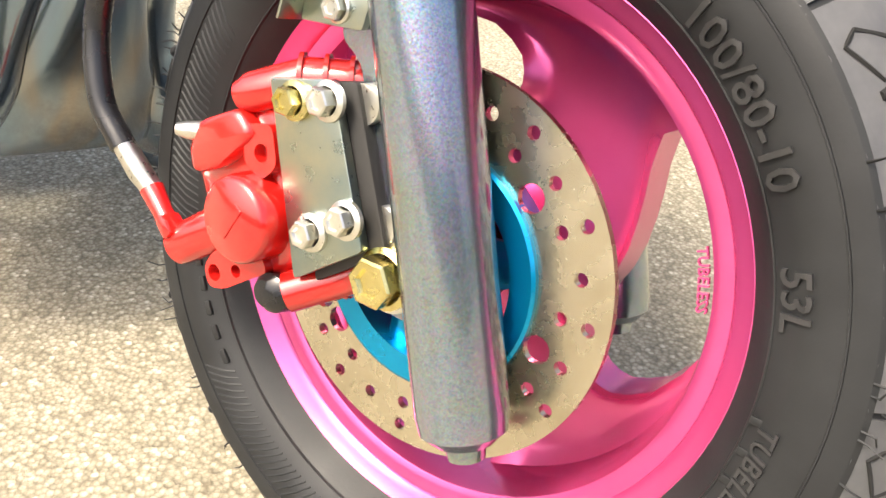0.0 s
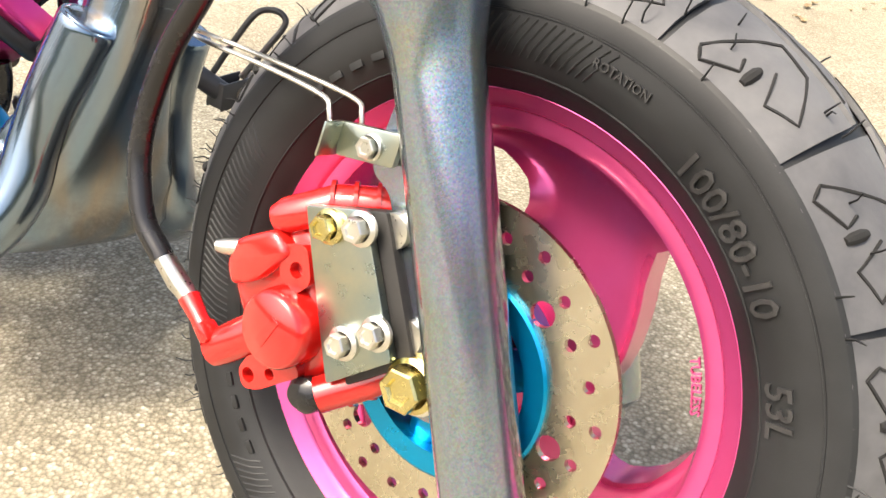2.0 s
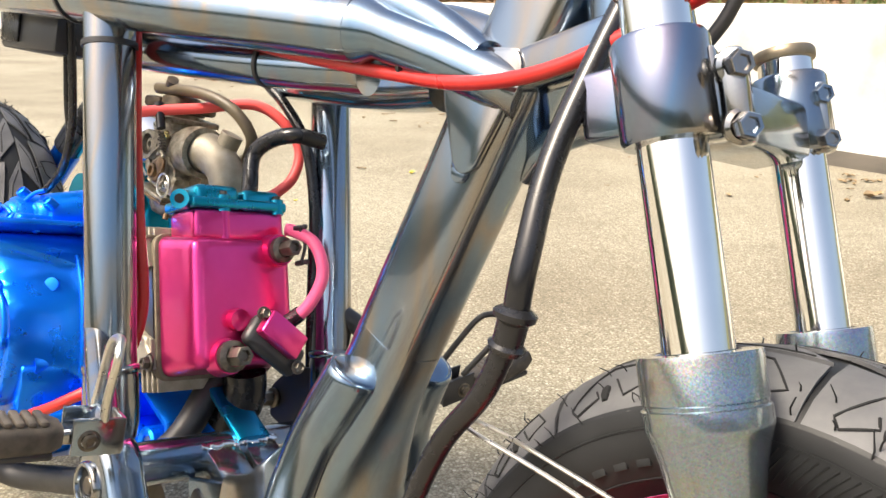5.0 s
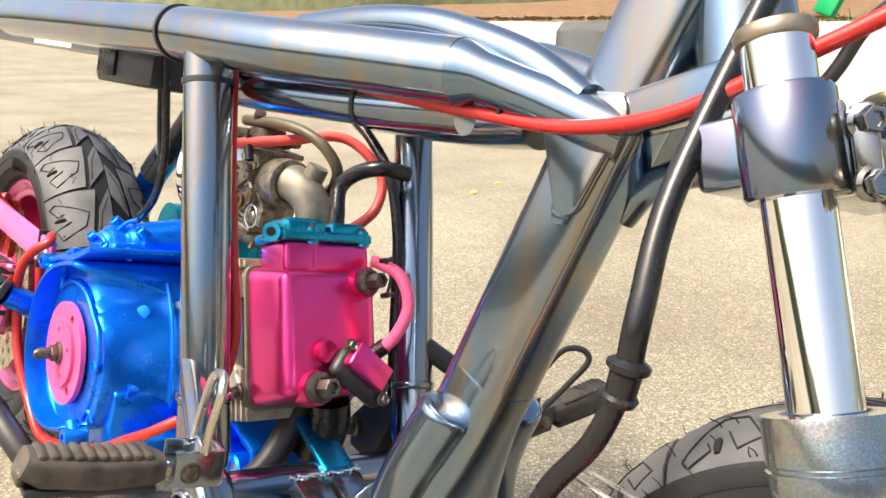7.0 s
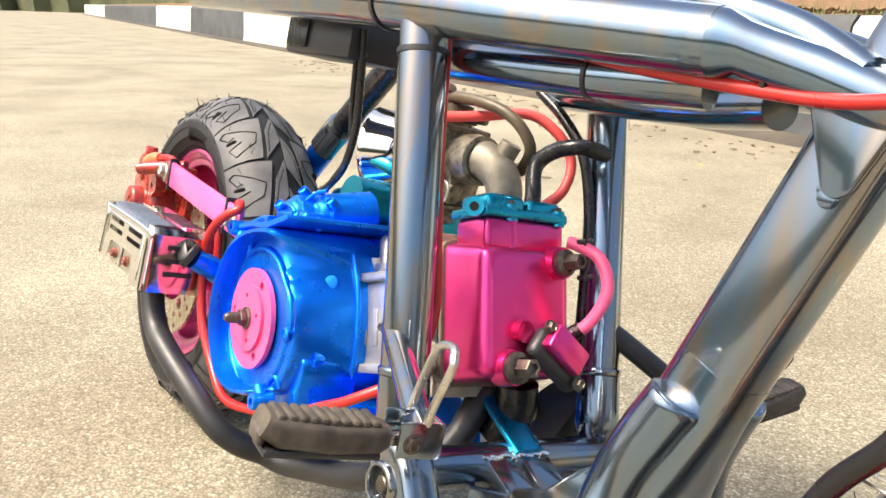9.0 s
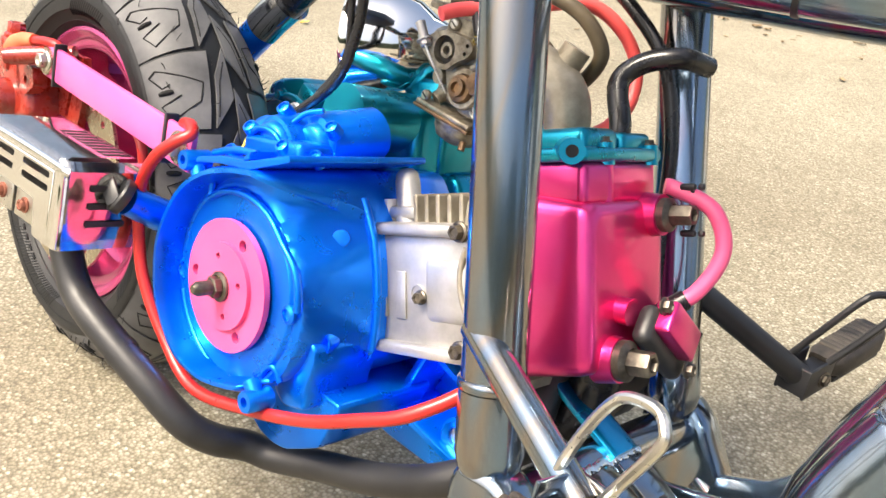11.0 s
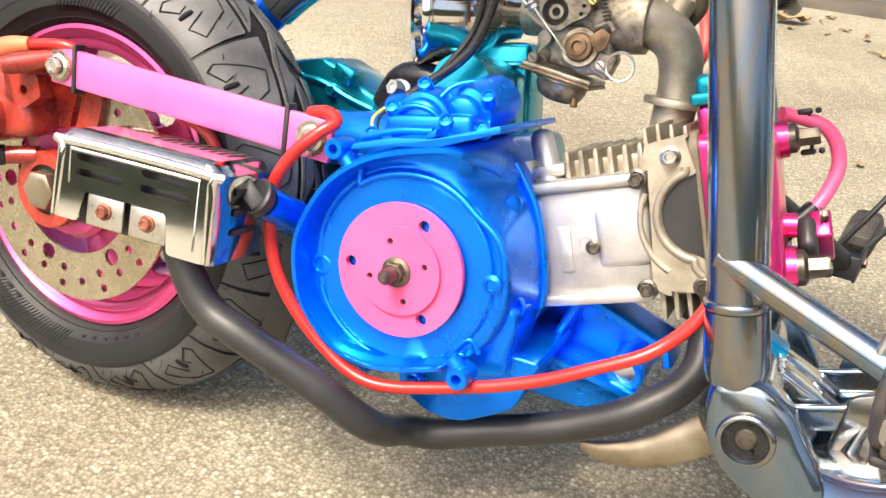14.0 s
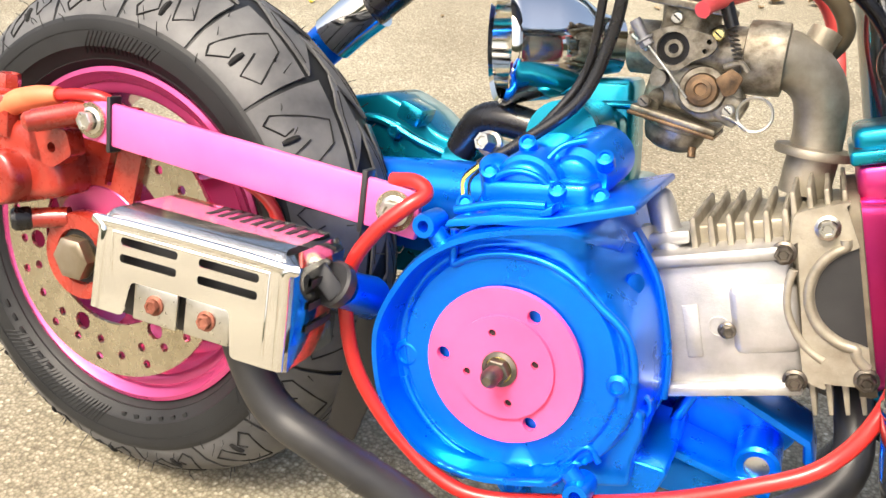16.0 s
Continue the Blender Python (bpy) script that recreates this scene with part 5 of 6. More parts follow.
side_plate = rounded([(-0.0345, 0.036), (-0.030, 0.058), (0.005, 0.062)], 0.006) + [(0.005, 0.033)] + edge[::-1] + [(0.005, -0.032), (0.005, -0.058)] + rounded([(-0.020, -0.060), (-0.0345, -0.052), (-0.0345, -0.02)], 0.006)
inclined("head_side", sheet(side_plate, [], -0.0715, -0.055), M_ALUOLD, "stained cast side of the cylinder head")
ridge = [(0.008 + 0.0345 * math.cos(radians(d)), -0.0712, 0.001 + 0.0345 * math.sin(radians(d))) for d in range(108, 253, 9)]
inclined("head_ridge", tube([(-0.002, -0.0712, 0.0385)] + ridge + [(-0.002, -0.0712, -0.0375), (0.003, -0.0712, -0.045)], 0.0034, 10), M_ALUOLD)
ridge = [(0.008 + 0.0475 * math.cos(radians(d)), -0.0705, -0.002 + 0.0475 * math.sin(radians(d))) for d in range(150, 236, 9)]
inclined("head_ridge", tube(ridge, 0.0028, 10), M_ALUOLD)
inclined("cam_port", sheet([(0.0045, -0.034)] + edge + [(0.0045, 0.034)], [], -0.0690, -0.058), M_PLASTIC, "dark half-round cam port plug")
for a, u in ((-0.0115, 0.047), (-0.038, 0.0335), (-0.0395, -0.0515), (0.002, -0.052)):
    inclined("head_bolt", hexagon((a, -0.0715, u), (0, -1, 0), 0.0098, 0.008), M_STEEL if u > 0.04 else M_OLDSTEEL)
bm = turned([(0, 0), (0.0115, 0), (0.0120, 0.012), (0.0098, 0.016), (0.0098, 0.034), (0.0085, 0.040), (0.005, 0.0435), (0, 0.044)], (-0.112, -0.046, 0.036), (-0.08, 0, 1), 28)
block((-0.112, -0.046, 0.046), (0.032, 0.024, 0.010), 0.003, None, bm)
tube([(-0.128, -0.052, 0.036), (-0.128, -0.052, 0.056)], 0.0075, 16, False, bm=bm)
inclined("chain_tensioner", bm, M_ALU, "aluminium cam chain tensioner")

# crankcase: a shallow bowl with a raised rim, open towards the cylinder where the casting slopes away
HUB = Vector((-0.7515, 0.2550))
CASE = [(-0.841, 0.245), (-0.8395, 0.270), (-0.8265, 0.3005), (-0.811, 0.3205), (-0.788, 0.337), (-0.761, 0.348), (-0.735, 0.3545), (-0.7155, 0.356), (-0.700, 0.3415), (-0.687, 0.3255), (-0.6765, 0.309), (-0.667, 0.2836), (-0.660, 0.257), (-0.658, 0.230), (-0.670, 0.206), (-0.6977, 0.192), (-0.718, 0.184), (-0.743, 0.1765), (-0.767, 0.1735), (-0.792, 0.178), (-0.814, 0.1915), (-0.832, 0.2125)]


def ease(a, b, t):
    t = min(1.0, max(0.0, (t - a) / (b - a)))
    return t * t * (3 - 2 * t)


def case_radii(n=144):
    sm = spline([(x, z, 0) for x, z in CASE + CASE[:3]], 12)[12:12 * (len(CASE) + 1)]
    polar = sorted((math.atan2(p.y - HUB.y, p.x - HUB.x), (Vector((p.x, p.y)) - HUB).length) for p in sm)
    out = []
    for k in range(n):
        a = -math.pi + 2 * math.pi * k / n
        i = next((q for q, (b, r) in enumerate(polar) if b > a), 0)
        (a0, r0), (a1, r1) = polar[i - 1], polar[i]
        span_ = (a1 - a0) % (2 * math.pi)
        f = ((a - a0) % (2 * math.pi)) / span_ if span_ else 0.0
        out.append((a, r0 + (r1 - r0) * f))
    return out


def ridge_radius(deg):
    """The raised floor widens in a spiral towards the cylinder."""
    return 0.072 + 0.0025 * ease(110, 60, deg) + 0.0085 * ease(50, 24, deg)


def case_depth(a, r, edge):
    """How far the casting stands out at an angle and radius: rim, wall, floor, ridge and the slope to the cylinder."""
    d = edge - r
    floor = -0.1455 - 0.0035 * ease(0.0745, 0.0715, r) - 0.0014 * ease(0.0800, 0.0780, r) * (1 - ease(0.0760, 0.0745, r))
    wall = ease(0.0085, 0.0055, d)
    left = floor * (1 - wall) - 0.168 * wall + 0.006 * ease(0.002, 0.0, d)
    deg = math.degrees(a)
    slope = ease(max(0.005, edge - ridge_radius(deg)), 0.0, d) ** 0.9
    right = floor * (1 - slope) - 0.078 * slope
    w = ease(-52, -42, deg) * ease(72, 50, deg)
    return left * (1 - w) + right * w


bm = bmesh.new()
radii = case_radii()
rows = [[bm.verts.new((HUB.x + (e + g) * math.cos(a), y, HUB.y + (e + g) * math.sin(a))) for a, e in radii] for g, y in ((-0.012, 0.03), (-0.003, 0.02), (-0.001, -0.03), (0.0, -0.074))]
INNER = 0.0705
for d in (0.0, 0.0008, 0.002, 0.004, 0.0055, 0.0062, 0.007, 0.0078, 0.0086, 0.010, 0.0115, 0.0125):
    row = []
    for a, e in radii:
        r = e - d * min(1.0, (e - INNER - 0.003) / 0.0128)
        row.append(bm.verts.new((HUB.x + r * math.cos(a), case_depth(a, r, e), HUB.y + r * math.sin(a))))
    rows.append(row)
for f in (0.85, 0.7, 0.5, 0.35, 0.25, 0.15, 0.08, 0.0):
    row = []
    for a, e in radii:
        r = INNER + (e - 0.0125 * min(1.0, (e - INNER - 0.003) / 0.0128) - INNER) * f
        row.append(bm.verts.new((HUB.x + r * math.cos(a), case_depth(a, r, e), HUB.y + r * math.sin(a))))
    rows.append(row)
for r in (0.066, 0.045, 0.02):
    rows.append([bm.verts.new((HUB.x + r * math.cos(a), -0.149, HUB.y + r * math.sin(a))) for a, e in radii])
for p, q in zip(rows, rows[1:]):
    for k in range(len(p)):
        bm.faces.new((p[k], p[(k + 1) % len(p)], q[(k + 1) % len(p)], q[k]))
bm.faces.new(rows[0])
bm.faces.new(list(reversed(rows[-1])))
part("crankcase", bm, M_BLUE, engine, "candy blue crankcase half, open bowl", 50)
arc = [(HUB.x + ridge_radius(d) * math.cos(radians(d)), -0.1502, HUB.y + ridge_radius(d) * math.sin(radians(d))) for d in range(128, 2, -7)]
part("bowl_ridge", tube([(-0.799, -0.150, 0.334), (-0.7975, -0.1492, 0.318)] + arc, 0.0028, 10), M_BLUE, engine, "cast ridge inside the bowl", 60)
part("bowl_ridge", tube([(HUB.x + 0.0775 * math.cos(radians(d)), -0.1464, HUB.y + 0.0775 * math.sin(radians(d))) for d in range(205, 302, 8)] + [(-0.702, -0.147, 0.200), (-0.694, -0.147, 0.212), (-0.688, -0.146, 0.2135), (-0.682, -0.144, 0.205)], 0.0025, 10), M_BLUE, engine, "", 60)
part("case_bead", tube([(-0.700, -0.080, 0.3405), (-0.687, -0.080, 0.3250), (-0.6765, -0.080, 0.3085), (-0.667, -0.080, 0.2836), (-0.660, -0.080, 0.257), (-0.658, -0.080, 0.232)], 0.0032, 10), M_BLUE, engine, "joint bead along the cylinder side", 60)
part("case_ledge", plate(rounded([(-0.704, 0.214), (-0.690, 0.222), (-0.680, 0.234), (-0.672, 0.244), (-0.662, 0.240), (-0.660, 0.226), (-0.6635, 0.2056), (-0.662, 0.188), (-0.686, 0.180), (-0.700, 0.188)], 0.004), -0.134, -0.07, 0.003), M_BLUE, engine, "stepped blue corner of the case", 45)
part("case_pocket", turned([(0.0072, 0), (0.0105, 0), (0.0105, 0.012), (0.0098, 0.0135), (0.0080, 0.0135), (0.0072, 0.011)], (-0.6735, -0.110, 0.240), (0.35, -1, 0), 24, closed=True), M_BLUE, engine, "hollow bolt boss")
part("case_screw", turned([(0, 0), (0.0075, 0), (0.0072, 0.003), (0.0045, 0.0045), (0.0038, 0.0025), (0, 0.0025)], (-0.6795, -0.1475, 0.262), (0.1, -1, 0), 18), M_BLUE, engine)
part("case_screw", turned([(0, 0), (0.007, 0), (0.0066, 0.004), (0, 0.005)], (-0.690, -0.104, 0.3135), (0.7, -0.7, 0.3), 16), M_BLUE, engine)
part("bowl_boss", turned([(0, 0), (0.0105, 0), (0.0095, 0.003), (0.0068, 0.004), (0.0058, 0.002), (0, 0.002)], (-0.8215, -0.1455, 0.2395), (0, -1, 0), 24), M_BLUE, engine, "round cast boss on the bowl floor")
for x, z, r in ((-0.688, 0.190, 0.0088), (-0.8126, 0.3365, 0.0082)):
    part("case_lug", turned([(r * 0.45, 0), (r, 0), (r, 0.02), (r * 0.9, 0.022), (r * 0.45, 0.022), (r * 0.4, 0.0)], (x, -0.147, z), (0, -1, 0), 24, closed=True), M_BLUE, engine, "blue mounting lug")
part("lug_web", tube([(-0.698, -0.158, 0.201), (-0.690, -0.158, 0.194)], 0.0065, 12, False), M_BLUE, engine)
part("lug_web", tube([(-0.801, -0.158, 0.324), (-0.809, -0.158, 0.332)], 0.0065, 12, False), M_BLUE, engine)
part("rim_tab", block((-0.770, -0.152, 0.1705), (0.012, 0.012, 0.007), 0.002), M_BLUE, engine)
part("lower_case", plate(rounded([(-0.765, 0.20), (-0.7545, 0.146), (-0.744, 0.1385), (-0.727, 0.131), (-0.710, 0.1295), (-0.694, 0.1325), (-0.675, 0.1435), (-0.655, 0.156), (-0.64, 0.20)], 0.006), -0.118, -0.02, 0.006), M_BLUE, engine, "blue lower lobe of the case", 50)
part("drain_plug", hexagon((-0.742, -0.118, 0.1525), (0, -1, 0), 0.010, 0.006), M_BLUE, engine)
# flange and starter housing on top of the bowl
part("top_flange", plate(rounded([(-0.800, 0.3385), (-0.798, 0.3435), (-0.768, 0.3535), (-0.738, 0.3585), (-0.734, 0.3595), (-0.688, 0.3775), (-0.686, 0.373), (-0.732, 0.3535), (-0.768, 0.3475)], 0.002), -0.166, -0.035, 0.0012), M_BLUE, engine, "blue joint flange with a turned-up tongue")
part("flange_step", plate([(-0.742, 0.3575), (-0.7345, 0.3605), (-0.7345, 0.3665), (-0.742, 0.3605)], -0.164, -0.14, 0.0008), M_BLUE, engine)
bm = block((-0.757, -0.100, 0.362), (0.072, 0.062, 0.018), 0.005, (0, -9, 0), segs=3)
turned([(0, -0.040), (0.016, -0.0395), (0.0185, -0.037), (0.0195, -0.033), (0.0225, -0.032), (0.0235, -0.029), (0.0235, 0.03), (0, 0.032)], (-0.7645, -0.088, 0.3665), (0.04, 1, 0.12), 40, bm)
part("starter_housing", bm, M_BLUE, engine, "lumpy cast blue starter housing", 45)
part("starter_dome", turned([(0, -0.030), (0.012, -0.0295), (0.0145, -0.027), (0.0155, -0.022), (0.0205, -0.020), (0.0215, -0.016), (0.0215, 0.03), (0, 0.03)], (-0.738, -0.080, 0.377), (0.1, 1, 0.2), 36), M_BLUE, engine, "", 45)
part("starter_dome", turned([(0, -0.020), (0.0085, -0.0195), (0.011, -0.017), (0.0115, 0.012), (0, 0.012)], (-0.7905, -0.105, 0.3595), (0, 0.6, -0.8), 28), M_BLUE, engine, "", 45)
part("starter_rib", tube([(-0.7925, -0.126, 0.350), (-0.786, -0.129, 0.366), (-0.772, -0.130, 0.3745), (-0.756, -0.129, 0.3735), (-0.744, -0.126, 0.363)], 0.0023, 10), M_BLUE, engine, "", 60)
part("starter_rib", tube([(-0.7595, -0.118, 0.377), (-0.750, -0.110, 0.392), (-0.736, -0.104, 0.3985)], 0.0022, 10), M_BLUE, engine, "", 60)
part("starter_rib", tube([(-0.800, -0.150, 0.3465), (-0.770, -0.152, 0.3575), (-0.742, -0.152, 0.3625)], 0.0028, 10), M_BLUE, engine, "", 60)
for x, y, z in ((-0.7175, -0.118, 0.3665), (-0.7995, -0.135, 0.3475), (-0.7885, -0.128, 0.3695), (-0.742, -0.13, 0.3675), (-0.722, -0.104, 0.388), (-0.7715, -0.112, 0.3895)):
    part("housing_screw", turned([(0, -0.006), (0.0062, -0.006), (0.0062, 0.0), (0.0055, 0.004), (0.0035, 0.0048), (0.003, 0.003), (0, 0.003)], (x, y, z), (0, -0.75, 0.66), 18), M_BLUE, engine)
for k, (x, y) in enumerate(((-0.806, -0.10), (-0.803, -0.096), (-0.809, -0.094))):
    part("starter_wire", tube([(x, y, 0.368), (x - 0.006, y - 0.012, 0.358), (x - 0.002, y - 0.02, 0.348)], 0.0012, 6), M_YLEAF if k == 0 else M_HOSE, engine, "thin yellow wire" if k == 0 else "")
bm = tube([(-0.765, -0.06, 0.390), (-0.765, 0.03, 0.385)], 0.026, 28, False)
block((-0.765, 0.03, 0.365), (0.06, 0.06, 0.075), 0.010, (0, -8, 0), bm, 3)
tube([(-0.748, -0.055, 0.378), (-0.738, -0.075, 0.374)], 0.009, 16, False, bm=bm)
part("gear_cover", bm, M_TEAL, engine, "candy teal starter gear cover", 45)
bm = plate(rounded([(-1.015, 0.365), (-1.0, 0.374), (-0.958, 0.384), (-0.925, 0.372), (-0.905, 0.358), (-0.868, 0.352), (-0.80, 0.345), (-0.72, 0.35), (-0.68, 0.27), (-0.80, 0.225), (-0.98, 0.22), (-1.15, 0.235), (-1.15, 0.27), (-1.03, 0.30)], 0.008), 0.045, 0.115, 0.006)
block((-0.762, 0.055, 0.385), (0.056, 0.05, 0.085), 0.006, (0, -8, 0), bm, 2)
block((-0.762, 0.052, 0.408), (0.062, 0.056, 0.006), 0.002, (0, -8, 0), bm, 1)
tube([(-0.89, 0.05, 0.33), (-0.78, 0.04, 0.345)], 0.02, 20, False, bm=bm)
part("belt_case", bm, M_TEAL, engine, "candy teal belt case behind the engine", 45)
part("case_clip", block((-0.925, 0.04, 0.372), (0.024, 0.03, 0.018), 0.004, (0, 18, 0), segs=2), M_TEAL, engine)
part("case_bead", tube([(-1.01, 0.043, 0.35), (-0.965, 0.043, 0.360), (-0.92, 0.043, 0.347), (-0.87, 0.043, 0.336)], 0.004, 10), M_TEAL, engine)
for x, z in ((-0.945, 0.352), (-0.985, 0.358), (-0.89, 0.338)):
    part("case_bolt", hexagon((x, 0.044, z), (0, -1, 0), 0.010, 0.008), M_TEAL, engine)
bm = plate(rounded([(-0.74, 0.22), (-0.69, 0.245), (-0.615, 0.236), (-0.562, 0.214), (-0.566, 0.19), (-0.58, 0.168), (-0.64, 0.17), (-0.74, 0.17)], 0.006), 0.0, 0.012, 0.002)
part("engine_hanger", bm, M_BLUE, engine, "blue webbed engine hanger under the cylinder", 45)
part("hanger_flange", tube([(-0.70, -0.012, 0.246), (-0.640, -0.014, 0.239), (-0.612, -0.014, 0.230), (-0.561, -0.012, 0.211), (-0.556, -0.012, 0.196)], 0.0045, 16, False, True, flat=6.0, side=(0, 1, 0), boxy=5.0), M_BLUE, engine)
part("hanger_flange", tube([(-0.72, -0.018, 0.196), (-0.656, -0.02, 0.180), (-0.576, -0.02, 0.166)], 0.0045, 16, False, True, flat=6.5, side=(0, 1, 0), boxy=5.0), M_BLUE, engine)
part("hanger_rib", block((-0.646, -0.02, 0.21), (0.008, 0.04, 0.06), 0.002, (0, 20, 0)), M_BLUE, engine)
part("hanger_bush", turned([(0.009, 0), (0.0165, 0), (0.0165, 0.06), (0.014, 0.062), (0.009, 0.060)], (-0.588, 0.02, 0.182), (0, -1, 0), 32, closed=True), M_BLUE, engine)
part("bush_rubber", turned([(0, 0), (0.0095, 0), (0.0095, 0.058), (0, 0.060)], (-0.588, 0.02, 0.182), (0, -1, 0), 24), M_STEEL, engine, "steel sleeve in the bush")
bm = plate(rounded([(-0.75, 0.175), (-0.66, 0.172), (-0.585, 0.160), (-0.59, 0.145), (-0.62, 0.130), (-0.68, 0.130), (-0.73, 0.142)], 0.010), -0.02, 0.04, 0.008)
part("sump", bm, M_BLUE, engine, "blue sump under the hanger", 50)
part("hanger_leg", tube([(-0.552, 0.0, 0.262), (-0.515, 0.0, 0.244), (-0.472, 0.0, 0.226)], 0.004, 16, False, True, flat=4.0, side=(0, 1, 0), boxy=4.0), M_SKY, engine, "pale blue mounting leg")
bm = tube([(-0.859, -0.140, 0.268), (-0.858, -0.158, 0.276), (-0.856, -0.188, 0.290)], [0.0155, 0.014, 0.0125], 24, False)
part("filler_neck", bm, M_BLUE, engine, "blue oil filler neck")
bm = turned([(0, 0), (0.0145, 0), (0.0152, 0.002), (0.0152, 0.007), (0.0135, 0.0085), (0, 0.0088)], (-0.856, -0.188, 0.290), (-0.35, -0.8, 0.5), 28)
block((-0.860, -0.200, 0.297), (0.026, 0.013, 0.0045), 0.002, (55, 40, 0), bm)
part("filler_cap", bm, M_PLASTIC, engine, "worn black oil filler cap")

# flywheel plate
fly = circle(-0.7515, 0.255, 0.0518, 72)
holes = [circle(-0.7515 + 0.041 * math.cos(a), 0.255 + 0.041 * math.sin(a), 0.0047, 14) for a in (radians(68), radians(-54), radians(184))]
part("flywheel_plate", sheet(fly, holes, -0.1565, -0.1515), M_PINKFLAT, engine, "flat pink steel flywheel plate")
holes = [circle(-0.7515 + 0.0235 * math.cos(a), 0.255 + 0.0235 * math.sin(a), 0.0026, 10) for a in (radians(22), radians(112), radians(202), radians(292))]
part("flywheel_hub", sheet(circle(-0.7505, 0.2555, 0.034, 56), holes, -0.160, -0.1565), M_PINKFLAT, engine)
# dark discs paint the shade in the hub's small holes
for a in (22, 112, 202, 292):
    part("hub_hole_shade", turned([(0, 0), (0.0026, 0), (0.0026, 0.0008), (0, 0.0008)], (-0.7515 + 0.0235 * math.cos(radians(a)), -0.1566, 0.255 + 0.0235 * math.sin(radians(a))), (0, -1, 0), 12), M_DARK, engine)
part("crank_nut", hexagon((-0.7515, -0.160, 0.255), (0, -1, 0), 0.015, 0.009, dish=False), M_OLDSTEEL, engine, "rusty crankshaft nut")
part("crank_washer", turned([(0, 0), (0.0115, 0), (0.0115, 0.002), (0, 0.002)], (-0.7515, -0.160, 0.255), (0, -1, 0), 28), M_BRASS, engine)
part("crank_end", turned([(0, 0), (0.0058, 0), (0.0058, 0.016), (0.003, 0.020), (0, 0.020)], (-0.7515, -0.164, 0.255), (0, -1, 0), 20), M_OLDSTEEL, engine)

part("case_tube", tube([(-0.97, 0.0, 0.305), (-0.78, -0.02, 0.335)], 0.026, 24, False), M_BLUE, engine, "blue rear case tube")
part("breather_elbow", tube([(-0.87, 0.02, 0.352), (-0.855, 0.015, 0.378), (-0.83, 0.01, 0.385), (-0.79, 0.01, 0.38)], 0.014, 16), M_HOSE, engine, "black rubber elbow")
part("hanger_nut", hexagon((-0.812, -0.07, 0.378), (-0.3, -0.9, 0.2), 0.012, 0.012), M_STEEL, engine)

# carburettor, intake and chrome filter bell
carb = holder("carburettor", bike)
carb["label"] = "grimy cast carburettor with intake elbow and chrome filter bell"
bm = block((-0.698, 0.02, 0.446), (0.050, 0.044, 0.062), 0.006, (0, 8, 0), segs=3)
tube([(-0.742, 0.018, 0.456), (-0.655, 0.006, 0.461)], 0.0195, 28, False, bm=bm)
tube([(-0.702, 0.012, 0.465), (-0.706, 0.012, 0.492)], 0.0205, 28, False, bm=bm)
plate(rounded([(-0.712, 0.446), (-0.69, 0.452), (-0.664, 0.446), (-0.656, 0.436), (-0.658, 0.416), (-0.68, 0.412), (-0.70, 0.420)], 0.006), -0.012, 0.02, 0.003, bm)
block((-0.664, -0.004, 0.424), (0.02, 0.018, 0.022), 0.004, (0, 20, 0), bm)
block((-0.710, 0.002, 0.476), (0.024, 0.020, 0.020), 0.003, (0, 6, 0), bm)
tube([(-0.714, 0.012, 0.437), (-0.716, -0.012, 0.437)], 0.006, 16, False, bm=bm)
tube([(-0.712, 0.012, 0.435), (-0.718, -0.006, 0.418)], 0.006, 12, False, bm=bm)
part("body", bm, M_CARB, carb, "grimy grey carburettor casting", 45)
part("bowl_flange", block((-0.700, 0.012, 0.4105), (0.062, 0.056, 0.0045), 0.0015, (0, 8, 0)), M_CARB, carb)
part("bowl_gasket", block((-0.7005, 0.012, 0.407), (0.064, 0.058, 0.003), 0.001, (0, 8, 0)), M_GRIME, carb, "oily brown bowl gasket")
part("float_bowl", turned([(0.0, -0.004), (0.0255, -0.004), (0.0255, 0.004), (0.0225, 0.005), (0.0220, 0.010), (0.0185, 0.017), (0.011, 0.0205), (0, 0.0215)], (-0.6995, 0.012, 0.407), (-0.14, 0, -1), 36), M_CARB, carb, "rounded float bowl", 50)
part("drain_screw", tube([(-0.684, 0.0, 0.392), (-0.683, -0.002, 0.385)], 0.003, 10, False), M_GRIME, carb)
flange = rounded([(-0.736, 0.4575), (-0.732, 0.464), (-0.722, 0.470), (-0.710, 0.4745), (-0.698, 0.473), (-0.684, 0.471), (-0.679, 0.465), (-0.683, 0.458), (-0.694, 0.452), (-0.702, 0.4445), (-0.714, 0.4435), (-0.724, 0.449)], 0.003)
part("pump_flange", sheet(flange, [circle(-0.7085, 0.459, 0.0112, 28), circle(-0.7305, 0.4585, 0.0017, 10), circle(-0.6855, 0.4665, 0.0017, 10), circle(-0.687, 0.460, 0.0017, 10)], -0.019, -0.006), M_CARB, carb, "grey flange with an open round port")
# a near-black disc paints the depth shade of the port
part("pump_port_shade", turned([(0, 0), (0.0114, 0), (0.0114, 0.001), (0, 0.001)], (-0.7085, -0.0115, 0.459), (0, -1, 0), 28), M_DARK, carb, "near-black disc painting the shade inside the port")
part("pump_ring", turned([(0.0036, 0), (0.0062, 0), (0.0062, 0.004), (0.0036, 0.004)], (-0.7085, -0.0124, 0.459), (0, -1, 0), 20, closed=True), M_CARB, carb)
part("idle_boss", turned([(0, 0), (0.0165, 0), (0.0165, 0.003), (0.0155, 0.0045), (0, 0.005)], (-0.684, -0.011, 0.434), (0, -1, 0.1), 32), M_CARB, carb)
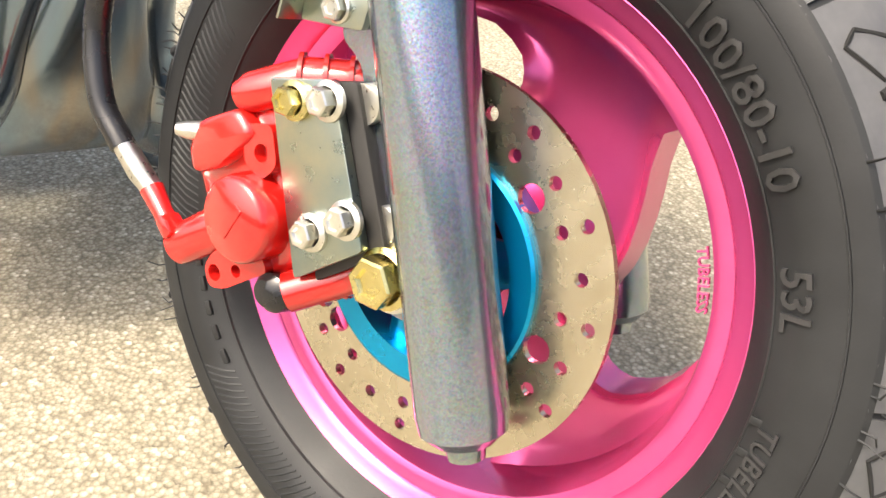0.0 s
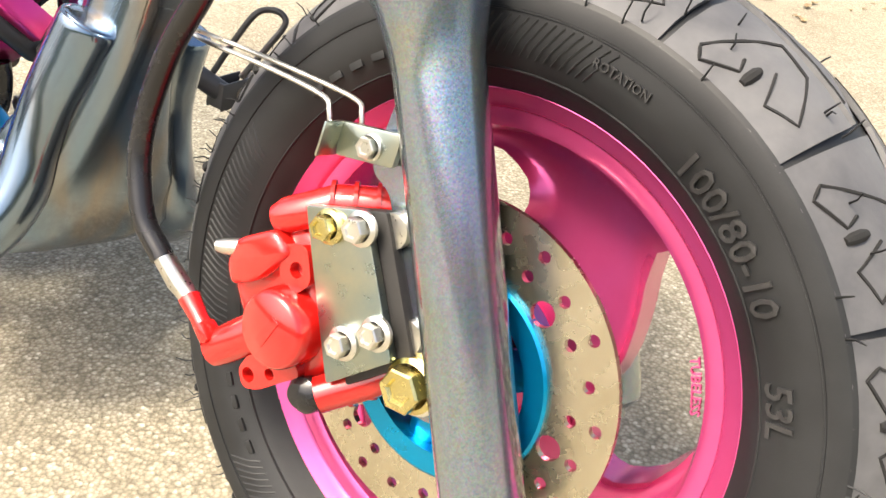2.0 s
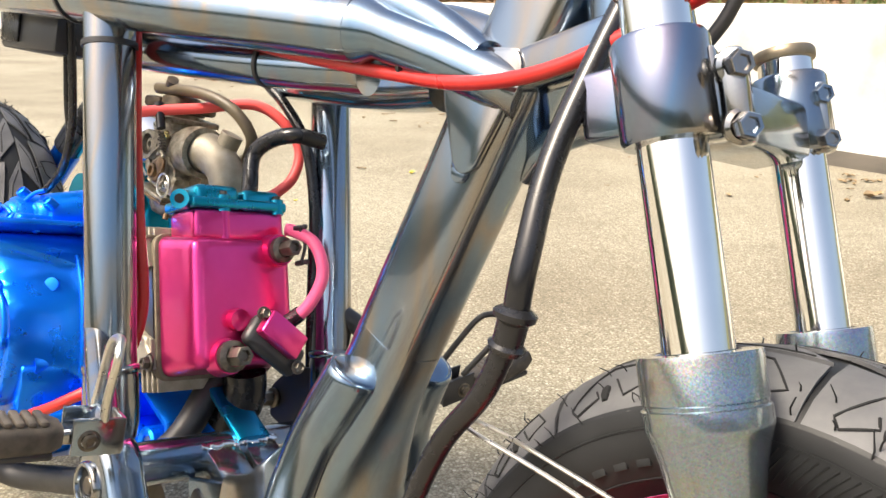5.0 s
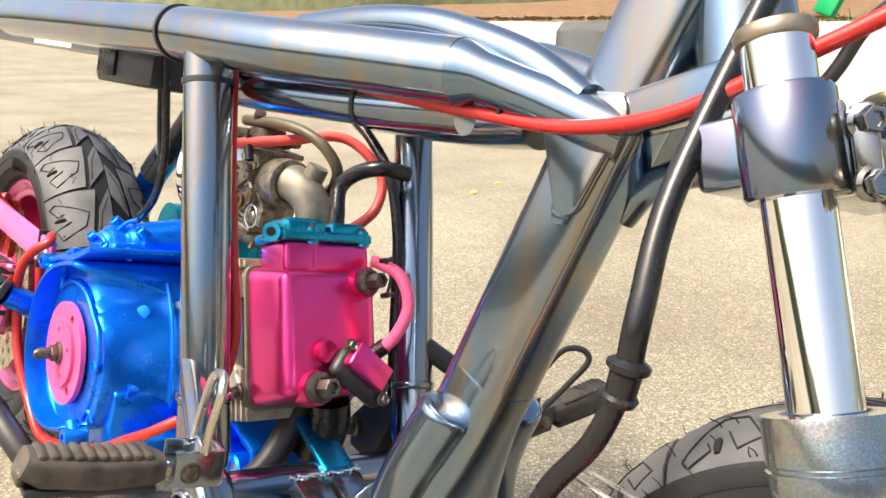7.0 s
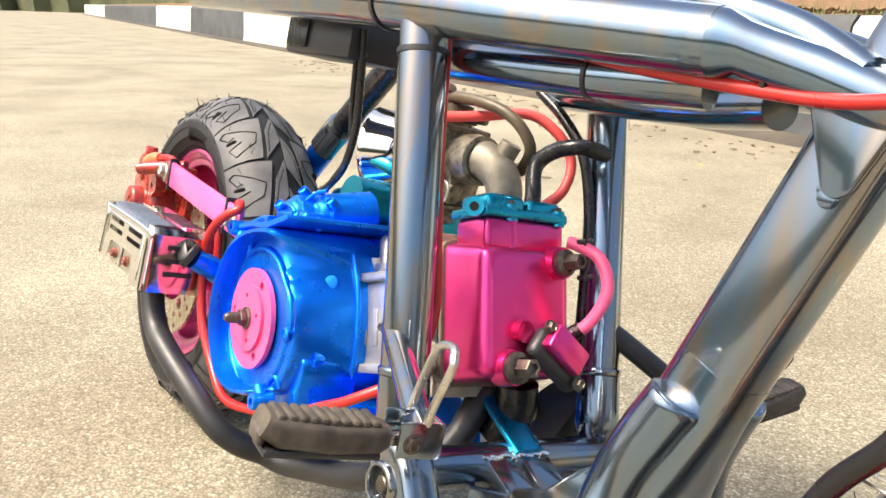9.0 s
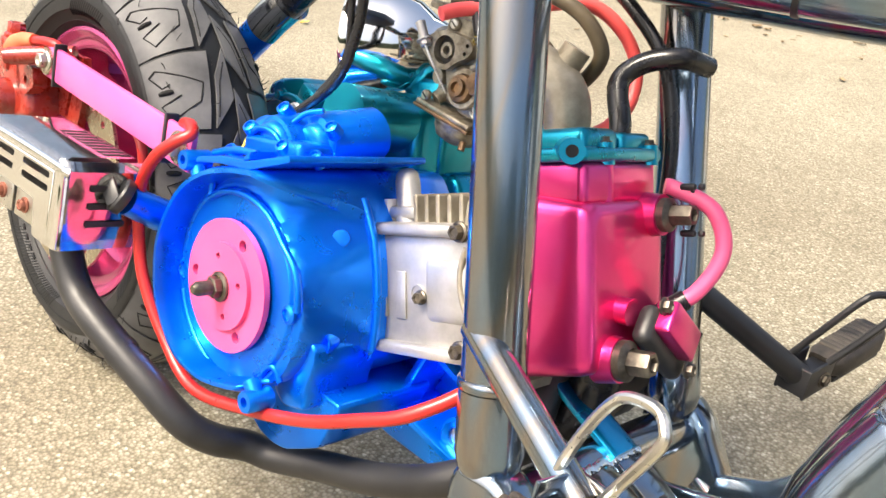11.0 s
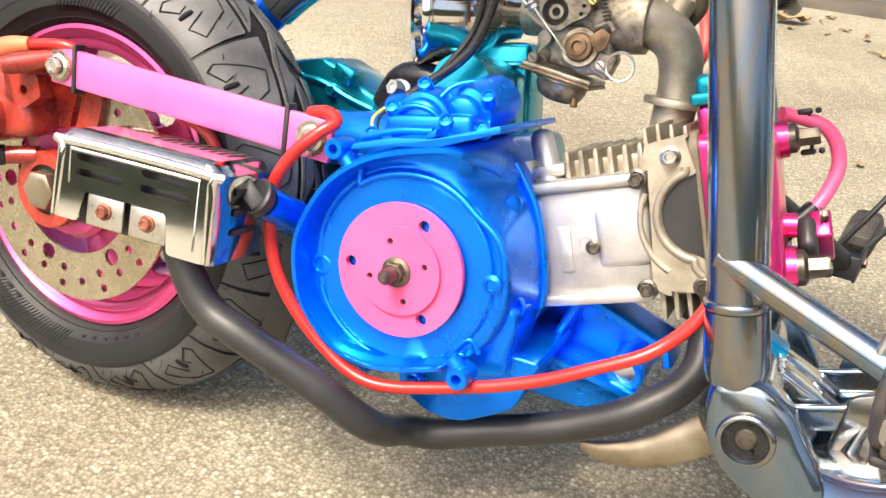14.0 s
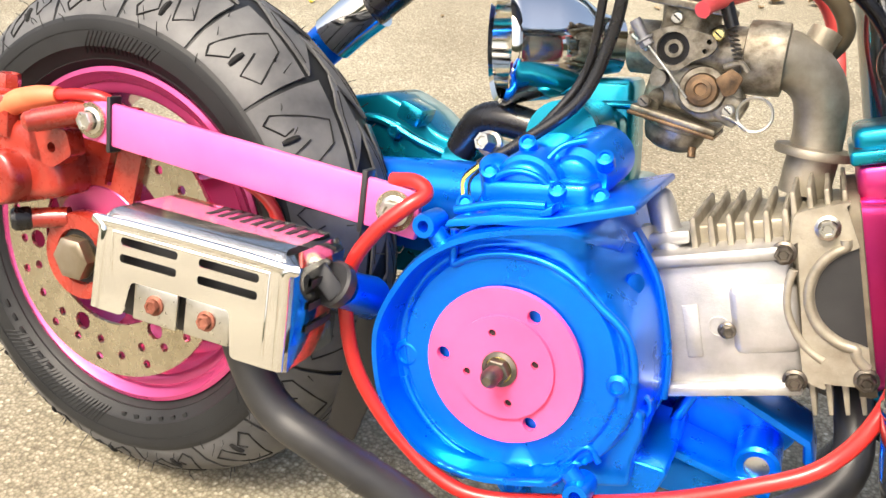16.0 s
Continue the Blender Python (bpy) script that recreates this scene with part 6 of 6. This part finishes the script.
part("idle_ring", turned([(0, 0), (0.0118, 0), (0.0118, 0.003), (0.0105, 0.005), (0.0072, 0.0055), (0.0072, 0.009), (0.0045, 0.0095), (0.0040, 0.006), (0, 0.006)], (-0.684, -0.015, 0.434), (0, -1, 0.1), 32), M_GRIME, carb, "brown stained brass fitting")
part("link_plate", plate(rounded([(-0.676, 0.443), (-0.667, 0.452), (-0.658, 0.447), (-0.661, 0.436), (-0.668, 0.432)], 0.002), -0.024, -0.021, 0.0006), M_GRIME, carb, "stained linkage plate")
part("link_arm", tube([(-0.672, -0.024, 0.452), (-0.662, -0.026, 0.456), (-0.656, -0.026, 0.451)], 0.002, 8), M_CARB, carb)
for x, y, z, m in ((-0.664, -0.014, 0.423, M_STEEL), (-0.711, -0.008, 0.4795, M_STEEL), (-0.681, -0.012, 0.472, M_BRASS), (-0.722, -0.012, 0.42, M_CARB)):
    sc = turned([(0, 0), (0.0045, 0), (0.0045, 0.003), (0.0035, 0.004), (0, 0.0042)], (x, y, z), (0, -1, 0), 14)
    part("screw", sc, m, carb)
    part("screw_slot_shade", block((x, y - 0.0043, z), (0.006, 0.0006, 0.001), 0.0, (0, 35, 0)), M_DARK, carb)
part("top_flange", plate(rounded([(-0.735, 0.488), (-0.735, 0.494), (-0.676, 0.490), (-0.676, 0.484)], 0.002), -0.018, 0.042, 0.0015), M_CARB, carb, "stepped top flange")
part("top_cap", turned([(0, 0), (0.025, 0), (0.026, 0.003), (0.026, 0.008), (0.020, 0.011), (0.019, 0.018), (0.012, 0.021), (0.011, 0.028), (0, 0.029)], (-0.706, 0.012, 0.493), (-0.07, 0, 1), 36), M_CAP, carb, "dark grimy slide cap", 40)
part("cap_ear", block((-0.726, -0.006, 0.503), (0.02, 0.018, 0.012), 0.004, (0, 0, 30)), M_CAP, carb)
part("cap_ear", block((-0.684, 0.028, 0.502), (0.02, 0.016, 0.012), 0.004, (0, 0, 30)), M_CAP, carb)
part("cap_spigot", tube([(-0.712, 0.0, 0.515), (-0.700, -0.004, 0.528)], 0.006, 14, False), M_CAP, carb)
part("cable_adjuster", tube([(-0.7375, -0.022, 0.4745), (-0.729, -0.022, 0.4635)], [0.0042, 0.0038], 12, False), M_ALU, carb, "pale cable adjuster")
part("adjuster_nut", hexagon((-0.729, -0.022, 0.463), (0.6, 0, -0.8), 0.0085, 0.006), M_ALU, carb)
part("adjuster_bracket", block((-0.732, -0.014, 0.460), (0.016, 0.014, 0.003), 0.001, (0, 35, 0)), M_ZINC, carb)
part("throttle_spring", tube([(-0.672 + 0.0032 * math.cos(k * 0.9) + 0.00018 * k, -0.024 + 0.0032 * math.sin(k * 0.9), 0.476 - 0.0004 * k) for k in range(52)], 0.0006, 6, False), M_OLDSTEEL, carb, "small coil spring")
part("spring_sleeve", tube([(-0.684, -0.024, 0.502), (-0.672, -0.024, 0.478)], [0.005, 0.0045], 12, False), M_HOSE, carb)
ringpts = [(-0.6455 + 0.0112 * math.cos(k * 0.35), -0.028, 0.4245 + 0.0112 * math.sin(k * 0.35)) for k in range(-5, 15)]
part("throttle_wire", tube([(-0.667, -0.02, 0.4195), (-0.655, -0.028, 0.4175)] + ringpts, 0.0011, 6), M_STEEL, carb, "loop of throttle wire")
part("choke_rod", tube([(-0.728, -0.024, 0.462), (-0.708, -0.026, 0.444), (-0.692, -0.024, 0.428)], 0.0009, 6), M_STEEL, carb)
bm = tube([(-0.648, 0.008, 0.461), (-0.634, 0.012, 0.4615), (-0.613, 0.018, 0.448), (-0.6045, 0.021, 0.42), (-0.604, 0.021, 0.372)], [0.0215, 0.0195, 0.0185, 0.0175, 0.0175], 28)
turned([(0.017, 0), (0.026, 0), (0.027, 0.003), (0.026, 0.006), (0.017, 0.007)], (-0.604, 0.021, 0.399), (0, 0, 1), 32, bm)
tube([(-0.622, 0.018, 0.462), (-0.615, 0.022, 0.484)], 0.011, 16, False, bm=bm)
part("intake_elbow", bm, M_ALUOLD, carb, "cast intake elbow", 50)
part("rubber_joint", turned([(0.02, -0.014), (0.025, -0.013), (0.026, 0.0), (0.025, 0.013), (0.02, 0.014)], (-0.649, 0.007, 0.4605), (1, 0, 0.05), 32), M_CARB, carb, "clamped joint between elbow and carburettor")
BELL = Vector((-0.774, 0.052, 0.452))
BELL_AXIS = (-0.84, -0.53, -0.10)
bell = turned([(0.022, -0.012), (0.024, 0.0), (0.029, 0.010), (0.039, 0.024), (0.0455, 0.048), (0.047, 0.070), (0.049, 0.077), (0.050, 0.082), (0.048, 0.085), (0.0435, 0.082), (0.0425, 0.048), (0.035, 0.028), (0.0, 0.026)], BELL, BELL_AXIS, 56)
part("filter_bell", bell, M_CHROME, carb, "mirror chrome intake bell", 45)
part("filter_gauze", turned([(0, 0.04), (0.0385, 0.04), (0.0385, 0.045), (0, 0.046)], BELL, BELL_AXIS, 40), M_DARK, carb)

# ---- exhaust ----
ex = holder("exhaust", bike)
ex["label"] = "matt black exhaust pipe ending in a chrome slotted silencer box"
part("pipe", tube([(-0.545, 0.0, 0.262), (-0.532, -0.0406, 0.2064), (-0.5613, -0.0691, 0.1722), (-0.6176, -0.0784, 0.1385), (-0.6796, -0.0868, 0.1162), (-0.722, -0.1011, 0.1045), (-0.7412, -0.1176, 0.1085), (-0.750, -0.1441, 0.1165), (-0.7622, -0.1681, 0.1322), (-0.7966, -0.187, 0.1581), (-0.8517, -0.2035, 0.1858), (-0.8824, -0.2074, 0.1999), (-0.9023, -0.2097, 0.2245), (-0.9213, -0.2116, 0.267)], 0.0132, 24), M_PIPE, ex, "matt black bent pipe")
part("clamp_band", tube([(-0.819, -0.1938, 0.1694), (-0.825, -0.1956, 0.1722)], 0.0140, 24, False), M_PIPE, ex)
fx = Matrix.Translation((-0.935, -0.203, 0.2845)) @ Matrix(((0.9954, -0.0944, 0.0173, 0), (0.0934, 0.9944, 0.0504, 0), (-0.022, -0.0485, 0.9986, 0), (0, 0, 0, 1))) @ Matrix.Diagonal((0.942, 0.67, 0.997, 1))


def boxpart(name, shape, material, label=""):
    bmesh.ops.transform(shape, matrix=fx, verts=shape.verts)
    return part(name, shape, material, ex, label, 45)


face = rounded([(-0.070, -0.032), (-0.066, 0.027), (0.068, 0.027), (0.071, -0.038), (0.037, -0.038), (0.033, -0.008), (-0.042, -0.008), (-0.047, -0.032)], 0.004)
slots = [rounded([(x0, z), (x0, z + 0.0055), (x1, z + 0.0055), (x1, z)], 0.0025, 3) for z in (0.003, 0.014) for x0, x1 in ((-0.052, -0.008), (0.008, 0.052))]
boxpart("front_cover", sheet(face, slots, -0.062, -0.060), M_CHROME, "chrome heat shield with slots")
strip = bmesh.new()
rows = []
for x, y, z in ((-0.066, -0.062, 0.027), (-0.066, -0.060, 0.030), (-0.064, -0.054, 0.034), (-0.062, -0.048, 0.0355), (-0.062, 0.038, 0.0355)):
    rows.append([strip.verts.new((x, y, z)), strip.verts.new((-x + 0.002, y, z))])
for a, b in zip(rows, rows[1:]):
    strip.faces.new((a[0], a[1], b[1], b[0]))
bmesh.ops.solidify(strip, geom=strip.faces[:], thickness=0.002)
boxpart("top_cover", strip, M_CHROME, "folded chrome top")
for x0, x1, z0 in ((0.068, 0.076, -0.038), (-0.066, -0.073, -0.032)):
    flank = bmesh.new()
    rows = []
    for f, y in ((0.0, -0.062), (0.3, -0.061), (0.75, -0.057), (1.0, -0.050), (1.0, 0.038)):
        x = x0 + (x1 - x0) * f
        rows.append([flank.verts.new((x + (0.003 if x0 > 0 else -0.004) * (f < 0.9), y, z0)), flank.verts.new((x, y, 0.027)), flank.verts.new((x - (x1 - x0) * 0.9, y + 0.003, 0.0335))])
    for a, b in zip(rows, rows[1:]):
        for q in range(2):
            flank.faces.new((a[q], a[q + 1], b[q + 1], b[q]))
    bmesh.ops.solidify(flank, geom=flank.faces[:], thickness=0.002)
    boxpart("end_cover", flank, M_CHROME, "folded chrome end")
boxpart("edge_roll", tube([(-0.0695, -0.0605, -0.031), (-0.0665, -0.0605, 0.020), (-0.0625, -0.0595, 0.0265), (0.0645, -0.0595, 0.0265), (0.0690, -0.0605, 0.020), (0.0715, -0.0605, -0.037)], 0.0038, 14, True, True, 5), M_CHROME, "rolled chrome edge")
boxpart("face_pressing", tube([(-0.058, -0.0618, -0.004), (-0.058, -0.0618, 0.0215), (0.059, -0.0618, 0.0215), (0.060, -0.0618, -0.030)], 0.0013, 8, False), M_CHROME)
# dark bars on the box paint the shade of end and top slots
for k in range(3):
    boxpart("end_slot_shade", block((0.0775, -0.005, -0.016 + 0.015 * k), (0.001, 0.05, 0.005), 0.0004), M_DARK)
for k in range(9):
    boxpart("top_slot_shade", block((-0.016 + 0.0088 * k, 0.016, 0.0351), (0.0042, 0.036, 0.0016), 0.0003), M_DARK)
boxpart("silencer_core", block((0.0, 0.0, -0.008), (0.13, 0.09, 0.06), 0.008), M_PIPE)
for x in (-0.02, 0.02):
    boxpart("tab", block((x - 0.004, -0.056, -0.021), (0.034, 0.004, 0.024), 0.001), M_STEEL)
    boxpart("tab_screw", hexagon((x - 0.004, -0.058, -0.020), (0, -1, 0), 0.0085, 0.008), M_RUSTRED, "rusty red screw")

# ---- rear brake ----
rc = holder("rear_caliper", bike)
rc["label"] = "faded red rear brake caliper on its carrier"
arc = [(-1.127 + 0.037 * math.cos(radians(d)), 0.233 + 0.037 * math.sin(radians(d))) for d in range(150, 391, 12)]
carrier = arc + [(-1.088, 0.262), (-1.074, 0.33), (-1.082, 0.36), (-1.125, 0.358), (-1.165, 0.335), (-1.175, 0.29), (-1.162, 0.262)]
slot = [(x - 1.106 + 0.25 * (z - 0.31), z) for x, z in rounded([(-0.0035, 0.293), (-0.0035, 0.326), (0.0035, 0.326), (0.0035, 0.293)], 0.003, 3)]
part("carrier", sheet(carrier, [slot], -0.130, -0.122), M_REDOLD, rc, "red caliper carrier plate with a slot")
part("carrier_ring", turned([(0.0225, 0), (0.036, 0), (0.037, 0.002), (0.0365, 0.015), (0.0355, 0.0165), (0.0235, 0.0165), (0.0225, 0.015)], (-1.124, -0.130, 0.233), (0, -1, 0), 48, closed=True), M_REDOLD, rc)
# a dark disc paints the shade round the axle nut
part("nut_recess_shade", turned([(0, 0), (0.023, 0), (0.023, 0.002), (0, 0.002)], (-1.124, -0.141, 0.233), (0, -1, 0), 32), M_DARK, rc)
part("body", block((-1.168, -0.142, 0.306), (0.070, 0.044, 0.066), 0.010, (0, -18, 0), segs=3), M_REDOLD, rc, "faded red caliper casting", 45)
part("piston_housing", turned([(0, 0), (0.0225, 0), (0.0225, 0.034), (0.0215, 0.037), (0.019, 0.0382), (0, 0.0386)], (-1.174, -0.142, 0.293), (-0.12, -1, 0), 40), M_REDOLD, rc, "", 45)
part("mark_bars", block((-1.1785, -0.1808, 0.296), (0.018, 0.001, 0.003), 0.0004, (0, -40, -7)), M_REDOLD, rc)
part("side_arm", block((-1.214, -0.145, 0.318), (0.046, 0.03, 0.020), 0.005, (0, -6, 0), segs=3), M_REDOLD, rc)
part("side_arm_end", block((-1.222, -0.148, 0.300), (0.018, 0.026, 0.03), 0.005, (0, 10, 0), segs=3), M_REDOLD, rc)
part("inlet_block", block((-1.187, -0.155, 0.340), (0.024, 0.026, 0.034), 0.004, (0, 4, 0), segs=2), M_REDOLD, rc)
part("inlet_bolt", hexagon((-1.188, -0.155, 0.356), (0.05, 0, 1), 0.015, 0.016), M_REDOLD, rc)
part("ear", sheet(rounded([(-1.158, 0.338), (-1.118, 0.34), (-1.112, 0.322), (-1.132, 0.308), (-1.155, 0.312)], 0.004), [circle(-1.133, 0.324, 0.0042, 14)], -0.164, -0.150), M_REDOLD, rc)
part("guide_sleeve", tube([(-1.090, -0.135, 0.360), (-1.112, -0.158, 0.354), (-1.133, -0.18, 0.346)], [0.0095, 0.009, 0.0088], 20, False), M_REDOLD, rc)
part("guide_cap", turned([(0, 0), (0.0078, 0), (0.0075, 0.005), (0.004, 0.008), (0, 0.0085)], (-1.133, -0.18, 0.346), (-0.6, -0.75, -0.2), 20), M_REDOLD, rc)
for k in range(2):
    part("guide_rib", turned([(0.0085, -0.001), (0.0108, -0.001), (0.0108, 0.001), (0.0085, 0.001)], (-1.096 - 0.007 * k, -0.141 - 0.0073 * k, 0.3583 - 0.0019 * k), (-0.66, -0.72, -0.2), 24, closed=True), M_REDOLD, rc)
part("lower_sleeve", tube([(-1.14, -0.14, 0.262), (-1.166, -0.155, 0.258)], 0.0085, 20, False), M_REDOLD, rc)
part("slide_pin", turned([(0, 0), (0.0092, 0), (0.0098, 0.002), (0.0098, 0.012), (0.0075, 0.015), (0, 0.016)], (-1.166, -0.155, 0.258), (-0.6, -0.8, -0.05), 20), M_HOSE, rc, "black rubber boot")
part("axle_nut", hexagon((-1.124, -0.142, 0.233), (0, -1, 0), 0.032, 0.014, washer=0.9, dish=False), M_BRONZE, rc, "large bronze axle nut")
part("hose_boot", tube([(-1.184, -0.160, 0.345), (-1.172, -0.160, 0.353), (-1.150, -0.160, 0.360), (-1.131, -0.158, 0.364)], [0.0085, 0.0092, 0.0088, 0.0065], 18), M_BOOT, rc, "orange rubber hose boot")
part("torque_arm", block((-0.9645, -0.155, 0.345), (0.286, 0.006, 0.0325), 0.002, (0, 2.7, 0)), M_ARM, rc, "flat magenta pink torque arm")
for x, z in ((-1.097, 0.351), (-0.838, 0.339)):
    part("arm_bolt", hexagon((x, -0.158, z), (0, -1, 0), 0.013, 0.010), M_STEEL, rc, "steel hex bolt")
    part("arm_washer", turned([(0, 0), (0.0135, 0), (0.0135, 0.002), (0, 0.002)], (x, -0.158, z), (0, -1, 0), 28), M_DISC, rc, "dull steel washer")
for x, z in ((-1.080, 0.3505), (-0.862, 0.340)):
    part("cable_tie", block((x, -0.154, z), (0.004, 0.012, 0.042), 0.001), M_PLASTIC, rc)
part("brake_hose", tube([(-1.134, -0.158, 0.3635), (-1.108, -0.157, 0.368), (-1.088, -0.152, 0.367), (-1.068, -0.138, 0.350), (-1.02, -0.13, 0.335), (-0.955, -0.13, 0.315), (-0.935, -0.13, 0.27)], 0.0048, 14), M_REDHOSE, rc)
part("swing_arm", tube([(-0.80, 0.06, 0.27), (-1.0, 0.065, 0.25), (-1.12, 0.06, 0.2375)], 0.022, 20), M_BLUE, engine, "blue swing arm")
part("mud_flap", plate(rounded([(-0.875, 0.255), (-0.84, 0.25), (-0.87, 0.14), (-0.895, 0.14)], 0.004), -0.12, -0.117, 0.0006), M_PLASTIC, engine, "black mud flap")

# ---- hoses, cables and boxes ----
loom = holder("cables", bike)
loom["label"] = "red and black hoses, cables and ties"


def cable(name, pts, r, material, label=""):
    return part(name, tube(pts, r, 12, True, True, 8), material, loom, label)


cable("red_brake_line", [(-0.06, -0.04, 0.625), (-0.099, -0.0467, 0.6005), (-0.1647, -0.0559, 0.5626), (-0.2349, -0.0528, 0.5489), (-0.3022, -0.055, 0.5498), (-0.3817, -0.0713, 0.5545), (-0.4426, -0.088, 0.5605), (-0.50, -0.098, 0.566)], 0.0046, M_REDHOSE, "red brake line along the frame")
cable("red_brake_line", [(-0.572, -0.108, 0.57), (-0.556, -0.104, 0.48), (-0.540, -0.098, 0.40), (-0.528, -0.092, 0.33), (-0.5323, -0.1051, 0.2768), (-0.5564, -0.1359, 0.245), (-0.5958, -0.1464, 0.2207), (-0.6407, -0.1494, 0.1962), (-0.6996, -0.1545, 0.1745), (-0.7611, -0.1640, 0.163), (-0.8098, -0.1660, 0.1855), (-0.8441, -0.1716, 0.2254), (-0.8576, -0.1738, 0.2668), (-0.8556, -0.1772, 0.3008), (-0.8407, -0.1775, 0.3279), (-0.8247, -0.1719, 0.3462), (-0.8163, -0.1624, 0.3556), (-0.8264, -0.1573, 0.3605), (-0.845, -0.152, 0.357)], 0.0050, M_REDHOSE, "red brake line down to the rear caliper")
cable("fuel_hose", [(-0.69, -0.05, 0.486), (-0.6844, -0.034, 0.4925), (-0.6643, 0.0139, 0.5047), (-0.6429, 0.0584, 0.5167), (-0.6218, 0.0829, 0.5042), (-0.608, 0.0979, 0.4796), (-0.5997, 0.09, 0.4506), (-0.6014, 0.0713, 0.4306), (-0.605, 0.05, 0.42)], 0.0055, M_CORAL, "coral red fuel hose")
cable("breather_hose", [(-0.726, -0.0058, 0.5176), (-0.6612, 0.0075, 0.519), (-0.6212, 0.0214, 0.509), (-0.6028, 0.0359, 0.4849), (-0.6162, 0.043, 0.4612), (-0.6299, 0.0481, 0.4603)], 0.006, M_BROWNHOSE, "aged brown breather hose")
cable("breather_hose", [(-0.556, 0.012, 0.425), (-0.5567, 0.0129, 0.4406), (-0.5725, 0.0214, 0.468), (-0.5639, 0.0317, 0.4851), (-0.5424, 0.0447, 0.4945), (-0.5356, 0.0731, 0.4925)], 0.0078, M_HOSE, "black breather hose")
cable("plug_lead", [(-0.6502, 0.0729, 0.5423), (-0.6103, 0.0772, 0.5197), (-0.5746, 0.0813, 0.4867), (-0.5533, 0.0857, 0.4344), (-0.5421, 0.0871, 0.3803), (-0.5277, 0.0857, 0.3178), (-0.5194, 0.0913, 0.2506)], 0.0055, M_HOSE, "black plug lead")
cable("loom_lead", [(-0.335, -0.07, 0.566), (-0.30, -0.058, 0.561), (-0.265, -0.05, 0.558), (-0.235, -0.034, 0.556)], 0.0045, M_HOSE)
cable("loom_lead", [(-0.29, -0.055, 0.552), (-0.36, -0.03, 0.552), (-0.45, 0.0, 0.548)], 0.003, M_HOSE)
cable("starter_lead", [(-0.73, -0.10, 0.565), (-0.733, -0.09, 0.50), (-0.737, -0.085, 0.462), (-0.750, -0.085, 0.42), (-0.784, -0.09, 0.386), (-0.809, -0.095, 0.366)], 0.0042, M_HOSE, "black starter lead")
cable("starter_lead", [(-0.742, -0.10, 0.565), (-0.745, -0.09, 0.49), (-0.75, -0.08, 0.44), (-0.768, -0.085, 0.405), (-0.79, -0.088, 0.378)], 0.003, M_HOSE)
cable("braided_cable", [(-0.13, 0.02, 0.585), (-0.118, 0.02, 0.603), (-0.110, 0.02, 0.622), (-0.100, 0.02, 0.635), (-0.085, 0.02, 0.646), (-0.05, 0.02, 0.67)], 0.0042, M_PLASTIC, "black braided cable at the steering head")
part("tag", block((-0.119, -0.0, 0.638), (0.012, 0.006, 0.022), 0.002, (0, 20, 0)), M_TAG, loom, "small green plastic tag")
part("zip_tie", turned([(0.0085, -0.0016), (0.0105, -0.0016), (0.0105, 0.0016), (0.0085, 0.0016)], (-0.293, -0.05, 0.557), (1, 0, -0.1), 16, closed=True), M_PLASTIC, loom)
box = part("relay_box", block((-0.81, -0.082, 0.556), (0.155, 0.06, 0.046), 0.004), M_PLASTIC, bike, "black plastic relay box under the rail")
part("box_lid", block((-0.855, -0.113, 0.556), (0.05, 0.004, 0.033), 0.001), M_HOSE, box)
part("coil", block((-0.60, 0.06, 0.555), (0.05, 0.03, 0.014), 0.004, (0, 0, 20)), M_PLASTIC, bike, "small black ignition coil")
sh = holder("rear_shock", bike)
sh["label"] = "rear shock absorber with chrome collar"
part("body", tube([(-1.06, 0.02, 0.372), (-1.0, 0.02, 0.428)], 0.018, 24, False), M_BLUE, sh)
part("collar", tube([(-1.003, 0.02, 0.425), (-0.985, 0.02, 0.442), (-0.965, 0.02, 0.458)], 0.021, 24, False), M_CHROME, sh)
part("rod", tube([(-0.97, 0.02, 0.454), (-0.85, 0.02, 0.56)], 0.017, 24, False), M_HOSE, sh)
part("side_stand", tube([(-0.606, -0.066, 0.121), (-0.585, -0.066, 0.122), (-0.558, -0.066, 0.131), (-0.535, -0.066, 0.146), (-0.512, -0.066, 0.166)], [0.004, 0.0095, 0.013, 0.0155, 0.017], 24, True, flat=0.55, side=(0, 1, 0)), M_BRONZE, bike, "bare bronze crescent stand bracket under the frame")
part("stand_leg", tube([(-0.5, 0.10, 0.2), (-0.52, 0.17, 0.12), (-0.53, 0.235, 0.062)], 0.008, 14), M_FRAME, bike, "side stand leg resting on the road")
